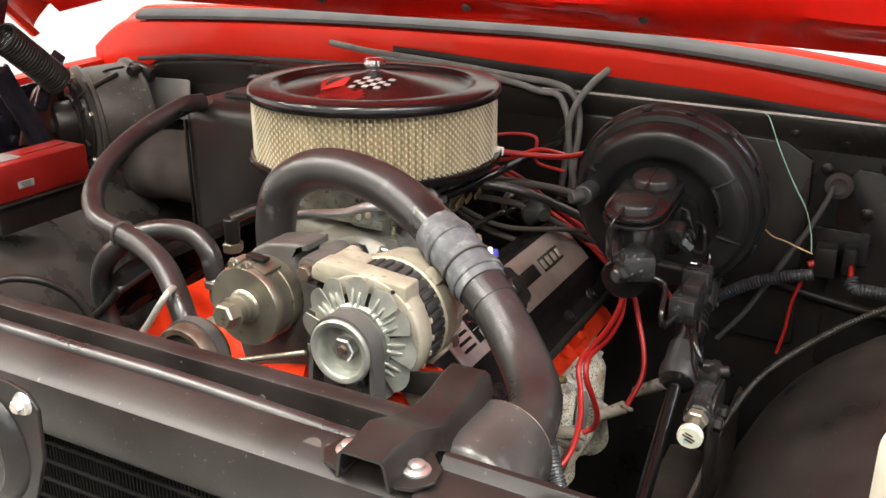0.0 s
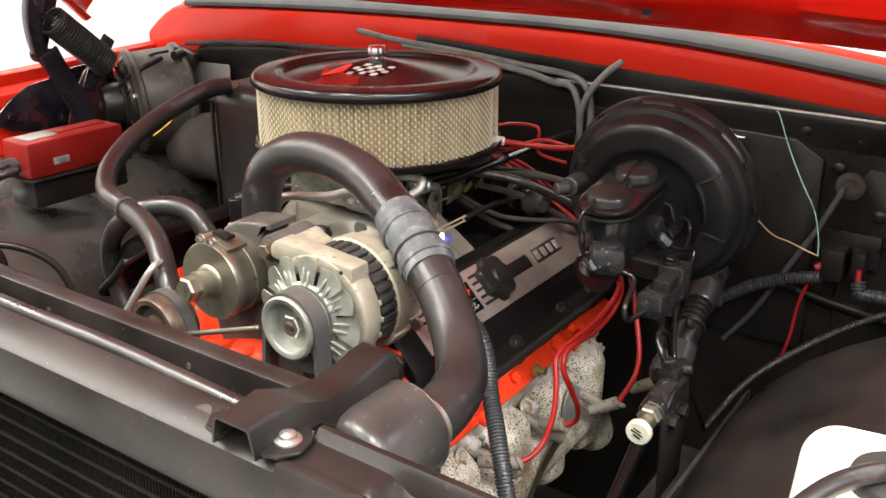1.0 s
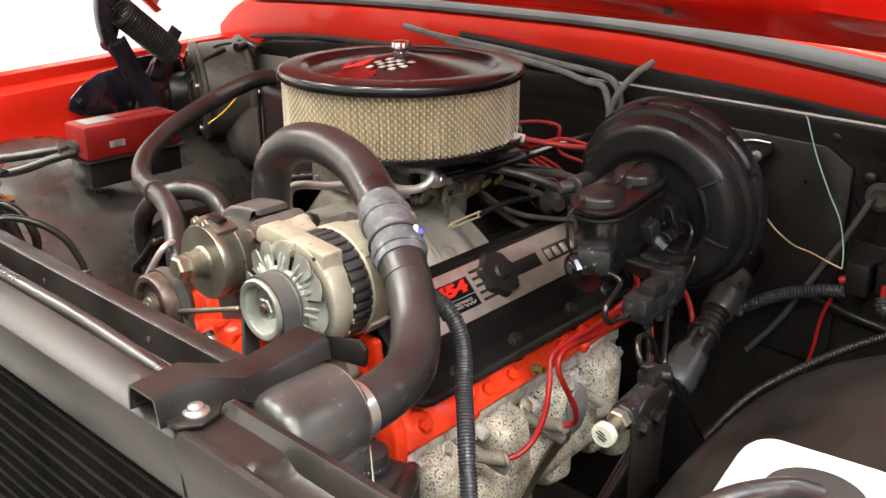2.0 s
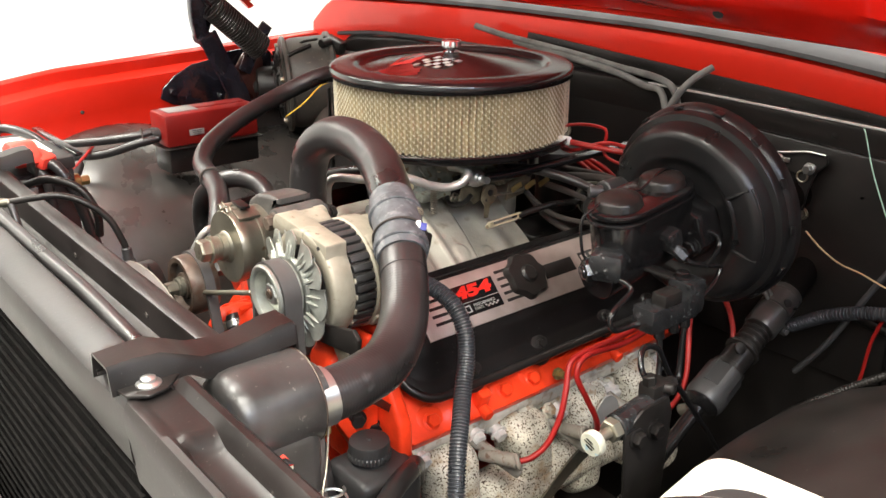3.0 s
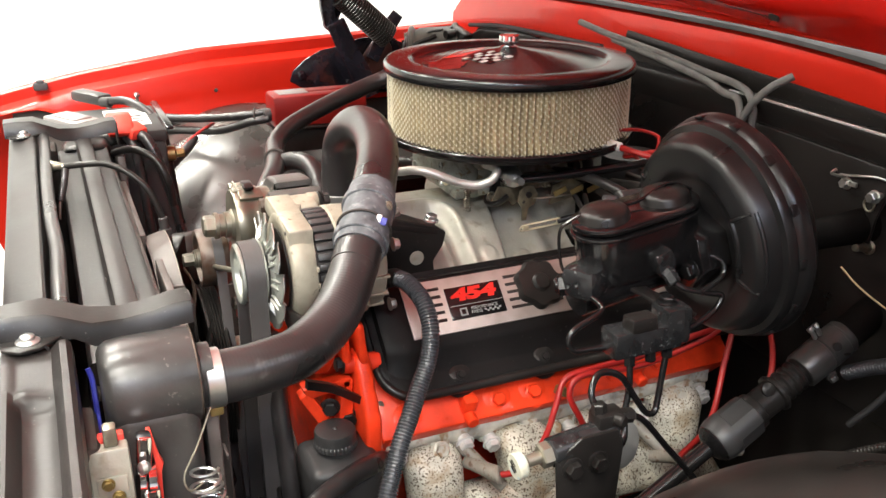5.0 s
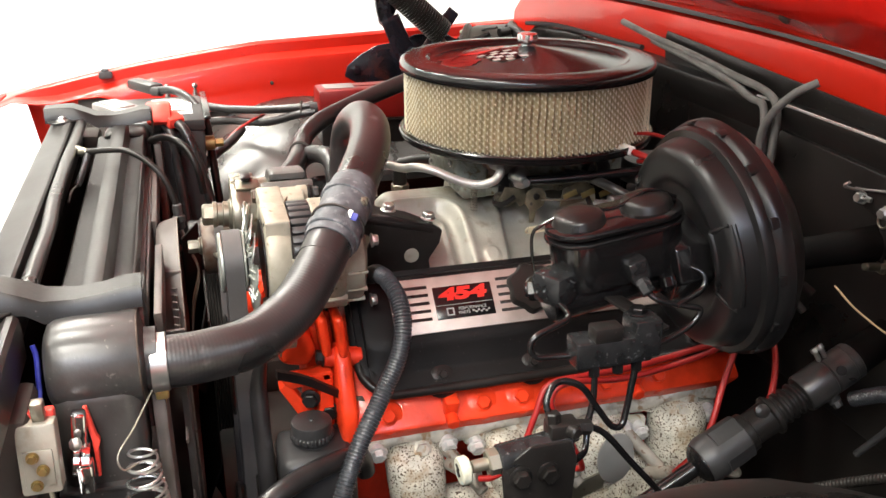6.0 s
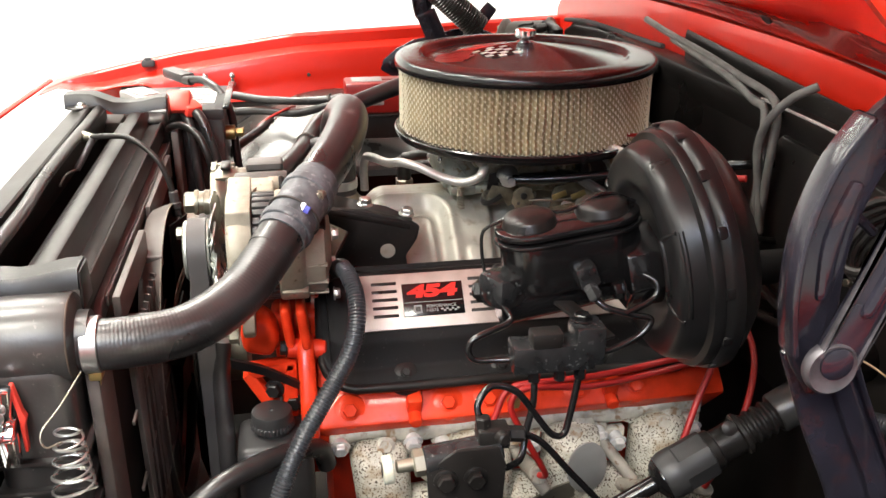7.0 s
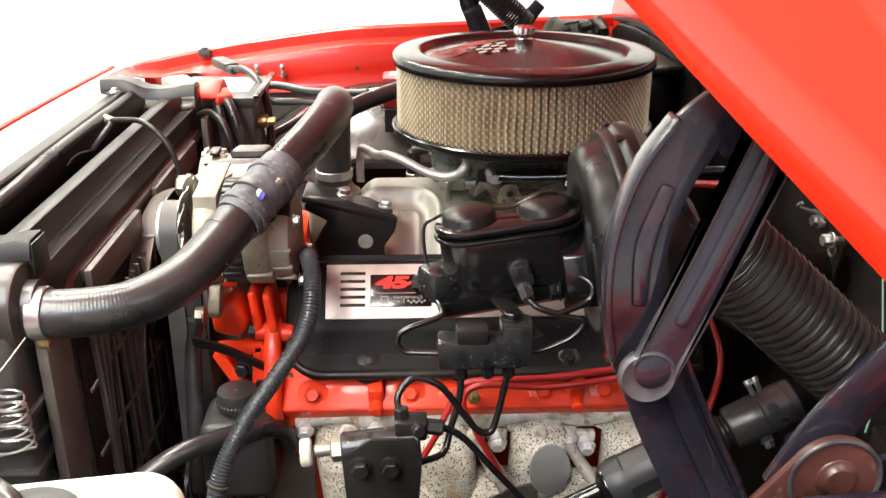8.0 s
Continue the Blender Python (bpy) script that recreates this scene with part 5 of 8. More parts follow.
part("louvre", box((0.204, -0.514, 0.996), (0.204, 0.0085, 0.036), bevel=0.0015), SHROUD, shroud)
part("louvre_stay", box((0.12, -0.505, 0.978), (0.006, 0.03, 0.012), bevel=0.001), SHROUD, shroud)
part("louvre_stay", box((0.27, -0.505, 0.97), (0.006, 0.03, 0.012), bevel=0.001), SHROUD, shroud)
part("ring", lathe((0.02, -0.515, 0.8), (0, 1, 0), [(0.2, -0.004), (0.2035, 0.004), (0.2085, 0.0225), (0.2065, 0.0228), (0.2015, 0.005), (0.198, -0.004)], 72), SHROUD, shroud)
part("ring_edge", ring_arc((0.02, -0.4918, 0.8), (0, 1, 0), 0.2078, 0.0011, 72), BOOT, shroud, "worn pale rim")
part("panel", sheet([[(0.02 + 0.42 * u, -0.517, 0.8 + 0.24 * v) for u in (-1, -0.5, 0, 0.5, 1)] for v in (-1, -0.8)], 0.004), BLACK, shroud)
for px_ in (0.42, -0.36):
    part("side_frame", box((px_, -0.515, 0.82), (0.06, 0.012, 0.42), bevel=0.003), SHROUD, shroud)
for k in range(14):
    bar_x = 0.1 + 0.021 * k
    bow = 0.014 * math.sin(k * 1.3)
    part("guard_bar", sheet([[(bar_x + bow * math.sin(math.pi * u) - 0.002, -0.506 + 0.0006 * k, 0.57 + 0.4 * u), (bar_x + bow * math.sin(math.pi * u) + 0.002, -0.5 + 0.0006 * k, 0.57 + 0.4 * u)] for u in (0, 0.15, 0.3, 0.45, 0.6, 0.75, 0.9, 1.0)], 0.003), SHROUD, shroud)
for zz in (0.66, 0.74, 0.83, 0.91):
    part("guard_tie", box((0.24, -0.497, zz), (0.3, 0.003, 0.005), bevel=0.001), SHROUD, shroud)
for zz in (0.935, 0.905, 0.875, 0.845, 0.815):
    part("tank_rib", box((0.442, -0.562, zz), (0.092, 0.082, 0.006), bevel=0.0025), TANK, rad)
fan = thing("cooling_fan", (0.02, -0.46, 0.8), "black bladed engine cooling fan", "fan")
part("hub", rod((0.02, -0.45, 0.8), (0.02, -0.40, 0.8), 0.05), DULL_STEEL, fan)
part("clutch_disc", lathe((0.02, -0.452, 0.8), (0, 1, 0), [(0, 0), (0.088, 0), (0.09, 0.002), (0.09, 0.01), (0.086, 0.012), (0, 0.012)], 48), RUSTY, fan)
part("pump_pulley", lathe((0.03, -0.441, 0.825), (0, -1, 0), [(0, 0), (0.108, 0), (0.111, 0.002)] + [(0.1095 - 0.003 * (i % 2), 0.004 + 0.0018 * i) for i in range(10)] + [(0.1115, 0.0215), (0.1115, 0.0245), (0.104, 0.025), (0.098, 0.012), (0.04, 0.008), (0, 0.008)], 64), BLACK_DUSTY, fan, "dusty grooved pump pulley")
for k in range(6):
    a = 2 * math.pi * k / 6 + 0.62
    bm = sheet([[(0.02 + math.cos(a) * r - math.sin(a) * w * (0.025 + r * 0.1), -0.478 + w * 0.011, 0.8 + math.sin(a) * r + math.cos(a) * w * (0.025 + r * 0.1)) for w in (-1, -0.4, 0.4, 1)] for r in (0.05, 0.1, 0.16, 0.193)], 0.002)
    part("blade", bm, CORE_BLACK, fan)

# ---- alternator ----
alt = thing("alternator", (0.235, -0.36, 0.96), "tan cast alternator with a stamped cooling fan", "alternator")
AX, AZ = 0.2335, 1.033


def alt_lathe(prof, n=40, wave=None):
    return lathe((AX, 0, AZ), (0, 1, 0), prof, n, wave)


part("rear_housing", alt_lathe([(0, -0.286), (0.03, -0.286), (0.035, -0.289), (0.05, -0.291), (0.0565, -0.294), (0.0585, -0.299), (0.0585, -0.315), (0.061, -0.317), (0.0625, -0.321), (0.063, -0.334), (0.063, -0.343), (0.061, -0.345), (0, -0.345)][::-1], 64), ALT_ALLOY, alt)
for k in range(4):
    a = radians(-48 + 90 * k)
    part("rear_lug", box((AX + 0.061 * math.sin(a), -0.328, AZ + 0.061 * math.cos(a)), (0.02, 0.03, 0.01), turned(0, math.degrees(a), 0), bevel=0.003), ALT_ALLOY, alt)
for k in range(5):
    a = radians(95 + 24 * k)
    part("rear_fin", box((AX + 0.0575 * math.sin(a), -0.302, AZ + 0.0575 * math.cos(a)), (0.0035, 0.022, 0.006), turned(0, math.degrees(a), 0), bevel=0.001), ALT_ALLOY, alt)
part("terminal_cover", box((0.268, -0.304, 1.075), (0.03, 0.026, 0.016), turned(0, 38, 0), bevel=0.003), BLACK_DUSTY, alt, "dark plastic terminal cover")
part("stator", alt_lathe([(0, -0.371), (0.0565, -0.371), (0.0565, -0.344), (0, -0.344)]), BLACK_DEEP, alt)
for k in range(34):
    a = 2 * math.pi * k / 34
    part("vent_rib", box((AX + 0.0585 * math.sin(a), -0.3572, AZ + 0.0585 * math.cos(a)), (0.0078, 0.0245, 0.0062), turned(0, math.degrees(a), 0), bevel=0.0013), PLASTIC, alt)
part("front_housing", alt_lathe([(0, -0.397), (0.046, -0.397), (0.05, -0.3985), (0.0595, -0.3985), (0.0618, -0.397), (0.063, -0.394), (0.0632, -0.385), (0.0615, -0.3735), (0.0605, -0.372), (0, -0.3715)], 64), ALT_ALLOY, alt)
for k in range(5):
    a = radians(75 + 17 * k)
    part("rim_notch", box((AX + 0.061 * math.sin(a), -0.3715, AZ + 0.061 * math.cos(a)), (0.006, 0.003, 0.004), turned(0, math.degrees(a), 0), bevel=0.001), ALT_ALLOY, alt)
# Black disc stands in for the shade behind the fan blades.
part("inner_shadow_plate", alt_lathe([(0, -0.4), (0.045, -0.4), (0.045, -0.398), (0, -0.398)]), BLACK, alt)
# the cast top: a thin sloping plate with a squared outer corner, and an arm running back to the pivot bolt
part("mounting_ear", slab([(0.168, 1.08), (0.1705, 1.092), (0.1765, 1.0985), (0.186, 1.0995), (0.21, 1.0975), (0.24, 1.0945), (0.2785, 1.0905), (0.2795, 1.0885), (0.2795, 1.0745), (0.287, 1.063), (0.27, 1.06), (0.25, 1.079), (0.205, 1.083), (0.185, 1.077)], 0.0262, at_y(-0.3842), bevel=0.0014), ALT_ALLOY, alt)
part("ear_arm", slab([(0.1705, 1.083), (0.173, 1.093), (0.178, 1.0972), (0.187, 1.098), (0.203, 1.0965), (0.211, 1.0925), (0.212, 1.088), (0.198, 1.086), (0.186, 1.0815)], 0.034, at_y(-0.362), bevel=0.003, seg=3), ALT_ALLOY, alt)
part("arm_fillet", slab([(-0.374, 0.203), (-0.362, 0.205), (-0.366, 0.211), (-0.3705, 0.226), (-0.374, 0.232)], 0.007, Matrix(((0, 1, 0, 0), (1, 0, 0, 0), (0, 0, 1, 1.0915), (0, 0, 0, 1))), bevel=0.0015), ALT_ALLOY, alt)
part("pivot_eye", lathe((0.185, -0.352, 1.0885), (0, 1, 0), [(0, 0), (0.0105, 0), (0.011, 0.002), (0.011, 0.011), (0.0095, 0.013), (0, 0.013)], 28), ALT_ALLOY, alt)
part("pivot_bolt", merge(rod((0.185, -0.34, 1.0885), (0.185, -0.335, 1.0885), 0.0115), hexbolt((0.185, -0.335, 1.0885), (0, 1, 0), 0.0085, 0.008)), BLACK_DUSTY, alt, "dark weathered pivot bolt")
part("ear_bolt", merge(rod((0.162, -0.398, 1.0838), (0.162, -0.33, 1.0838), 0.006), hexbolt((0.162, -0.391, 1.0838), (0, -1, 0), 0.0085, 0.009)), RUSTY, alt, "brown weathered mounting bolt")
part("corner_rivet", rod((0.2655, -0.3965, 1.0835), (0.2655, -0.3985, 1.0835), 0.0026), BLACK_DUSTY, alt)
part("lower_ear", slab([(0.262, 0.975), (0.28, 0.952), (0.296, 0.948), (0.304, 0.958), (0.297, 0.972), (0.285, 0.985)], 0.014, at_y(-0.381), bevel=0.003), ALT_ALLOY, alt)
part("lower_bolt", hexbolt((0.296, -0.392, 0.953), (0, -1, 0), 0.009, 0.01), DULL_STEEL, alt)
part("fan_disc", alt_lathe([(0, -0.4165), (0.036, -0.4165), (0.0385, -0.4145), (0.0385, -0.4125), (0, -0.4125)]), ZINC_FAN, alt)
for k in range(12):
    a = 2 * math.pi * (k + 0.1 * math.sin(k * 2.1)) / 12

    def fp(rad_, w, y):
        return (AX + math.cos(a) * rad_ - math.sin(a) * w, y, AZ + math.sin(a) * rad_ + math.cos(a) * w)
    # a pitched, rounded paddle that overlaps the next one, its trailing corner drawn out to a point
    blade = []
    for i in range(9):
        u = i / 8
        tip = 0.0575 + 0.0085 * math.sin(math.pi * min(1, u * 1.15 + 0.05)) ** 0.6 + (0.003 * (u - 0.8) / 0.2 if u > 0.8 else 0)
        row = []
        for j in range(7):
            r_ = 0.033 + (tip - 0.033) * j / 6
            half = 0.0075 + 0.0095 * j / 6
            row.append(fp(r_, half * (2 * u - 1), -0.4152 + (0.0062 * u ** 1.3) * (0.35 + 0.65 * j / 6) + 0.0012 * math.sin(math.pi * u)))
        blade.append(row)
    part("fan_blade", sheet(blade, 0.0014), ZINC_FAN, alt, sharp=50)
    for w0, hgt in ((-0.0035, 0.0042), (0.003, 0.0032)):
        part("fan_fold", sheet([[fp(r_, w_ - 0.0016, -0.4155 + d), fp(r_, w_ - 0.001, -0.4155 + d - hgt * q), fp(r_, w_ + 0.001, -0.4155 + d - hgt * q), fp(r_, w_ + 0.0016, -0.4155 + d)] for r_, w_, q, d in ((0.036, w0, 1.0, 0.001), (0.043, w0 * 1.15, 1.0, 0.003), (0.05, w0 * 1.3, 0.75, 0.0045), (0.056, w0 * 1.4, 0.1, 0.006))], 0.0009), ZINC_FAN, alt)
part("pulley", alt_lathe([(0, -0.42), (0.03, -0.418), (0.034, -0.419), (0.0345, -0.421), (0.0305, -0.4225), (0.0305, -0.4415), (0.0335, -0.443), (0.0335, -0.4455), (0.0315, -0.447), (0.0275, -0.4465), (0.0255, -0.4445), (0.024, -0.432), (0.01, -0.431), (0, -0.431)][::-1], 48), ZINC_FAN, alt)
part("pulley_nut", lathe((AX, -0.431, AZ), (0, -1, 0), [(0, 0), (0.0125, 0), (0.0125, 0.008), (0.011, 0.0095), (0.006, 0.0095), (0.005, 0.006), (0, 0.006)], 6), STEEL, alt, sharp=25)
part("shaft_end", rod((AX, -0.437, AZ), (AX, -0.4425, AZ), 0.0058), RUSTY, alt)
for k in (0.5, 2.2, 3.9, 5.4):
    part("through_bolt", hexbolt((AX + 0.062 * math.cos(k), -0.286, AZ + 0.062 * math.sin(k)), (0, 1, 0), 0.006, 0.006), STEEL, alt)

belts = thing("drive_belt", (0.25, -0.43, 0.7), "black ribbed rubber drive belt running down from the alternator", "belt")


def belt_loop(c0, r0, c1, r1, y, w):
    (x0, z0), (x1, z1) = c0, c1
    d = Vector((x1 - x0, z1 - z0))
    L = d.length
    u = d / L
    nrm = Vector((-u.y, u.x))
    s_ = (r0 - r1) / L
    c_ = math.sqrt(1 - s_ * s_)
    a_p, b_p = nrm * c_ + u * s_, -nrm * c_ + u * s_
    pts = []
    a0, a1 = math.atan2(b_p.y, b_p.x), math.atan2(a_p.y, a_p.x)
    while a0 > a1:
        a0 -= 2 * math.pi
    # round the first wheel on its far side
    far = math.atan2(-u.y, -u.x)
    span = (math.atan2(a_p.y, a_p.x) - far + math.pi) % (2 * math.pi) - math.pi
    for k in range(-12, 13):
        a = far + span * k / 12
        pts.append((x0 + r0 * math.cos(a), z0 + r0 * math.sin(a)))
    far2 = math.atan2(u.y, u.x)
    span2 = (math.atan2(a_p.y, a_p.x) - far2 + math.pi) % (2 * math.pi) - math.pi
    arc = [(x1 + r1 * math.cos(far2 + span2 * k / 12), z1 + r1 * math.sin(far2 + span2 * k / 12)) for k in range(-12, 13)]
    pts += arc[::-1]
    bm = bmesh.new()
    cx_, cz_ = (x0 + x1) / 2, (z0 + z1) / 2
    loops = []
    m = len(pts)
    for off, yy in ((0.0, y - w / 2), (0.005, y - w / 2), (0.005, y + w / 2), (0.0, y + w / 2)):
        row = []
        for i, (px_, pz_) in enumerate(pts):
            q, p = pts[(i + 1) % m], pts[i - 1]
            t = Vector((q[0] - p[0], q[1] - p[1])).normalized()
            nn = Vector((t.y, -t.x))
            if nn.dot(Vector((px_ - cx_, pz_ - cz_))) < 0:
                nn = -nn
            row.append(bm.verts.new((px_ + nn.x * off, yy, pz_ + nn.y * off)))
        loops.append(row)
    for r_ in range(4):
        for i in range(m):
            bm.faces.new((loops[r_][i], loops[r_][(i + 1) % m], loops[(r_ + 1) % 4][(i + 1) % m], loops[(r_ + 1) % 4][i]))
    return bm


part("belt", belt_loop((AX, AZ), 0.0308, (0.213, 0.66), 0.055, -0.432, 0.02), BELT, belts)
part("pump_belt", belt_loop((0.045, 0.985), 0.0355, (0.1, 0.64), 0.05, -0.44, 0.012), BELT, belts)
crank = thing("crank_pulley", (0.19, -0.43, 0.57), "black grooved belt pulley low on the engine", "pulley")
part("wheel", lathe((0.213, -0.412, 0.66), (0, -1, 0), [(0, 0), (0.055, 0), (0.059, 0.002), (0.0545, 0.007), (0.0545, 0.031), (0.059, 0.035), (0.059, 0.039), (0.05, 0.041), (0.03, 0.03), (0, 0.03)], 48), BLACK, crank)

# ---- smog pump style cylinder and pulleys ----
smog = thing("accessory_pump", (0.105, -0.38, 0.99), "tarnished metal pump drum with a large hex bolt", "pump")
part("drum", lathe((0.101, -0.358, 1.0435), (0, -1, 0), [(0, 0), (0.041, 0), (0.0425, 0.003), (0.0425, 0.032), (0.044, 0.033), (0.044, 0.037), (0.0428, 0.038), (0.0428, 0.05), (0.0438, 0.0515), (0.0438, 0.0625), (0.0425, 0.065), (0.02, 0.0655), (0, 0.0655)], 64), DULL_STEEL, smog)
part("shaft_collar", lathe((0.102, -0.4225, 1.0445), (0, -1, 0.05), [(0, 0), (0.02, 0), (0.018, 0.004), (0.016, 0.005), (0.016, 0.011), (0.014, 0.012), (0.014, 0.018), (0.016, 0.019), (0.016, 0.0235), (0, 0.0235)], 28), DULL_STEEL, smog)
part("centre_bolt", lathe((0.102, -0.4455, 1.0457), (0, -1, 0.05), [(0, 0), (0.0135, 0), (0.0135, 0.011), (0.0115, 0.0135), (0, 0.0135)], 6), DULL_STEEL, smog, sharp=25)
for dx in (-0.014, 0.003):
    part("top_screw", merge(box((0.101 + dx, -0.405, 1.0865), (0.011, 0.022, 0.008), bevel=0.002), hexbolt((0.101 + dx, -0.416, 1.088), (0, -1, 0), 0.0045, 0.005)), DULL_STEEL, smog)
part("top_saddle", box((0.118, -0.403, 1.0845), (0.018, 0.028, 0.005), turned(0, 22, 0), bevel=0.0015), DULL_STEEL, smog)
part("vent_clip", box((0.108, -0.404, 1.0935), (0.024, 0.012, 0.004), turned(0, 6, 0), bevel=0.0015), BLACK, smog, "small black clip")
brk = thing("accessory_bracket", (0.12, -0.34, 1.0), "grey-black cast accessory bracket with bolts", "bracket")
part("arm", slab([(0.06, 1.03), (0.066, 1.07), (0.078, 1.088), (0.096, 1.0985), (0.12, 1.1025), (0.14, 1.1045), (0.15, 1.103), (0.15, 1.0995), (0.1415, 1.096), (0.1365, 1.087), (0.138, 1.076), (0.146, 1.066), (0.17, 1.06), (0.17, 1.0), (0.19, 0.92), (0.07, 0.9), (0.05, 0.97)], 0.044, at_y(-0.356), bevel=0.005, seg=4), CASTING_GREY, brk)
part("pivot_boss", lathe((0.162, -0.33, 1.0835), (0, -1, 0), [(0, 0), (0.0145, 0), (0.0155, 0.003), (0.0155, 0.056), (0.0145, 0.06), (0.012, 0.061), (0, 0.061)], 32), CASTING_GREY, brk)
part("lower_plate", slab([(0.03, 0.98), (0.2, 0.99), (0.21, 0.9), (0.12, 0.82), (0.03, 0.86)], 0.018, at_y(-0.32), bevel=0.004), BLACK, brk)
part("tensioner_rod", rod((0.04, -0.45, 0.972), (0.19, -0.44, 1.02), 0.003), DULL_STEEL, brk)
part("rear_brace", slab([(-0.285, 1.052), (-0.24, 1.047), (-0.185, 1.03), (-0.172, 1.022), (-0.176, 1.005), (-0.19, 0.985), (-0.188, 0.968), (-0.27, 0.962), (-0.278, 0.99), (-0.26, 1.02), (-0.288, 1.035)], 0.012, at_x(0.168), bevel=0.003), BLACK, brk)
part("brace_top", slab([(-0.285, 0.11), (-0.285, 0.175), (-0.175, 0.175), (-0.17, 0.15), (-0.2, 0.12)], 0.008, Matrix(((0, 1, 0, 0), (1, 0, 0, 0), (0, -0.0, 1, 1.036), (0, 0, 0, 1))) @ turned(0, 14, 0) @ Matrix.Translation((0, 0, -0.057)), bevel=0.002), BLACK, brk)
for p in ((0.158, -0.238, 1.05), (0.158, -0.187, 1.034)):
    bolt(p, (0.1, 0.1, 1), STEEL, brk, 0.0075, 0.007)
part("brace_hole", rod((0.1735, -0.213, 0.993), (0.1748, -0.213, 0.993), 0.0095), ALLOY, brk)
part("small_bracket", slab([(0.262, 0.985), (0.265, 1.0), (0.335, 1.018), (0.345, 1.01), (0.342, 0.99), (0.27, 0.98)], 0.006, at_y(-0.402), bevel=0.002), BLACK, brk)

for (px_, py_, pz_), r_, mat_, lab in (((0.045, -0.426, 0.985), 0.0375, RUSTY, "rusty idler pulley with a black grooved face"), ((-0.08, -0.443, 0.935), 0.041, BLACK, "black grooved belt pulley")):
    pl = thing("idler_pulley", (px_, py_, pz_ - r_), lab, "pulley", group="idler pulleys")
    part("wheel", lathe((px_, py_, pz_), (0, -1, 0), [(0, 0), (r_ * 0.96, 0), (r_, 0.003), (r_, 0.033), (r_ * 0.95, 0.036), (r_ * 0.8, 0.036), (r_ * 0.76, 0.028), (r_ * 0.45, 0.026), (r_ * 0.42, 0.033), (0, 0.033)], 40), mat_, pl)
    part("face", lathe((px_, py_ - 0.0265, pz_), (0, -1, 0), [(0, 0), (r_ * 0.72, 0), (r_ * 0.7, 0.002), (0, 0.002)], 32), BLACK_DEEP, pl)
    part("hub_bolt", merge(rod((px_, py_ - 0.03, pz_), (px_, py_ - 0.039, pz_), 0.012), hexbolt((px_, py_ - 0.039, pz_), (0, -1, 0), 0.0085, 0.014)), DULL_STEEL, pl)

# ---- power steering reservoir ----
ps = thing("power_steering_pump", (0.3, -0.36, 0.74), "black power steering reservoir with a knurled cap", "reservoir")
part("tank", box((0.302, -0.362, 0.78), (0.08, 0.085, 0.1), bevel=0.012, seg=3), PLASTIC, ps)
part("neck", rod((0.302, -0.362, 0.825), (0.302, -0.362, 0.838), 0.017), PLASTIC, ps)
part("cap", lathe((0.298, -0.364, 0.835), (0, 0, 1), [(0, 0), (0.0235, 0), (0.0245, 0.001), (0.0245, 0.006), (0.0232, 0.008), (0.0235, 0.018), (0.0225, 0.0205), (0.019, 0.0212), (0.003, 0.0212), (0.002, 0.0225), (0, 0.0225)], 192, wave=lambda a, h: 1 + (0.035 * math.sin(a * 32) if 0.0005 < h < 0.0065 else 0)), PLASTIC, ps, "black reservoir cap with a knurled lower rim", sharp=30)
part("pulley", lathe((0.25, -0.43, 0.72), (0, 1, 0), [(0, 0), (0.06, 0), (0.063, 0.003), (0.058, 0.009), (0.063, 0.015), (0.06, 0.018), (0, 0.018)], 40), BLACK, ps)
arm = [Vector(p) for p in ((0.329, -0.402, 0.939), (0.312, -0.37, 0.918), (0.29, -0.335, 0.885), (0.276, -0.315, 0.866), (0.268, -0.303, 0.857))]
part("mounting_arm", sheet([[p + Vector((0.002, 0, 0.0062)), p, p - Vector((0.002, 0, 0.0062))] for p in spline(arm, 5)], 0.005), BLACK, ps)
part("arm_eye", lathe((0.268, -0.303, 0.855), (1, -0.2, 0.3), [(0, -0.004), (0.0135, -0.004), (0.014, 0.0), (0.0125, 0.004), (0, 0.004)], 24), BLACK, ps)
part("arm_bolt", hexbolt((0.272, -0.304, 0.856), (1, -0.2, 0.3), 0.009, 0.009), DULL_STEEL, ps)
part("return_hose", tube([(0.42, -0.47, 0.80), (0.39, -0.42, 0.825), (0.36, -0.375, 0.828), (0.335, -0.335, 0.822), (0.315, -0.312, 0.808), (0.305, -0.305, 0.78)], 0.0115, 14), RUBBER, ps)
part("pressure_hose", tube([(0.26, -0.414, 0.93), (0.266, -0.4185, 0.893), (0.282, -0.4185, 0.84), (0.297, -0.418, 0.78), (0.306, -0.418, 0.72)], 0.0105, 12), RUBBER, ps)

# ---- corrugated loom ----
loom = thing("wiring_loom", (0.35, -0.3, 0.85), "black split corrugated wiring conduit", "conduit")
part("conduit", tube([(0.262, -0.276, 1.012), (0.289, -0.271, 1.016), (0.322, -0.265, 1.005), (0.346, -0.266, 0.982), (0.362, -0.276, 0.955), (0.376, -0.292, 0.933), (0.396, -0.312, 0.91), (0.412, -0.329, 0.89), (0.432, -0.348, 0.86), (0.445, -0.36, 0.83), (0.455, -0.37, 0.78)], 0.0085, 16, 8, ripple=0.0014, pitch=0.0036), LOOM, loom, sharp=30)
part("taped_end", tube([(0.25, -0.28, 1.005), (0.262, -0.276, 1.012), (0.275, -0.2735, 1.0145)], 0.0105, 14), BLACK, loom)
part("wire_tail", tube([(0.25, -0.28, 1.005), (0.235, -0.285, 1.0), (0.23, -0.29, 1.01)], 0.0025, 8), WIRE_RED, loom)
part("lower_tie", ring_arc((0.4455, -0.3605, 0.828), (0.3, -0.3, -1), 0.0105, 0.0016), BLACK_DEEP, loom)

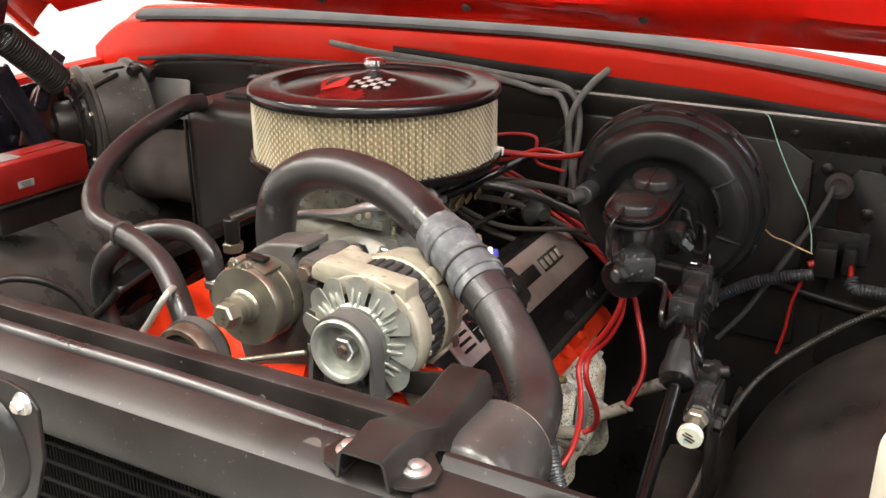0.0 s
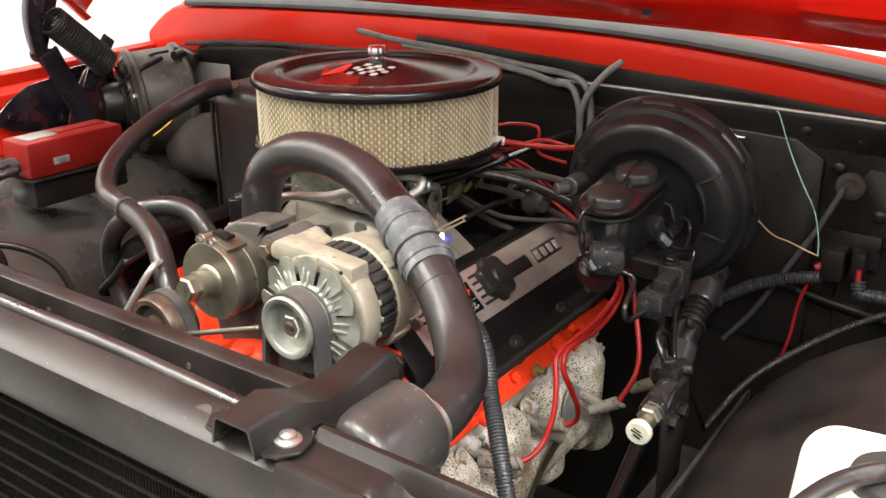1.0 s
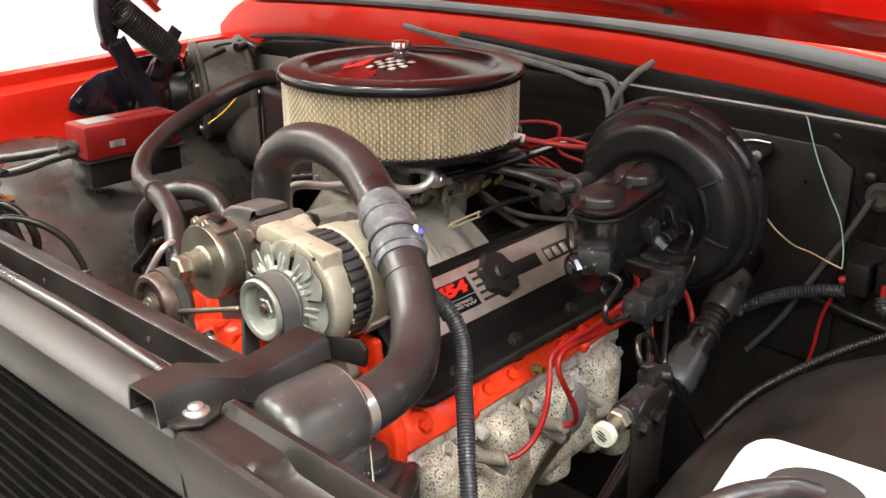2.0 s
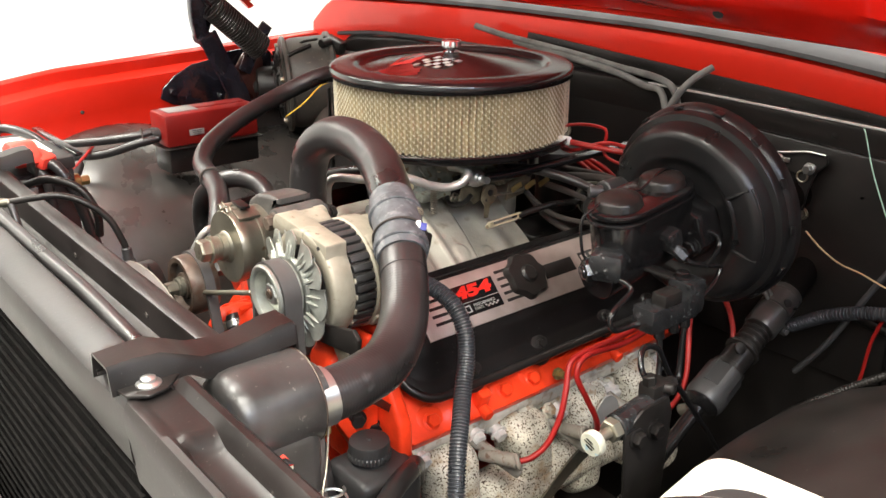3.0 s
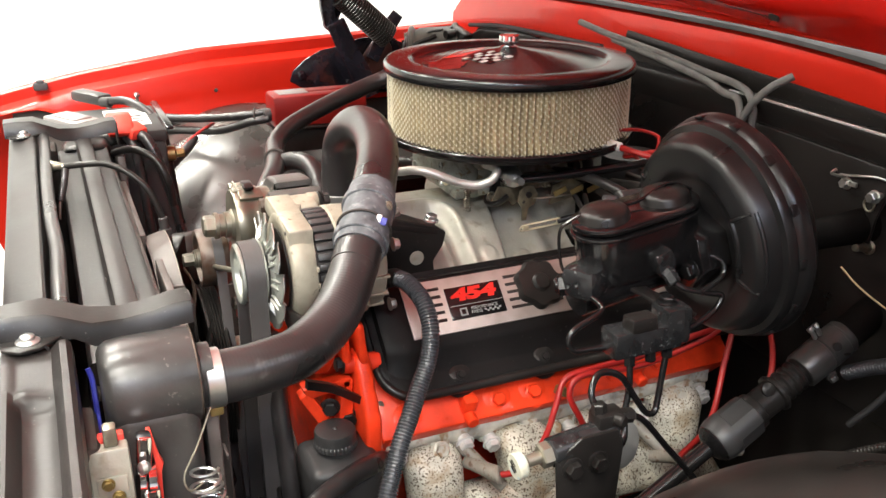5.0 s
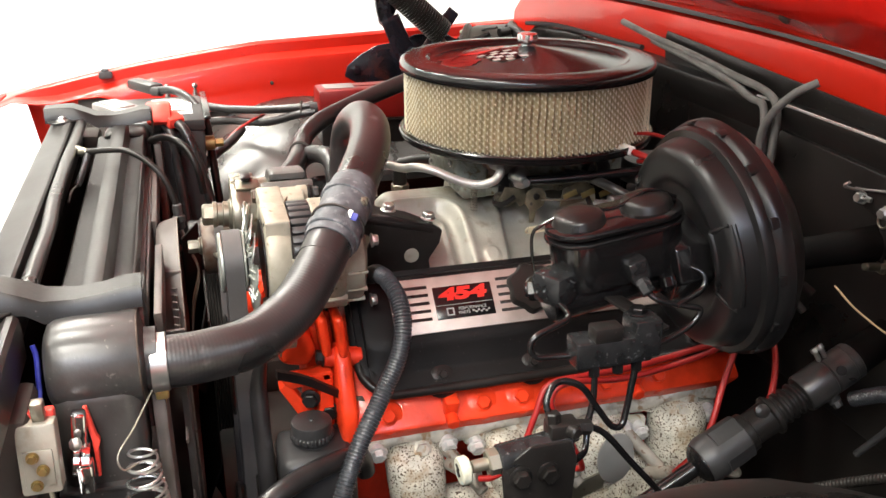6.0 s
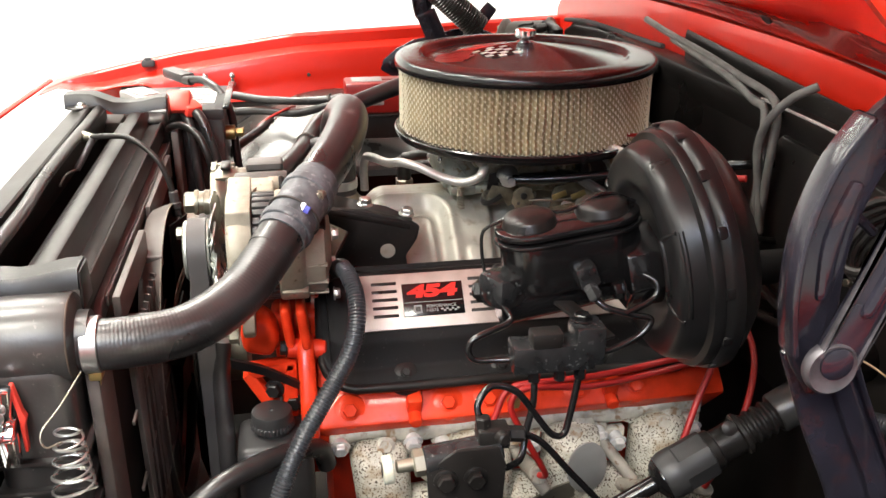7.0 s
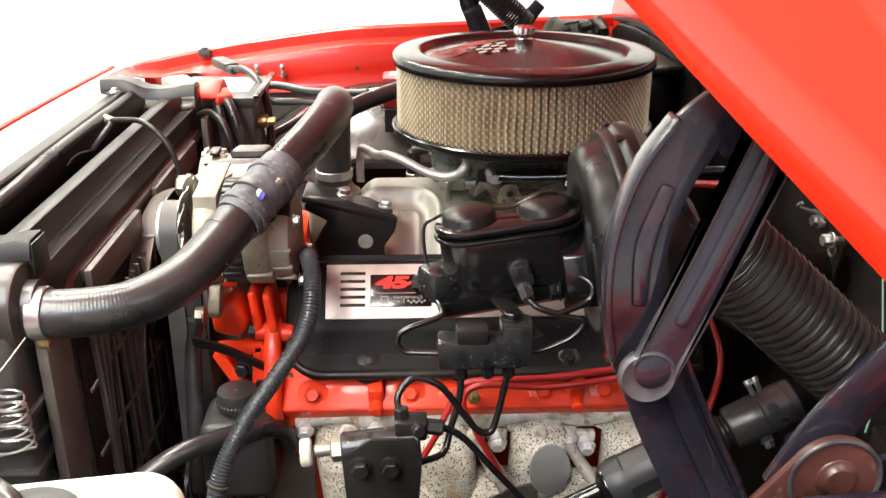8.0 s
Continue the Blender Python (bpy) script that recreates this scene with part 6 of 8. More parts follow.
# ---- brake booster and master cylinder ----
boost = thing("brake_booster", (0.412, 0.06, 0.94), "large round black vacuum brake booster", "brake booster")
BC = (0.41, 0.013, 1.066)
part("front_shell", lathe(BC, (0, 1, 0), [(0.952 * r_, h_) for r_, h_ in [(0, 0.014), (0.058, 0.014), (0.066, 0.013), (0.072, 0.01), (0.0765, 0.0065), (0.08, 0.0045), (0.084, 0.004), (0.103, 0.0045), (0.1085, 0.006), (0.1125, 0.0095), (0.1155, 0.016), (0.119, 0.028), (0.126, 0.03), (0.1285, 0.034), (0.1285, 0.04), (0.124, 0.0415), (0, 0.0415)]], 72), BOOSTER, boost)
part("rear_shell", lathe(BC, (0, 1, 0), [(0.952 * r_, h_) for r_, h_ in [(0, 0.04), (0.127, 0.04), (0.132, 0.044), (0.1335, 0.05), (0.1335, 0.057), (0.128, 0.06), (0.122, 0.07), (0.105, 0.085), (0.08, 0.096), (0.05, 0.104), (0.045, 0.112), (0.02, 0.114), (0, 0.114)]], 72), BOOSTER, boost)
part("mounting_bracket", lathe((BC[0], 0.1, BC[2] - 0.025), (0, 1, 0.02), [(0, 0), (0.018, 0), (0.018, 0.1), (0.022, 0.186), (0, 0.186)], 32), CORE_BLACK, boost)
for k in range(14):
    a = 2 * math.pi * k / 14 + 0.2
    part("crimp_tab", box((BC[0] + 0.1245 * math.sin(a), 0.059, BC[2] + 0.125 * math.cos(a)), (0.012, 0.014, 0.0036), turned(0, math.degrees(a), 0), bevel=0.0018), BOOSTER, boost)
for r_, w_ in ((0.077, 0.0035), (0.107, 0.003)):
    arc = [(BC[0] + r_ * math.sin(radians(q)), 0.0175 + (0.0085 if r_ > 0.1 else 0.0), BC[2] + r_ * math.cos(radians(q))) for q in range(58, 108, 5)]
    part("pressed_rib", tube(arc, w_, 8), BOOSTER, boost)
for q in (58, 106):
    part("pressed_edge", tube([(BC[0] + r_ * math.sin(radians(q)), y_, BC[2] + r_ * math.cos(radians(q))) for r_, y_ in ((0.077, 0.0175), (0.092, 0.0178), (0.106, 0.0225))], 0.0025, 8), BOOSTER, boost)
part("pressed_edge", tube([(BC[0] + r_ * math.sin(radians(-62)), y_, BC[2] + r_ * math.cos(radians(-62))) for r_, y_ in ((0.095, 0.018), (0.104, 0.0205), (0.11, 0.03))], 0.003, 8), BOOSTER, boost)
part("check_valve", merge(rod((0.32, 0.035, 1.085), (0.32, -0.02, 1.085), 0.013), rod((0.32, -0.02, 1.085), (0.31, -0.035, 1.085), 0.008)), PLASTIC, boost)

mc = thing("master_cylinder", (0.412, -0.06, 1.0), "black two-chamber brake master cylinder with a clipped lid", "master cylinder")


def stadium(y0, y1, r, n=12):
    pts = []
    for i in range(n + 1):
        a = math.pi * i / n
        pts.append((r * math.cos(a), y1 + r * math.sin(a)))
    for i in range(n + 1):
        a = math.pi + math.pi * i / n
        pts.append((r * math.cos(a), y0 + r * math.sin(a)))
    return pts


def stadium_slab(y0, y1, r, z0, z1, bevel=0.003):
    return slab(stadium(y0, y1, r), z1 - z0, Matrix.Translation((0.412, 0, (z0 + z1) / 2)), bevel=bevel)


part("reservoir", stadium_slab(-0.096, -0.024, 0.034, 1.045, 1.096), BLACK_GLOSS, mc)
part("lid_rim", stadium_slab(-0.097, -0.023, 0.0375, 1.095, 1.1), BLACK_GLOSS, mc)
part("lid", stadium_slab(-0.097, -0.023, 0.036, 1.102, 1.11, 0.004), BLACK_GLOSS, mc)
for cy in (-0.098, -0.024):
    part("lid_dome", lathe((0.412, cy, 1.108), (0, 0, 1), [(0, -0.002), (0.0285, -0.002), (0.0278, 0.001), (0.0265, 0.003), (0.0256, 0.0085), (0.0234, 0.0115), (0.0195, 0.013), (0.017, 0.0145), (0.008, 0.0158), (0, 0.016)], 56), BLACK, mc)
part("bail_wire", tube([(0.408, -0.142, 1.055), (0.4, -0.146, 1.065), (0.398, -0.144, 1.1), (0.402, -0.133, 1.112), (0.41, -0.1, 1.122), (0.412, -0.06, 1.116), (0.412, -0.02, 1.126), (0.412, 0.01, 1.112)], 0.0018, 8), BLACK_GLOSS, mc)
part("bore", rod((0.412, -0.14, 1.035), (0.412, 0.035, 1.04), 0.026), BLACK_GLOSS, mc)
part("mount_flange", slab([(0.36, 1.04), (0.37, 1.075), (0.412, 1.09), (0.455, 1.075), (0.465, 1.04), (0.44, 1.01), (0.385, 1.01)], 0.045, at_y(0.006), bevel=0.003), BLACK_GLOSS, mc)
for nx in (0.37, 0.455):
    part("mount_nut", hexbolt((nx, -0.022, 1.042), (0, -1, 0), 0.009, 0.009), BLACK_GLOSS, mc)
part("side_fitting", merge(box((0.448, -0.051, 1.066), (0.024, 0.022, 0.026), turned(20, 0, 0), bevel=0.005), rod((0.455, -0.05, 1.058), (0.468, -0.045, 1.046), 0.0075, n=6)), FITTING, mc)
part("front_block", box((0.426, -0.1265, 1.048), (0.04, 0.04, 0.034), turned(0, 0, 28), bevel=0.009), FITTING, mc)
part("front_plug", merge(rod((0.417, -0.14, 1.042), (0.411, -0.15, 1.04), 0.012, n=6), rod((0.412, -0.148, 1.04), (0.4095, -0.153, 1.039), 0.0085)), BLACK_GLOSS, mc)



def tilt(owner, names, centre, degrees, lift=0.0):
    """Leans the named parts of a thing about the x axis through a point."""
    m = Matrix.Translation(Vector(centre) + Vector((0, 0, lift))) @ turned(degrees, 0, 0) @ Matrix.Translation(-Vector(centre))
    for ob in owner.children:
        if ob.name.split(".")[0] in names:
            w = m @ Matrix.Translation(ORIGIN[ob.name])
            ob.rotation_euler = w.to_euler()
            ob.location = w.to_translation() - ORIGIN[owner.name]


tilt(boost, ("front_shell", "rear_shell", "crimp_tab", "pressed_rib", "pressed_edge"), BC, 8.5)
tilt(mc, ("reservoir", "lid_rim", "lid", "lid_dome", "bail_wire", "bore", "mount_flange", "mount_nut"), (0.412, -0.06, 1.1), 8.0, 0.003)
cv = thing("combination_valve", (0.48, -0.09, 0.985), "black brake combination valve block with pipe fittings", "brake valve")
part("block", box((0.482, -0.092, 1.002), (0.03, 0.08, 0.028), bevel=0.003), FITTING, cv)
part("rear_block", box((0.482, -0.058, 1.012), (0.032, 0.03, 0.04), bevel=0.004), FITTING, cv)
part("strap", box((0.455, -0.06, 1.028), (0.09, 0.018, 0.004), turned(0, 12, 25), bevel=0.001), BLACK_DUSTY, cv)
part("strap_bolt", hexbolt((0.478, -0.062, 1.032), (0, 0, 1), 0.008, 0.006), BLACK_GLOSS, cv)
part("switch", box((0.488, -0.1, 1.022), (0.02, 0.03, 0.016), bevel=0.003), BLACK_DUSTY, cv)
for fy in (-0.11, -0.085, -0.065):
    part("bottom_fitting", rod((0.488, fy, 0.99), (0.49, fy, 0.976), 0.006, n=6), BLACK_GLOSS, cv)

lines = thing("brake_lines", (0.48, -0.1, 0.95), "thin black bent brake lines", "brake line")
part("front_line", tube([(0.44, -0.135, 1.04), (0.455, -0.128, 1.034), (0.462, -0.13, 1.027), (0.468, -0.162, 1.017), (0.47, -0.17, 1.006), (0.472, -0.164, 0.996), (0.474, -0.147, 0.995), (0.478, -0.128, 0.996)], 0.0032, 10), BLACK_GLOSS, lines)
part("side_line", tube([(0.468, -0.045, 1.046), (0.474, -0.035, 1.04), (0.478, -0.01, 1.033), (0.48, 0.006, 1.028), (0.482, -0.004, 1.014), (0.484, -0.03, 1.002), (0.484, -0.045, 1.0)], 0.0032, 10), BLACK_GLOSS, lines)
part("rear_line", tube([(0.478, -0.02, 1.035), (0.472, 0.01, 1.046), (0.466, 0.014, 1.06), (0.455, 0.0, 1.066), (0.44, -0.012, 1.06)], 0.0032, 10), BLACK_GLOSS, lines)
part("loop_line", tube([(0.524, -0.166, 0.955), (0.515, -0.17, 0.972), (0.505, -0.155, 0.985), (0.505, -0.131, 0.977), (0.503, -0.11, 0.947), (0.502, -0.094, 0.925), (0.5, -0.082, 0.922), (0.496, -0.076, 0.935), (0.492, -0.07, 0.96), (0.49, -0.066, 0.98)], 0.0034, 10), BLACK_GLOSS, lines)
part("drop_line", tube([(0.49, -0.11, 0.98), (0.495, -0.112, 0.955), (0.502, -0.12, 0.93), (0.515, -0.128, 0.91), (0.53, -0.15, 0.91)], 0.0034, 10), BLACK_GLOSS, lines)
part("long_line", tube([(0.53, -0.15, 0.948), (0.525, -0.135, 0.946), (0.52, -0.11, 0.93), (0.52, -0.08, 0.893), (0.52, -0.045, 0.85), (0.52, 0.0, 0.79)], 0.0034, 10), BLACK_GLOSS, lines)

pv = thing("proportioning_valve", (0.53, -0.19, 0.87), "dark adjustable brake proportioning valve with a pale knob", "brake valve")
part("knob", lathe((0.53, -0.247, 0.924), (0.05, -1, -0.05), [(0, 0.003), (0.0115, 0.003), (0.0132, 0.005), (0.0132, 0.0115), (0.012, 0.013), (0, 0.013)], 28), KNOB, pv, "yellowed white plastic knob")
for dz in (-0.0035, 0.0, 0.0035):
    part("knob_bar", box((0.53, -0.2606, 0.924 + dz), (0.014 - abs(dz) * 1.6, 0.0008, 0.0012), turned(0, 20, 0), bevel=0), BLACK_DUSTY, pv)
part("spindle", rod((0.53, -0.248, 0.925), (0.529, -0.228, 0.926), 0.006), DULL_STEEL, pv)
part("hex_collar", rod((0.529, -0.232, 0.926), (0.529, -0.212, 0.928), 0.0125, n=6), DULL_STEEL, pv)
part("barrel", rod((0.529, -0.222, 0.927), (0.527, -0.15, 0.934), 0.0145), FITTING, pv)
part("outlet_block", merge(box((0.526, -0.158, 0.947), (0.022, 0.03, 0.02), bevel=0.003), rod((0.526, -0.166, 0.95), (0.524, -0.167, 0.966), 0.0075, n=6), rod((0.526, -0.145, 0.947), (0.527, -0.128, 0.945), 0.0075, n=6), rod((0.53, -0.155, 0.95), (0.545, -0.15, 0.952), 0.006)), BLACK_DUSTY, pv)
part("plate", slab([(-0.222, 0.925), (-0.195, 0.944), (-0.155, 0.944), (-0.148, 0.925), (-0.155, 0.82), (-0.215, 0.82)], 0.004, at_x(0.541), bevel=0.0015), BLACK, pv)
for py_ in (-0.2045, -0.177):
    part("plate_bolt", hexbolt((0.543, py_, 0.915), (1, 0, 0), 0.0085, 0.008), BLACK_DUSTY, pv)

# ---- steering shaft ----
steer = thing("steering_shaft", (0.45, 0.1, 0.8), "black steering shaft with a rubber coupling and a clamped joint", "steering shaft")
S0, S1 = Vector((0.4367, 0.2606, 0.9259)), Vector((0.4451, 0.0834, 0.8335))
SD = (S1 - S0).normalized()


def on_shaft(d):
    return S0 + SD * d


part("column", rod(on_shaft(-0.06), on_shaft(0.04), 0.0205), CORE_BLACK, steer)
sleeve = part("clamp", lathe(on_shaft(0.022), SD, [(0, 0), (0.0205, 0), (0.0222, 0.0015), (0.0225, 0.008), (0.0215, 0.009), (0.0215, 0.0105), (0.0228, 0.0115), (0.0228, 0.036), (0.0215, 0.0368), (0.0215, 0.038), (0.0226, 0.039), (0.0226, 0.072), (0.021, 0.075), (0, 0.075)], 40), SLEEVE, steer, "satin grey-black clamped sleeve")
SN = Vector((0.6, 0.37, -0.71)).normalized()
SL = SD.cross(SN).normalized()
part("clamp_lug", merge(box(on_shaft(0.068) + SN * 0.023, (0.012, 0.012, 0.012), bevel=0.003), hexbolt(on_shaft(0.068) + SN * 0.027, SN, 0.0055, 0.006)), SLEEVE, sleeve)
part("slot_screw", lathe(on_shaft(0.05) + SL * 0.0222, SL, [(0, 0), (0.006, 0), (0.0055, 0.0015), (0, 0.002)], 20), BLACK, sleeve)
part("slot_screw", box(on_shaft(0.044) + (SN * 0.6 + SL * 0.8) * 0.0226, (0.008, 0.008, 0.002), bevel=0.001), BLACK, sleeve)
for dd in (0.052, 0.06):
    part("tie_end", merge(rod(on_shaft(dd) - SN * 0.02 + SL * 0.01, on_shaft(dd) - SN * 0.034 + SL * 0.016, 0.0028), lathe(on_shaft(dd) - SN * 0.031 + SL * 0.0145, -SN, [(0, 0), (0.0042, 0), (0.0042, 0.005), (0, 0.006)], 12)), STEEL, steer)
part("bellows", tube([on_shaft(0.092), on_shaft(0.115), on_shaft(0.14)], 0.0165, 24, 6, ripple=0.0028, pitch=0.0095), BLACK, steer)
part("coupling", lathe(on_shaft(0.135), SD, [(0, 0), (0.0215, 0), (0.0235, 0.002), (0.0235, 0.006), (0.0195, 0.0075), (0.019, 0.034), (0.0225, 0.036), (0.023, 0.044), (0, 0.044)], 32), BLACK, steer)
part("coupling_bolt", lathe(on_shaft(0.15) - SN * 0.012 + SL * 0.016, SL, [(0, 0), (0.0085, 0), (0.008, 0.004), (0.004, 0.0055), (0, 0.0055)], 18), BLACK_DUSTY, steer)
part("boot", lathe(on_shaft(0.178), SD, [(0, 0), (0.0225, 0), (0.0255, 0.002), (0.026, 0.012), (0.0262, 0.036), (0.0268, 0.038), (0.0268, 0.05), (0.0245, 0.058), (0.018, 0.063), (0.012, 0.065), (0, 0.065)], 32, wave=lambda a, h: 1 - (0.075 if math.cos(4 * a + 0.6) > 0.35 and h < 0.037 else 0)), PLASTIC, steer, sharp=24)
part("boot_seal", lathe(on_shaft(0.232), SD, [(0, 0), (0.0235, 0), (0.0235, 0.006), (0.019, 0.011), (0.0115, 0.015), (0, 0.016)], 28), BLACK_GLOSS, steer)
part("lower_rod", rod(on_shaft(0.24), on_shaft(0.52), 0.0095), BLACK_GLOSS, steer)

# ---- radiator hold-down straps ----


def strap_bracket(x0, label):
    br = thing("radiator_strap", (x0, -0.59, 1.08), label, "bracket", group="radiator straps")
    prof = [(-0.6745, 1.1045), (-0.655, 1.1055), (-0.634, 1.105), (-0.615, 1.097), (-0.6, 1.0905), (-0.575, 1.0885), (-0.552, 1.091), (-0.534, 1.095), (-0.519, 1.0955)]
    rows = []
    for k, (y, z) in enumerate(prof):
        w = 0.0175 + (0.003 if 2 <= k <= 4 else 0)
        low = 1.0825 if y < -0.61 else z - 0.018
        rows.append([(x0 - w - 0.003, y, low), (x0 - w, y, z - 0.003), (x0 - w + 0.003, y, z), (x0 + w - 0.003, y, z), (x0 + w, y, z - 0.003), (x0 + w + 0.004, y, low)])
    part("channel", sheet(rows, 0.0022), BLACK, br)
    part("end_tab", slab([(x0 - 0.017, 1.0925), (x0 + 0.017, 1.0925), (x0 + 0.02, 1.056), (x0 - 0.02, 1.056)], 0.003, at_y(-0.518), bevel=0.001), BLACK, br)
    for sx in (-1, 1):
        ear = slab([(x0 + sx * 0.016, -0.672), (x0 + sx * 0.034, -0.668), (x0 + sx * 0.043, -0.655), (x0 + sx * 0.04, -0.64), (x0 + sx * 0.026, -0.625), (x0 + sx * 0.016, -0.62)][::sx], 0.003, Matrix.Translation((0, 0, 1.0855)), bevel=0.001)
        part("foot", ear, BLACK, br)
        part("strap_bolt", lathe((x0 + sx * 0.026, -0.6485, 1.0868), (0, 0, 1), [(0, 0), (0.0098, 0), (0.0095, 0.0015), (0.0062, 0.003), (0.0058, 0.0055), (0.003, 0.007), (0, 0.007)], 20), STEEL, br)
    return br


strap_bracket(0.408, "satin black radiator hold-down strap with two bright bolts")
strap_bracket(-0.315, "satin black radiator hold-down strap beside the battery")

# ---- hood hinges ----


def ribbon(pts, widths, depth, x):
    """A flat arm of changing width along a line in (y, z)."""
    path = spline([(p[0], p[1], 0) for p in pts], 6)
    n = len(path)
    left, right = [], []
    for i, p in enumerate(path):
        d = (path[min(i + 1, n - 1)] - path[max(i - 1, 0)]).normalized()
        f = i / (n - 1) * (len(widths) - 1)
        k = min(int(f), len(widths) - 2)
        w = widths[k] + (widths[k + 1] - widths[k]) * (f - k)
        nn = Vector((-d.y, d.x, 0)) * w / 2
        left.append((p + nn)[:2])
        right.append((p - nn)[:2])
    return slab(left + right[::-1], depth, at_x(x), bevel=min(0.003, depth * 0.4))


def hinge(side, label):
    x = side * 0.785
    hg = thing("hood_support", (x, 0.0, 1.0), label, "hood hinge", group="hood hinges")
    part("base_plate", slab([(-0.115, 1.03), (-0.108, 1.052), (-0.08, 1.075), (-0.04, 1.095), (0.0, 1.1), (0.05, 1.115), (0.105, 1.118), (0.15, 1.1), (0.155, 1.03), (0.12, 0.99), (0.05, 0.985), (-0.02, 1.0), (-0.09, 1.015)], 0.006, at_x(side * (0.862 if side > 0 else 0.822)), bevel=0.002), HINGE, hg)
    def beside(line, d, k0=0, k1=99):
        """The line moved sideways by d."""
        out = []
        for i, (py, pz) in enumerate(line):
            q, p = line[min(i + 1, len(line) - 1)], line[max(i - 1, 0)]
            t = Vector((q[0] - p[0], q[1] - p[1])).normalized()
            out.append((py - t.y * d, pz + t.x * d))
        return out[k0:k1]
    FRONT = [(-0.012, 1.135), (-0.027, 1.162), (-0.0315, 1.192), (-0.031, 1.23), (-0.021, 1.265), (-0.004, 1.292), (0.008, 1.308)]
    REAR = [(-0.021, 1.157), (-0.009, 1.186), (0.005, 1.22), (0.02, 1.26), (0.034, 1.3), (0.045, 1.345)]
    LOW = [(-0.021, 1.16), (0.003, 1.106), (0.033, 1.045), (0.05, 0.99)]
    a = part("front_arm", ribbon(FRONT, [0.03, 0.032, 0.033, 0.034, 0.034, 0.03, 0.02], 0.008, x), HINGE, hg)
    part("arm_flange", ribbon(beside(FRONT, 0.0148, 1, 6), [0.004, 0.005, 0.005, 0.005, 0.004], 0.02, x), HINGE, a)
    part("arm_bead", ribbon(beside(FRONT, -0.003, 2, 5), [0.009, 0.012, 0.009], 0.008, x + side * 0.0035), HINGE, a)
    part("arm_hook", slab([(0.0, 1.288), (0.007, 1.312), (0.012, 1.304), (0.022, 1.299), (0.034, 1.302), (0.03, 1.286), (0.012, 1.276)], 0.005, at_x(x), bevel=0.0015), HINGE, a)
    b = part("rear_arm", ribbon(REAR, [0.029, 0.028, 0.028, 0.029, 0.03, 0.032], 0.007, x + side * 0.014), HINGE, hg)
    for d in (0.0125, -0.0125):
        part("arm_rim", ribbon(beside(REAR, d, 0, 6), [0.0045, 0.004, 0.0045], 0.0055, x + side * 0.0165), HINGE_RIM, b, "rubbed raised edge")
    part("arm_bead", ribbon(REAR[1:5], [0.0085, 0.0095, 0.0085], 0.0075, x + side * 0.017), HINGE, b)
    c = part("lower_arm", ribbon(LOW, [0.04, 0.044, 0.048, 0.05], 0.007, x - side * 0.012), HINGE, hg)
    part("arm_bead", ribbon(beside(LOW, 0.008), [0.012, 0.014, 0.015, 0.015], 0.012, x - side * 0.008), HINGE, c)
    part("arm_rim", ribbon(beside(LOW, 0.0205), [0.005, 0.005, 0.005], 0.01, x - side * 0.009), HINGE, c)
    part("pivot_end", lathe((x + side * 0.0115, -0.0235, 1.1545), (side, 0, 0), [(0, 0), (0.0158, 0), (0.0166, 0.0025), (0.0164, 0.006), (0.015, 0.0078), (0.0128, 0.0066), (0, 0.006)], 36), HINGE_RIM, b, "rubbed rounded arm end")
    part("pivot", lathe((x + side * 0.0165, -0.0215, 1.158), (side, 0, 0), [(0, 0), (0.0105, 0), (0.01, 0.003), (0.006, 0.0045), (0, 0.0048)], 28), HINGE, hg)
    part("bracket_plate", slab([(0.02, 1.01), (0.043, 1.07)] + [(0.092 + 0.0285 * math.cos(radians(q)), 1.086 + 0.0285 * math.sin(radians(q))) for q in range(150, -40, -10)] + [(0.112, 1.03), (0.1, 1.0)], 0.006, at_x(x + side * 0.02), bevel=0.002), HINGE_BROWN, hg, "rounded bracket coloured with a red-brown reflection")
    part("bracket_rim", ring_arc((x + side * 0.023, 0.092, 1.086), (1, 0, 0), 0.0268, 0.0016), HINGE_RIM, hg)
    part("bracket_pivot", lathe((x + side * 0.023, 0.093, 1.087), (side, 0, 0), [(0, 0), (0.013, 0), (0.0125, 0.001), (0.01, 0.002), (0.0085, 0.0045), (0, 0.005)], 28), HINGE_BROWN, hg)
    for py, pz in ((-0.088, 1.042), (0.02, 1.02), (0.12, 1.05)):
        part("plate_bolt", hexbolt((side * (0.8585 if side > 0 else 0.8185), py, pz), (-side, 0, 0), 0.008, 0.006), HINGE, hg)
    # coil spring
    p0, p1 = Vector((x - side * 0.03, 0.022, 1.218)), Vector((x - side * 0.03, 0.128, 1.122))
    if side < 0:
        p0, p1 = p0 + Vector((-0.01, -0.03, 0.0)), p1 + Vector((-0.01, -0.03, 0.0))
    f = axis_frame(p1 - p0)
    L = (p1 - p0).length
    turns, seg = 22, 16
    pts = []
    for i in range(turns * seg + 1):
        a_ = 2 * math.pi * i / seg
        pts.append(Matrix.Translation(p0) @ f @ Vector((0.0265 * math.cos(a_), 0.0265 * math.sin(a_), L * i / (turns * seg))))
    part("coil_spring", tube(pts, 0.0028, 8, raw=True), BLACK, hg, "black coil spring")
    part("spring_hook", tube([p1, p1 + Vector((0, 0.02, -0.012)), p1 + Vector((0, 0.034, -0.05)), p1 + Vector((0, 0.02, -0.06))], 0.0026, 8), HINGE, hg)
    part("upper_hook", tube([p0, p0 + Vector((0, -0.02, 0.02)), p0 + Vector((0, -0.03, 0.05))], 0.0031, 8), HINGE, hg)
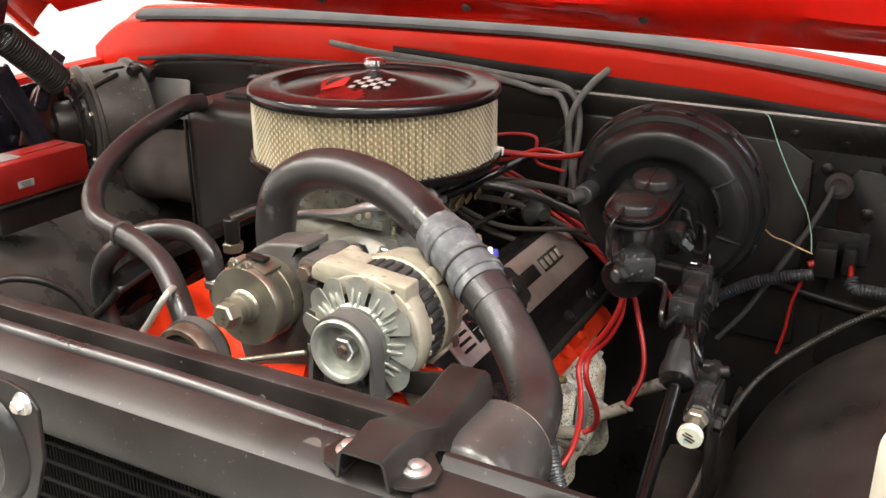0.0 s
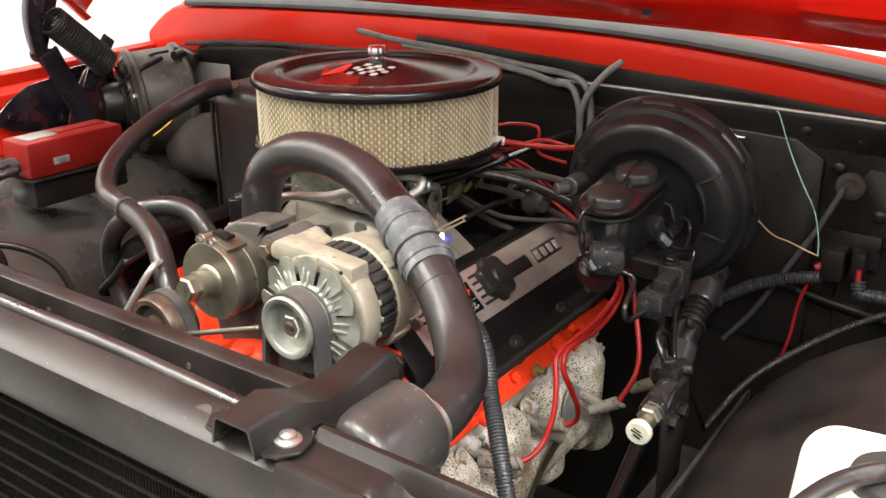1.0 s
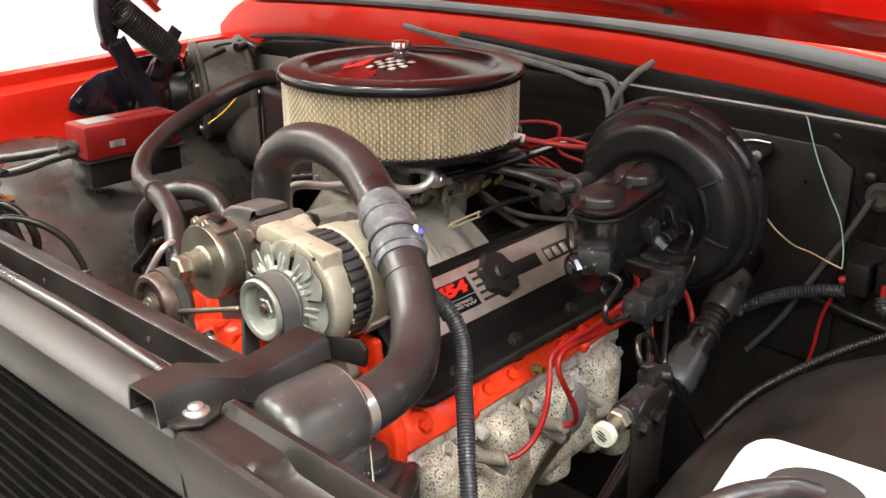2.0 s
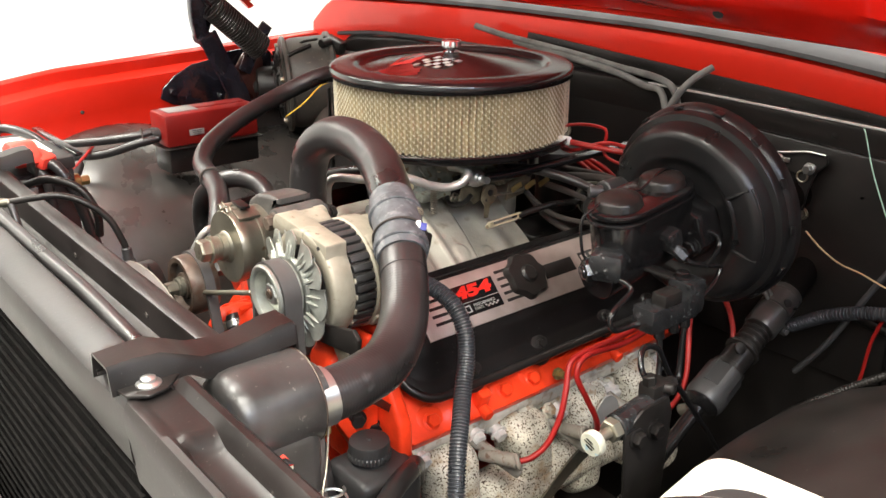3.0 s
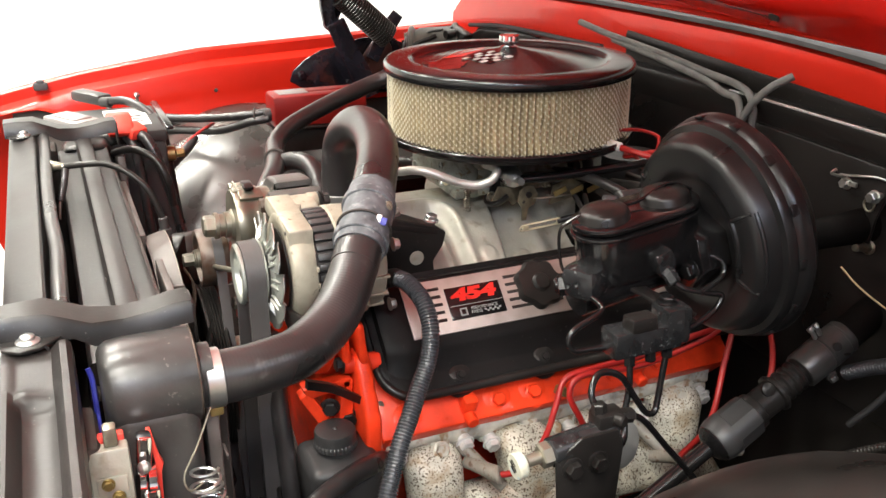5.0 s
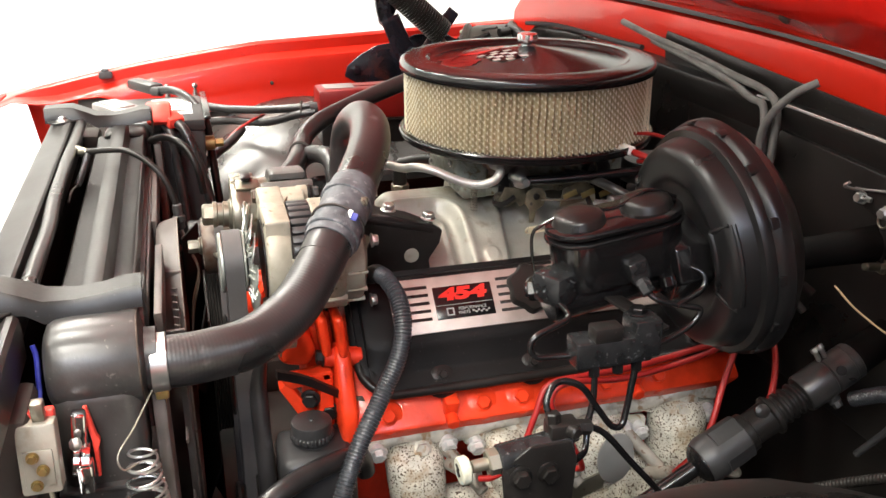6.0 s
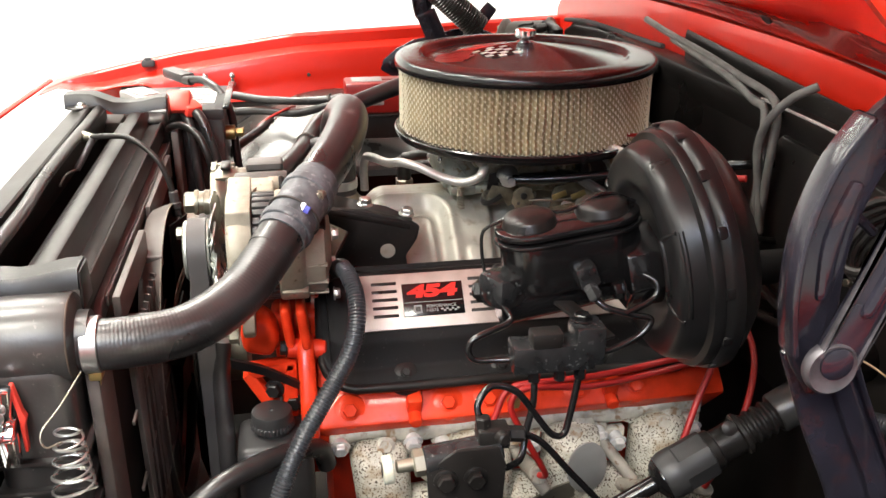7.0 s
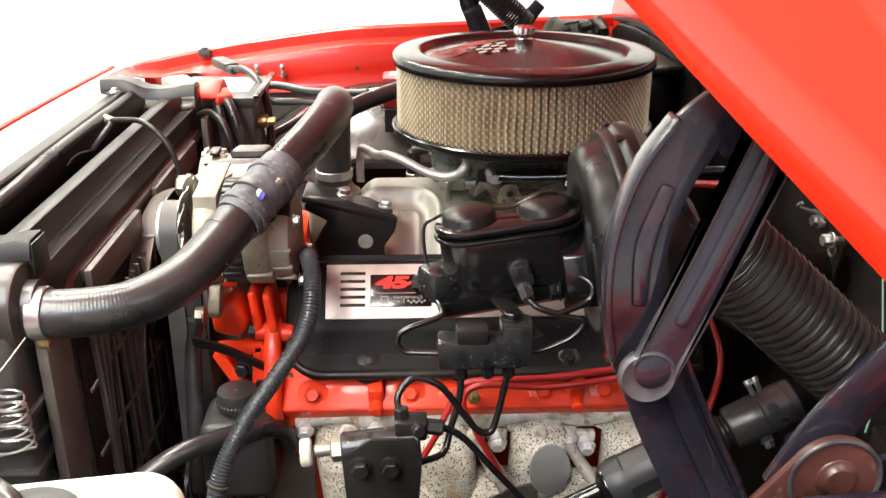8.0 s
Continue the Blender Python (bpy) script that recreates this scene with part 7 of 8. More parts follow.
    part("upright", ribbon([(0.068, 1.07), (0.09, 1.112), (0.115, 1.147), (0.132, 1.168)], [0.03, 0.032, 0.031, 0.028], 0.007, x + side * 0.008), HINGE, hg)
    return hg


hinge(-1, "black steel hood hinge with a coil spring against the red fender")
hinge(1, "black steel hood hinge with a coil spring beside the booster")

# ---- heater and blower on the firewall ----
heater = thing("heater_box", (-0.31, 0.16, 0.85), "black moulded heater box on the firewall", "heater box")
part("case", box((-0.31, 0.16, 0.99), (0.2, 0.25, 0.285), bevel=0.034, seg=5), FIREWALL, heater)
part("top_step", box((-0.27, 0.18, 1.135), (0.16, 0.2, 0.014), bevel=0.006, seg=3), BLACK_DUSTY, heater)
part("front_rib", box((-0.395, 0.034, 0.99), (0.006, 0.006, 0.22), bevel=0.002), BLACK, heater)
part("hose_stub", rod((-0.372, 0.03, 1.128), (-0.36, 0.06, 1.125), 0.012), DULL_STEEL, heater)
part("cable", tube([(-0.39, 0.2, 1.125), (-0.36, 0.17, 1.15), (-0.28, 0.14, 1.155), (-0.2, 0.15, 1.15)], 0.006, 10), RUBBER, heater)
blower = thing("heater_blower", (-0.76, 0.2, 0.94), "dusty black round heater blower housing with its motor", "blower")
BAX = Vector((-0.42, -0.9, -0.05)).normalized()
part("housing", lathe((-0.735, 0.262, 1.04), BAX, [(0, 0), (0.1, 0), (0.108, 0.006), (0.108, 0.014), (0.101, 0.02), (0.1, 0.09), (0.096, 0.1), (0.106, 0.105), (0.106, 0.112), (0.092, 0.118), (0.06, 0.122), (0, 0.122)], 48), BLOWER, blower)
part("motor_flange", lathe(Vector((-0.735, 0.262, 1.04)) + BAX * 0.12, BAX, [(0, 0), (0.075, 0), (0.072, 0.008), (0.05, 0.012), (0, 0.012)], 36), BLACK, blower)
part("motor", lathe(Vector((-0.735, 0.262, 1.04)) + BAX * 0.13, BAX, [(0, 0), (0.044, 0), (0.044, 0.035), (0.04, 0.042), (0.018, 0.045), (0.014, 0.052), (0, 0.053)], 32), BLACK, blower)
BC0 = Vector((-0.735, 0.262, 1.04))
for rr, hh_ in ((0.1, 0.112), (0.082, 0.121), (0.062, 0.127), (0.05, 0.134)):
    part("stamped_ring", ring_arc(BC0 + BAX * hh_, BAX, rr, 0.0032), BLACK, blower)
for k in range(6):
    a = 2 * math.pi * k / 6 + 0.5
    f = axis_frame(BAX)
    part("radial_rib", tube([BC0 + BAX * 0.129 + (f @ Vector((q * math.cos(a), q * math.sin(a), 0))) for q in (0.045, 0.06, 0.076)], 0.0035, 8), BLACK_DUSTY, blower)
part("cooling_tube", tube([BC0 + BAX * 0.05 + Vector((0.05, -0.03, 0.09)), BC0 + BAX * 0.12 + Vector((0.06, -0.02, 0.07)), BC0 + BAX * 0.15 + Vector((0.03, 0, 0.04))], 0.005, 10), BLACK, blower)
for k in range(5):
    a = 2 * math.pi * k / 5 + 0.3
    f = axis_frame(BAX)
    part("motor_screw", hexbolt(Vector((-0.735, 0.262, 1.04)) + BAX * 0.118 + (f @ Vector((0.086 * math.cos(a), 0.086 * math.sin(a), 0))), BAX, 0.006, 0.006), DULL_STEEL, blower)
part("mount_lug", merge(box((-0.695, 0.24, 1.125), (0.05, 0.03, 0.03), turned(0, 20, 20), bevel=0.006), rod((-0.69, 0.225, 1.133), (-0.685, 0.2, 1.131), 0.01)), BLACK_DUSTY, blower)
part("vent_tube", tube([(-0.7, 0.2, 1.14), (-0.735, 0.18, 1.13), (-0.76, 0.17, 1.1)], 0.003, 8), BLACK, blower)
solo("cover_plate", slab([(-0.72, 1.03), (-0.72, 1.105), (-0.715, 1.109), (-0.602, 1.112), (-0.598, 1.108), (-0.605, 1.03)], 0.003, at_y(0.268), bevel=0.001), GREY_PLATE, "dull grey sheet metal cover plate", "cover plate")
duct = solo("air_duct", tube([(-0.7, 0.25, 0.93), (-0.6, 0.22, 0.95), (-0.42, 0.2, 0.95)], 0.07, 20), BLACK_DEEP, "dark moulded air duct beside the heater box", "duct")

# ---- heater hoses ----
hh = thing("heater_hose", (-0.3, -0.2, 1.0), "black rubber heater hose curving to the engine front", "heater hose", group="heater hoses")
part("hose", tube([(-0.362, 0.045, 1.13), (-0.372, 0.005, 1.128), (-0.392, -0.068, 1.1), (-0.375, -0.15, 1.077), (-0.335, -0.215, 1.063), (-0.3, -0.255, 1.054), (-0.262, -0.283, 1.041), (-0.205, -0.297, 1.034), (-0.15, -0.313, 1.03), (-0.09, -0.34, 1.02), (-0.04, -0.37, 0.99), (-0.02, -0.38, 0.96)], 0.0148, 16), RUBBER, hh, sharp=80)
part("clip", ring_arc((-0.203, -0.2975, 1.034), (0.9, -0.25, -0.1), 0.0155, 0.0022), BLACK_DEEP, hh)
hh2 = thing("heater_hose", (-0.2, -0.28, 0.95), "second black rubber heater hose looping down", "heater hose", group="heater hoses")
part("hose", tube([(-0.24, -0.29, 0.86), (-0.262, -0.29, 0.91), (-0.258, -0.295, 0.96), (-0.228, -0.3, 1.002), (-0.19, -0.288, 1.03), (-0.155, -0.272, 1.04), (-0.12, -0.262, 1.037), (-0.092, -0.262, 1.018), (-0.082, -0.264, 0.985)], 0.0138, 16), RUBBER, hh2, sharp=80)
part("hose_nipple", merge(rod((-0.08, -0.264, 0.985), (-0.078, -0.264, 0.95), 0.0125), lathe((-0.08, -0.264, 0.972), (0, 0, 1), [(0.0145, 0), (0.016, 0.001), (0.016, 0.009), (0.0145, 0.01)], 20)), STEEL, hh2)
sender = thing("vacuum_fitting", (-0.13, -0.16, 0.98), "black and brass temperature sender on the intake", "sender")
part("body", rod((-0.15, -0.15, 0.97), (-0.15, -0.15, 1.02), 0.011), BLACK, sender)
part("hex", rod((-0.15, -0.15, 0.97), (-0.15, -0.15, 0.984), 0.015, n=6), DULL_STEEL, sender)
part("arm", tube([(-0.15, -0.15, 1.018), (-0.12, -0.12, 1.03), (-0.02, -0.09, 1.05)], 0.008, 10), BLACK, sender)
dip = thing("oil_dipstick", (-0.14, -0.36, 0.95), "bare steel bent tube by the orange head", "dipstick")
part("tube", tube([(-0.13, -0.402, 0.89), (-0.093, -0.4, 0.942), (-0.065, -0.395, 0.982), (-0.05, -0.386, 1.008), (-0.051, -0.372, 1.014), (-0.058, -0.358, 1.006), (-0.075, -0.34, 0.985)], 0.0042, 10), PIPE, dip)

# ---- ignition box ----
ign = thing("ignition_box", (-0.612, -0.115, 0.93), "dark red metal ignition box on a black mount", "ignition box")
part("case", box((-0.612, -0.115, 1.019), (0.075, 0.19, 0.062), bevel=0.006, seg=2), BOX_RED, ign)
part("lid_recess", box((-0.616, -0.085, 1.0505), (0.022, 0.1, 0.002), bevel=0.0006), BOX_RED, ign)
part("top_label", box((-0.615, -0.165, 1.0508), (0.045, 0.06, 0.0012), bevel=0.0003), GREY_PLATE, ign, "worn silver label")
part("side_label", box((-0.5738, -0.15, 1.012), (0.001, 0.03, 0.012), bevel=0.0003), LETTER, ign, "small cream label")
for k in range(3):
    part("label_bar", box((-0.5731, -0.15, 1.0155 - 0.0035 * k), (0.0008, 0.022 - 0.004 * k, 0.001), bevel=0), BLACK_DUSTY, ign)
part("mount", box((-0.61, -0.115, 0.962), (0.07, 0.185, 0.05), bevel=0.004), BLACK, ign)
part("base_lip", box((-0.608, -0.115, 0.9865), (0.086, 0.2, 0.003), bevel=0.001), BLACK_DUSTY, ign)
part("grommet", rod((-0.612, -0.208, 1.01), (-0.612, -0.224, 1.008), 0.013), PLASTIC, ign)
for dz, dx in ((0.006, 0.0), (-0.006, 0.008)):
    part("cable", tube([(-0.612 + dx, -0.215, 1.01 + dz), (-0.622 + dx, -0.25, 1.004 + dz), (-0.66 + dx, -0.31, 0.99 + dz * 2), (-0.71, -0.38, 0.985 + dz * 2), (-0.74, -0.45, 0.985 + dz * 3), (-0.72, -0.5, 0.99 + dz)], 0.0085, 12), RUBBER, ign)
part("cable_tie", ring_arc((-0.62, -0.238, 1.006), (-0.3, -0.9, -0.1), 0.016, 0.002), BLACK_DEEP, ign)
solo("red_wire", tube([(-0.585, -0.4, 0.955), (-0.6, -0.375, 0.975), (-0.64, -0.34, 0.985), (-0.69, -0.31, 0.985)], 0.003, 8), WIRE_RED, "thin red wire over the wheel housing", "wire")
solo("ground_cable", tube([(-0.5, -0.45, 0.93), (-0.53, -0.42, 0.95), (-0.58, -0.385, 0.962), (-0.62, -0.36, 0.975)], 0.009, 12), RUBBER, "black battery cable lying on the wheel housing", "cable")
solo("yellow_wire", tube([(-0.57, 0.04, 1.015), (-0.556, 0.066, 1.035), (-0.553, 0.088, 1.052), (-0.548, 0.112, 1.072), (-0.53, 0.14, 1.085)], 0.0014, 8), YELLOW, "thin yellow wire behind the hose", "wire")

# ---- battery ----
bat = thing("battery", (-0.49, -0.51, 0.85), "black battery with a red terminal cover and white label", "battery")
part("case", box((-0.49, -0.512, 0.94), (0.2, 0.15, 0.19), bevel=0.006), PLASTIC, bat)
part("lid", box((-0.49, -0.512, 1.043), (0.205, 0.155, 0.02), bevel=0.004), PLASTIC, bat)
part("label", box((-0.5, -0.488, 1.0538), (0.13, 0.07, 0.0015), bevel=0.0003), WHITE, bat, "white printed label")
for k in range(3):
    part("label_bar", box((-0.5 + 0.02 * k, -0.488, 1.0552), (0.006, 0.05, 0.0008), bevel=0), BOX_RED if k == 1 else BLACK_DUSTY, bat)
part("terminal_cover", merge(slab([(-0.43, 1.052), (-0.43, 1.075), (-0.41, 1.085), (-0.385, 1.086), (-0.36, 1.075), (-0.352, 1.06), (-0.365, 1.052)], 0.04, at_y(-0.508), bevel=0.006), box((-0.37, -0.487, 1.06), (0.03, 0.03, 0.02), turned(0, 20, 30), bevel=0.005)), CAP_RED, bat, "bright red terminal boot")
part("negative_clamp", merge(box((-0.66, -0.535, 1.063), (0.09, 0.032, 0.02), turned(0, 0, 30), bevel=0.006), rod((-0.62, -0.52, 1.06), (-0.6, -0.505, 1.062), 0.009)), PLASTIC, bat)
part("negative_cable", tube([(-0.61, -0.51, 1.063), (-0.57, -0.48, 1.068), (-0.53, -0.45, 1.055), (-0.5, -0.43, 1.02), (-0.49, -0.425, 0.95), (-0.48, -0.42, 0.87)], 0.0075, 12), RUBBER, bat)
part("positive_cable", tube([(-0.37, -0.487, 1.058), (-0.35, -0.47, 1.045), (-0.335, -0.455, 1.0), (-0.33, -0.44, 0.93), (-0.33, -0.43, 0.85)], 0.0085, 12), RUBBER, bat)
part("second_cable", tube([(-0.375, -0.5, 1.05), (-0.355, -0.49, 1.03), (-0.35, -0.485, 0.96), (-0.35, -0.48, 0.88)], 0.0075, 12), RUBBER, bat)
part("side_post", merge(rod((-0.43, -0.44, 1.0), (-0.43, -0.42, 1.0), 0.013), rod((-0.43, -0.42, 1.0), (-0.43, -0.405, 1.0), 0.008, n=6)), BRASS, bat)
part("tan_tube", tube([(-0.35, -0.53, 1.03), (-0.31, -0.5, 1.045), (-0.27, -0.47, 1.035), (-0.255, -0.455, 1.0), (-0.27, -0.45, 0.96)], 0.006, 10), BLACK_DUSTY, bat)
part("hold_down", box((-0.49, -0.43, 1.056), (0.22, 0.012, 0.006), bevel=0.002), BLACK_GLOSS, bat)
part("overflow_cap", merge(box((-0.455, -0.578, 1.064), (0.09, 0.05, 0.018), turned(0, 0, 30), bevel=0.004), box((-0.455, -0.578, 1.07), (0.07, 0.035, 0.012), turned(0, 0, 30), bevel=0.003)), GREY_PLATE, bat, "weathered grey cap")

# ---- sensor lead by the radiator ----
lead = thing("sensor_lead", (-0.05, -0.55, 1.05), "black taped sensor lead with silver plugs", "sensor lead")
part("plug", merge(box((-0.125, -0.612, 1.08), (0.03, 0.012, 0.01), turned(0, 10, 60), bevel=0.003), rod((-0.13, -0.62, 1.075), (-0.105, -0.6, 1.083), 0.0045)), DULL_STEEL, lead)
part("spring_sleeve", tube([(-0.105, -0.6, 1.08), (-0.07, -0.605, 1.068), (-0.04, -0.612, 1.055)], 0.0035, 10, 8, ripple=0.0012, pitch=0.004), RUBBER, lead)
part("cable", tube([(-0.105, -0.6, 1.083), (-0.09, -0.575, 1.087), (-0.08, -0.55, 1.087), (-0.064, -0.526, 1.077), (-0.052, -0.505, 1.056), (-0.046, -0.494, 1.028), (-0.045, -0.49, 1.012)], 0.0042, 10), BLACK, lead)
part("connector", merge(rod((-0.045, -0.49, 1.016), (-0.043, -0.488, 0.98), 0.0065), rod((-0.0445, -0.489, 1.0), (-0.0435, -0.4885, 0.99), 0.0085)), PLASTIC, lead)
part("bare_ends", tube([(-0.043, -0.488, 0.98), (-0.04, -0.486, 0.972), (-0.036, -0.485, 0.966)], 0.003, 8), STEEL, lead)
part("bracket_clip", box((-0.036, -0.484, 0.964), (0.014, 0.006, 0.006), bevel=0.001), WHITE, lead)
part("tail_wire", tube([(-0.04, -0.612, 1.055), (0.02, -0.613, 1.065), (0.05, -0.615, 1.06)], 0.0016, 6), BLACK_DEEP, lead)
for k, off in enumerate((0.0, 0.012)):
    part("copper_wire", tube([(-0.035 + off, -0.485, 0.965), (0.03 + off, -0.47, 0.95), (0.09, -0.48, 0.93 - off), (0.13, -0.485, 0.9)], 0.0014, 6), RUSTY, lead)

# ---- chrome petcock cap, box and coiled capillary by the driver's tank ----
petcock = thing("radiator_cap_lever", (0.515, -0.575, 0.98), "small chrome lever cap on a red backing plate", "radiator cap")
part("red_plate", slab([(-0.573, 1.02), (-0.5695, 1.02), (-0.565, 0.994), (-0.5625, 0.988), (-0.565, 0.98), (-0.566, 0.954), (-0.5685, 0.954), (-0.569, 0.99)], 0.008, at_x(0.4905), bevel=0.0008), CAP_RED, petcock, "red backing plate")
part("cap", merge(lathe((0.5, -0.5715, 0.975), (0, -1, 0.12), [(0, 0), (0.0165, 0), (0.0165, 0.006), (0.0135, 0.008), (0.0135, 0.0125), (0.011, 0.0145), (0, 0.015)], 32), box((0.508, -0.575, 0.966), (0.018, 0.012, 0.026), bevel=0.002)), CHROME, petcock)
part("lever", box((0.498, -0.577, 1.004), (0.014, 0.0115, 0.034), turned(-6, 0, 0), bevel=0.002), CHROME, petcock)
part("lever_knob", lathe((0.513, -0.579, 1.0), (0.3, -1, 0), [(0, -0.005), (0.003, -0.0045), (0.0052, -0.002), (0.0052, 0.002), (0.003, 0.0045), (0, 0.005)], 18), STEEL, petcock)
relay = thing("relay", (0.53, -0.604, 0.97), "weathered alloy relay with an orange base", "relay")
part("body", merge(box((0.53, -0.603, 1.005), (0.02, 0.03, 0.058), turned(0, -10, 0), bevel=0.003), box((0.541, -0.603, 1.0), (0.004, 0.022, 0.03), turned(0, -10, 0), bevel=0.001)), ALLOY, relay)
part("base", box((0.518, -0.609, 1.005), (0.012, 0.038, 0.064), turned(0, -10, 0), bevel=0.002), CAP_RED, relay, "orange-red base")
part("terminal", box((0.524, -0.6, 1.042), (0.012, 0.01, 0.016), bevel=0.002), DULL_STEEL, relay)
part("ground_wire", tube([(0.541, -0.598, 0.98), (0.543, -0.595, 0.96), (0.54, -0.59, 0.93), (0.535, -0.585, 0.9)], 0.002, 8), DULL_STEEL, relay)
for rz in (0.975, 0.988, 1.0):
    part("screw", hexbolt((0.544, -0.606 + (0.006 if rz == 0.988 else 0.0), rz + 0.012), (1, 0, 0.1), 0.0038, 0.003), BRASS, relay)
part("blue_wire", tube([(0.457, -0.608, 1.066), (0.46, -0.606, 1.056), (0.468, -0.606, 1.04), (0.473, -0.606, 1.028), (0.49, -0.606, 1.02), (0.514, -0.605, 1.02)], 0.0022, 8), BLUE, relay)
coil = thing("capillary_coil", (0.49, -0.53, 0.92), "coiled thin bare metal capillary wire", "wire coil")
pts = [(0.47, -0.518, 1.016), (0.492, -0.535, 0.995), (0.507, -0.549, 0.98), (0.512, -0.546, 0.968), (0.505, -0.534, 0.968)]
part("wire_end", tube(pts, 0.0009, 8), DULL_STEEL, coil)
turn_pts = []
for i in range(8 * 16 + 1):
    a = 2 * math.pi * i / 16
    f = i / 128
    r = 0.011 + 0.008 * f
    turn_pts.append((0.492 + 0.012 * f + r * math.sin(a) * 0.8, -0.531 + r * math.cos(a), 0.97 - 0.052 * f + 0.004 * math.sin(a * 0.5)))
part("coil", tube(turn_pts, 0.0013, 6, raw=True), STEEL, coil)
part("tail", tube([turn_pts[-1], (0.515, -0.55, 0.915), (0.517, -0.57, 0.922), (0.518, -0.585, 0.905), (0.518, -0.6, 0.92), (0.518, -0.612, 0.9)], 0.0013, 6), STEEL, coil)

# ---- plug leads and distributor ----
dist = thing("distributor", (0.06, 0.17, 0.98), "black distributor behind the carburettor with red leads", "distributor")
part("base", rod((0.04, 0.19, 0.95), (0.04, 0.19, 1.02), 0.035), BLACK, dist)
part("cap", lathe((0.04, 0.19, 1.02), (0, 0, 1), [(0, 0), (0.05, 0), (0.05, 0.012), (0.045, 0.03), (0, 0.034)], 30), PLASTIC, dist)
LEADS = [
    [(0.06, 0.19, 1.05), (0.13, 0.19, 1.03), (0.18, 0.18, 1.01), (0.25, 0.17, 0.98), (0.29, 0.17, 0.94), (0.32, 0.16, 0.9), (0.352, 0.08, 0.906), (0.36, 0.0, 0.9), (0.358, -0.06, 0.897), (0.356, -0.1, 0.89), (0.366, -0.118, 0.862), (0.372, -0.132, 0.832), (0.37, -0.15, 0.8), (0.363, -0.168, 0.784), (0.353, -0.182, 0.778)],
    [(0.06, 0.18, 1.055), (0.13, 0.18, 1.025), (0.19, 0.17, 1.0), (0.25, 0.16, 0.97), (0.3, 0.16, 0.93), (0.335, 0.14, 0.9), (0.36, 0.06, 0.896), (0.364, -0.01, 0.89), (0.362, -0.08, 0.893), (0.366, -0.1, 0.875), (0.372, -0.086, 0.84), (0.374, -0.068, 0.805), (0.366, -0.056, 0.778), (0.352, -0.06, 0.768)],
    [(0.05, 0.2, 1.05), (0.12, 0.19, 1.02), (0.2, 0.17, 0.99), (0.26, 0.16, 0.96), (0.33, 0.16, 0.92), (0.37, 0.12, 0.86), (0.39, 0.09, 0.8), (0.376, 0.062, 0.752)],
    [(0.05, 0.21, 1.04), (0.14, 0.2, 1.03), (0.25, 0.19, 0.96), (0.35, 0.19, 0.92), (0.41, 0.16, 0.88), (0.425, 0.13, 0.82), (0.41, 0.12, 0.77)],
]
for pts in LEADS:
    ld = thing("spark_plug_lead", pts[6], "red silicone spark plug lead along the head", "spark plug lead", group="spark plug leads")
    part("lead", tube(pts, 0.0038, 10), WIRE_RED, ld)
    e, q = Vector(pts[-1]), Vector(pts[-2])
    d = (e - q).normalized()
    part("boot", merge(rod(e, e + d * 0.03 + Vector((-0.03, 0, 0.006)), 0.0095, 0.008), rod(e - d * 0.002, e + d * 0.004, 0.0115)), BOOT, ld, "grey-brown heat-soaked boot")
part("vacuum_pipe", tube([(0.1, 0.14, 1.07), (0.16, 0.1, 1.085), (0.2, 0.12, 1.1), (0.23, 0.15, 1.09)], 0.003, 8), WIRE_RED, dist)
bootx = thing("coil_lead", (0.17, 0.1, 1.09), "red coil lead with a white boot", "coil lead")
part("lead", tube([(0.15, 0.085, 1.1), (0.19, 0.105, 1.095), (0.24, 0.14, 1.09), (0.29, 0.19, 1.1)], 0.0042, 10), WIRE_RED, bootx)
part("boot", rod((0.135, 0.078, 1.102), (0.16, 0.09, 1.099), 0.0065), WHITE, bootx)
for k, (y0, z0) in enumerate(((0.02, 0.802), (-0.215, 0.815), (-0.09, 0.8))):
    solo("spark_plug", merge(rod((0.27, y0, z0 - 0.015), (0.303, y0 + 0.014, z0 - 0.032), 0.0075), rod((0.298, y0 + 0.012, z0 - 0.028), (0.345, y0 + 0.044, z0 - 0.064), 0.0078)), BOOT, "grey spark plug boot between the manifold ports", "spark plug", group="spark plugs")

# ---- wires along the cowl and firewall ----
for k, (dz, dy, pts) in enumerate(((0.0, 0.0, [(-0.268, 0.28, 1.204), (-0.225, 0.283, 1.198), (-0.182, 0.285, 1.193), (-0.026, 0.283, 1.183), (0.078, 0.28, 1.174), (0.165, 0.277, 1.167), (0.2, 0.27, 1.15), (0.212, 0.262, 1.11), (0.208, 0.262, 1.06), (0.2, 0.265, 0.98)]), (-0.004, 0, [(-0.17, 0.287, 1.186), (-0.02, 0.278, 1.176), (0.09, 0.272, 1.165), (0.14, 0.27, 1.155), (0.17, 0.268, 1.153), (0.187, 0.262, 1.135), (0.196, 0.258, 1.1), (0.192, 0.26, 1.05), (0.185, 0.262, 0.98)]), (0, 0, [(0.245, 0.292, 1.194), (0.23, 0.27, 1.178), (0.212, 0.255, 1.15), (0.2, 0.25, 1.115), (0.2, 0.255, 1.07), (0.21, 0.262, 1.0)]))):
    solo("vacuum_line", tube(pts, 0.0054, 12), LINE, "dull grey rubber line draped along the firewall", "rubber line", group="firewall lines")
solo("grey_trim_line", tube([(-0.75, 0.288, 1.14), (-0.6, 0.287, 1.156), (-0.45, 0.283, 1.163), (-0.25, 0.282, 1.168), (-0.2, 0.284, 1.17)], 0.0045, 8), STRIP, "dull rubber edging on the firewall lip", "edging")
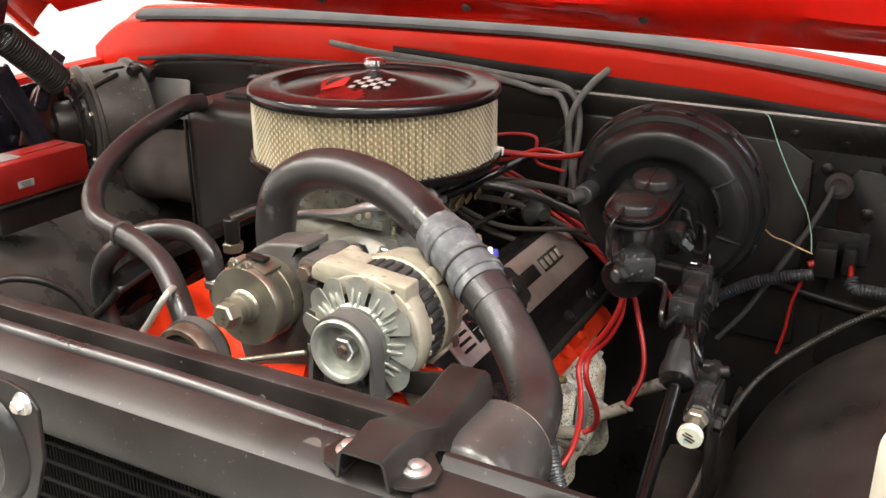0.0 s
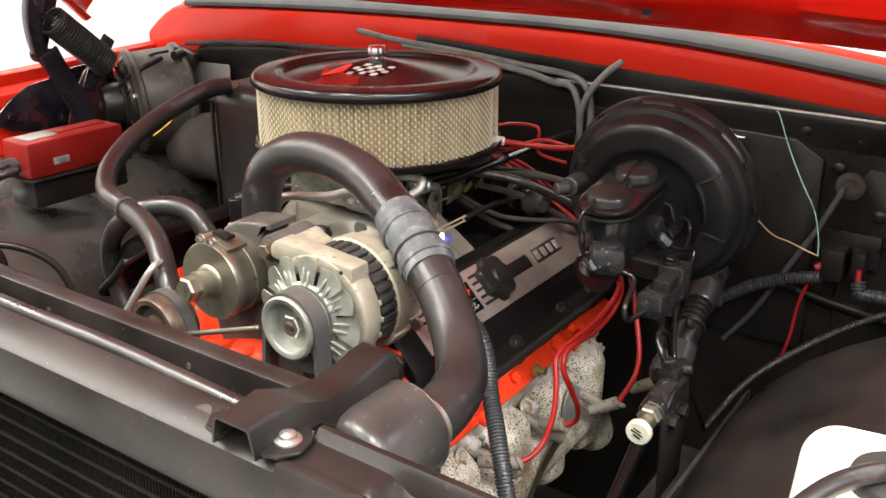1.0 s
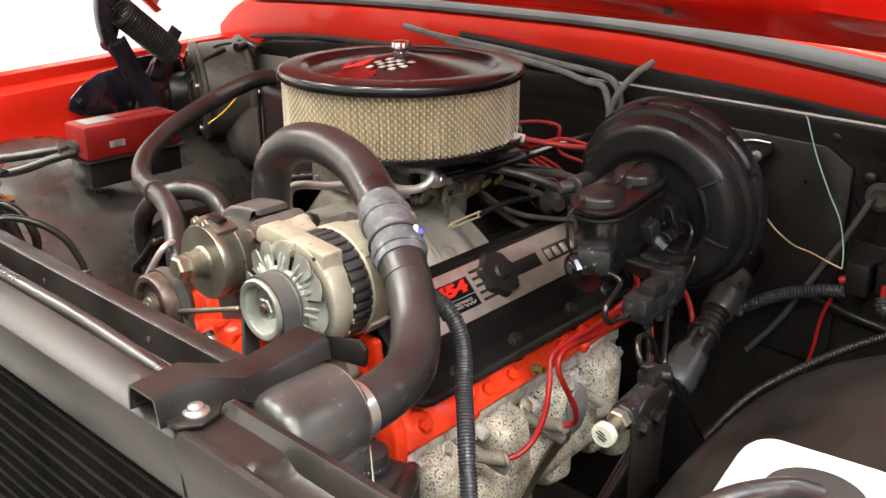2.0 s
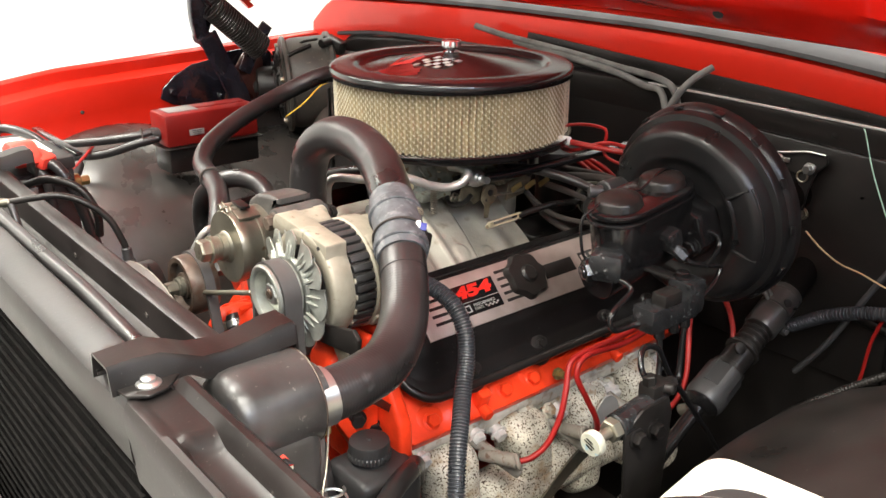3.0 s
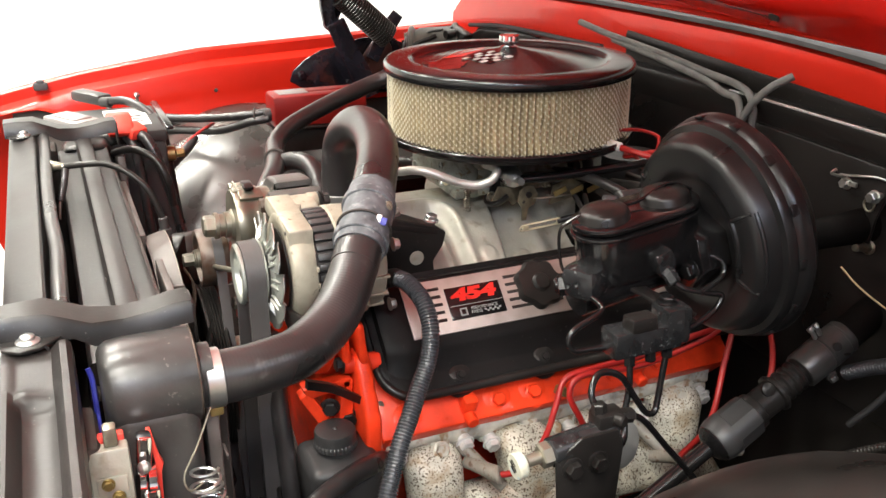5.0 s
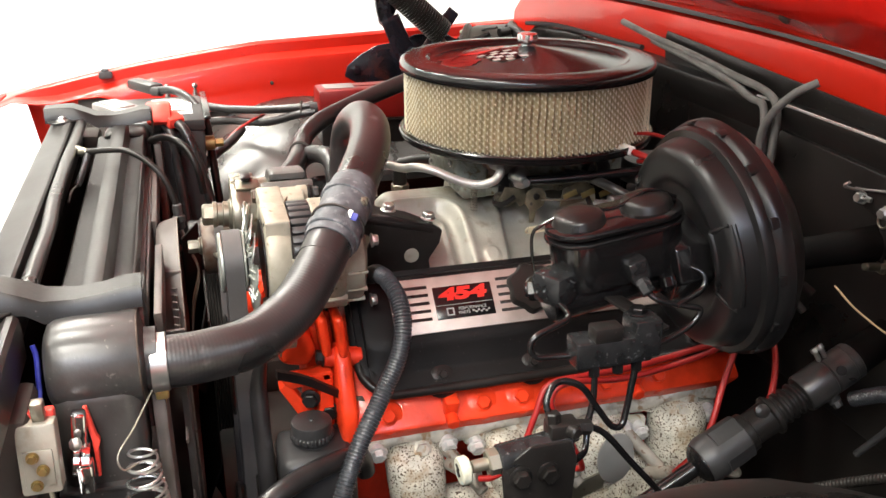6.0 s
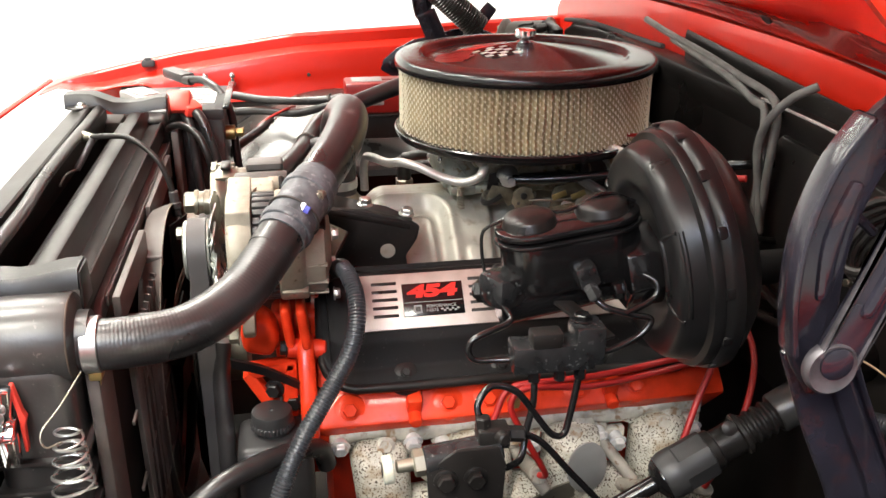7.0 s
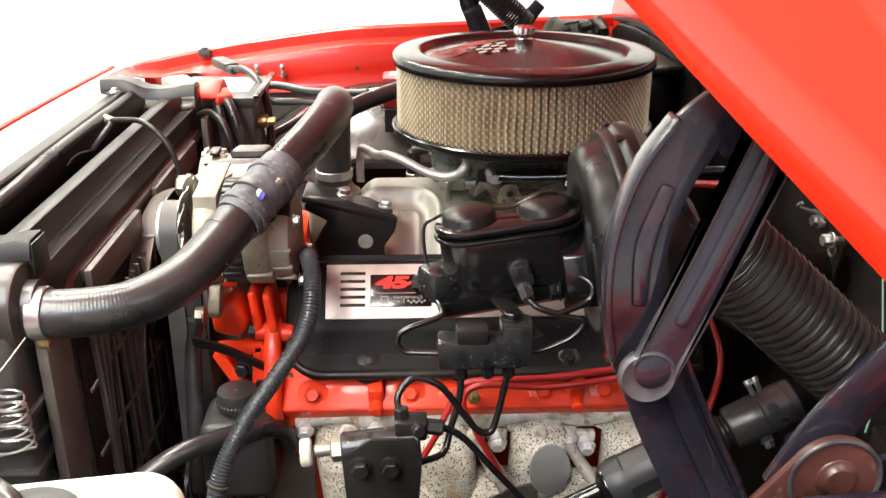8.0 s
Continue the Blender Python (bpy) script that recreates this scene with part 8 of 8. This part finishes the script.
solo("green_wire", tube([(0.486, 0.281, 1.15), (0.494, 0.272, 1.146), (0.515, 0.262, 1.105), (0.54, 0.257, 1.06), (0.562, 0.252, 1.025), (0.574, 0.245, 0.99), (0.578, 0.24, 0.965)], 0.00085, 6), GREEN_WIRE, "thin pale green wire hanging from the firewall lip", "wire")
solo("tan_wire", tube([(0.505, 0.14, 1.048), (0.515, 0.16, 1.025), (0.528, 0.19, 1.0), (0.545, 0.21, 0.988), (0.565, 0.225, 0.975), (0.58, 0.232, 0.968)], 0.0011, 6), TAN_WIRE, "thin tan wire behind the booster", "wire")
conn = thing("fuse_connector", (0.595, 0.24, 0.93), "black firewall wiring connector with red terminals", "connector")
part("block", box((0.597, 0.262, 0.953), (0.03, 0.04, 0.045), bevel=0.003), BLACK, conn)
part("side_block", box((0.628, 0.264, 0.957), (0.018, 0.03, 0.04), bevel=0.003), BLACK, conn)
part("mount_plate", box((0.61, 0.2785, 0.97), (0.08, 0.006, 0.05), bevel=0.002), FIREWALL, conn)
part("red_terminal", rod((0.575, 0.245, 0.945), (0.588, 0.25, 0.952), 0.006), WIRE_RED, conn)
part("red_terminal", rod((0.632, 0.245, 0.955), (0.634, 0.242, 0.935), 0.004), WIRE_RED, conn)
part("conduit_left", tube([(0.585, 0.24, 0.935), (0.545, 0.235, 0.925), (0.5, 0.235, 0.905), (0.45, 0.24, 0.87)], 0.008, 12, 8, ripple=0.0014, pitch=0.0045), LOOM, conn)
part("conduit_right", tube([(0.634, 0.24, 0.94), (0.64, 0.235, 0.925), (0.66, 0.235, 0.925), (0.72, 0.235, 0.925), (0.8, 0.235, 0.93)], 0.0085, 12, 8, ripple=0.0014, pitch=0.0045), LOOM, conn)
part("red_tail", tube([(0.575, 0.24, 0.935), (0.562, 0.24, 0.89), (0.557, 0.24, 0.84), (0.55, 0.24, 0.8)], 0.0025, 8), WIRE_RED, conn)
solo("speedometer_cable", tube([(0.59, 0.282, 1.055), (0.588, 0.262, 1.045), (0.57, 0.252, 1.0), (0.54, 0.25, 0.94), (0.5, 0.25, 0.86), (0.46, 0.25, 0.8)], 0.0042, 10), STRIP, "dark speedometer cable through a firewall grommet", "cable")
solo("ribbed_cable", tube([(0.8, 0.1, 0.985), (0.72, 0.12, 0.965), (0.66, 0.12, 0.93), (0.6, 0.1, 0.885), (0.55, 0.06, 0.84), (0.52, 0.0, 0.79)], 0.0046, 10, 8, ripple=0.0006, pitch=0.004), BLACK, "ribbed black cable over the wheel housing", "cable")
solo("firewall_rib", tube([(0.5, 0.283, 0.9), (0.62, 0.283, 0.88), (0.8, 0.283, 0.86)], 0.008, 10), BLACK, "stamped rib low on the firewall", "rib")
pb = thing("pedal_bracket", (0.42, 0.265, 1.03), "black bracket with bright clips behind the booster", "bracket")
part("plate", slab([(0.374, 1.084), (0.377, 1.1), (0.41, 1.107), (0.43, 1.1105), (0.453, 1.1105), (0.455, 1.098), (0.442, 1.084), (0.434, 1.06), (0.43, 1.028), (0.418, 1.028), (0.42, 1.06), (0.412, 1.078)], 0.004, at_y(0.264), bevel=0.001), FIREWALL, pb)
part("bare_edge", tube([(0.376, 0.259, 1.1005), (0.392, 0.257, 1.1035), (0.41, 0.257, 1.1075), (0.43, 0.257, 1.1115), (0.454, 0.257, 1.1115)], 0.0015, 8), STEEL, pb, "bright worn upper edge")
part("clip_bolt", merge(rod((0.437, 0.266, 1.091), (0.437, 0.246, 1.091), 0.0036), hexbolt((0.437, 0.252, 1.091), (0.1, -1, 0), 0.0062, 0.009)), STEEL, pb)
part("clip_bolt", merge(hexbolt((0.3855, 0.262, 1.0917), (0.1, -1, 0.1), 0.006, 0.008), box((0.395, 0.258, 1.094), (0.018, 0.004, 0.006), bevel=0.001)), STEEL, pb)
part("hook", tube([(0.379, 0.262, 1.098), (0.379, 0.246, 1.103), (0.382, 0.238, 1.107), (0.387, 0.24, 1.112)], 0.0018, 8), STEEL, pb)
part("grommet", ring_arc((0.424, 0.26, 1.076), (0, 1, 0), 0.0075, 0.0014), DULL_STEEL, pb)
part("stud", merge(rod((0.424, 0.278, 1.02), (0.436, 0.235, 1.03), 0.0045), hexbolt((0.427, 0.268, 1.0225), (0.1, -1, 0.05), 0.007, 0.006)), DULL_STEEL, pb)

# ---- washer bottle ----
wb = thing("washer_bottle", (0.74, -0.36, 0.8), "cream plastic washer bottle with a black cap and hose", "washer bottle")
part("bottle", box((0.772, -0.391, 0.94), (0.13, 0.17, 0.2), turned(0, 0, 8), bevel=0.03, seg=8), WHITE_PLASTIC, wb)
part("cap", lathe((0.779, -0.396, 1.036), (0, 0, 1), [(0, 0), (0.036, 0), (0.037, 0.004), (0.034, 0.012), (0.03, 0.014), (0, 0.016)], 32), PLASTIC, wb)
part("hose", tube([(0.781, -0.396, 1.05), (0.764, -0.414, 1.057), (0.74, -0.45, 1.056), (0.72, -0.49, 1.04), (0.705, -0.52, 1.0), (0.7, -0.53, 0.9)], 0.0075, 12), RUBBER, wb)

# ---- ignition coil and loom behind the carburettor ----
icoil = thing("ignition_coil", (0.17, 0.14, 0.97), "black ignition coil lying behind the carburettor", "ignition coil")
part("can", rod((0.13, 0.17, 1.0), (0.21, 0.1, 1.012), 0.024), BLACK_GLOSS, icoil)
part("tower", lathe((0.21, 0.1, 1.012), (0.75, -0.65, 0.1), [(0, 0), (0.022, 0), (0.021, 0.006), (0.012, 0.016), (0.009, 0.026), (0, 0.026)], 24), PLASTIC, icoil)
part("terminal", merge(rod((0.126, 0.2, 0.995), (0.126, 0.2, 1.02), 0.006), hexbolt((0.126, 0.2, 1.008), (0, 0, 1), 0.009, 0.006)), BRASS, icoil, "threaded brass terminal")
part("strap", lathe((0.165, 0.139, 1.0055), (0.75, -0.65, 0.1), [(0.0242, -0.008), (0.0258, -0.008), (0.0258, 0.008), (0.0242, 0.008)], 28), DULL_STEEL, icoil)
for k, (a, b, c) in enumerate((((0.1, 0.12, 1.03), (0.2, 0.14, 1.04), (0.3, 0.2, 1.0)), ((0.08, 0.16, 1.03), (0.19, 0.17, 1.03), (0.29, 0.22, 0.97)), ((0.12, 0.08, 1.03), (0.2, 0.09, 1.02), (0.27, 0.16, 0.96)), ((0.06, 0.1, 1.0), (0.16, 0.06, 0.985), (0.24, 0.1, 0.96)), ((0.09, 0.06, 1.02), (0.18, 0.05, 1.0), (0.25, 0.12, 0.985)))):
    solo("engine_wire", tube([a, b, c, (c[0] + 0.03, 0.26, c[2] - 0.05)], 0.0058 - 0.0005 * k, 10), BLACK_DEEP, "black taped engine wire towards the firewall", "wire", group="engine wires")
solo("vacuum_hose", tube([(0.09, 0.03, 1.055), (0.14, 0.04, 1.062), (0.2, 0.07, 1.05), (0.25, 0.11, 1.02), (0.3, 0.14, 0.99)], 0.0065, 12), RUBBER, "black vacuum hose from the carburettor to the firewall", "hose")
solo("coil_wire", tube([(0.118, 0.1, 1.112), (0.15, 0.12, 1.118), (0.185, 0.125, 1.119), (0.198, 0.122, 1.113), (0.196, 0.12, 1.09), (0.205, 0.122, 1.078), (0.24, 0.13, 1.07)], 0.0024, 8), WIRE_RED, "thin red coil wire looping beside the air cleaner", "wire")
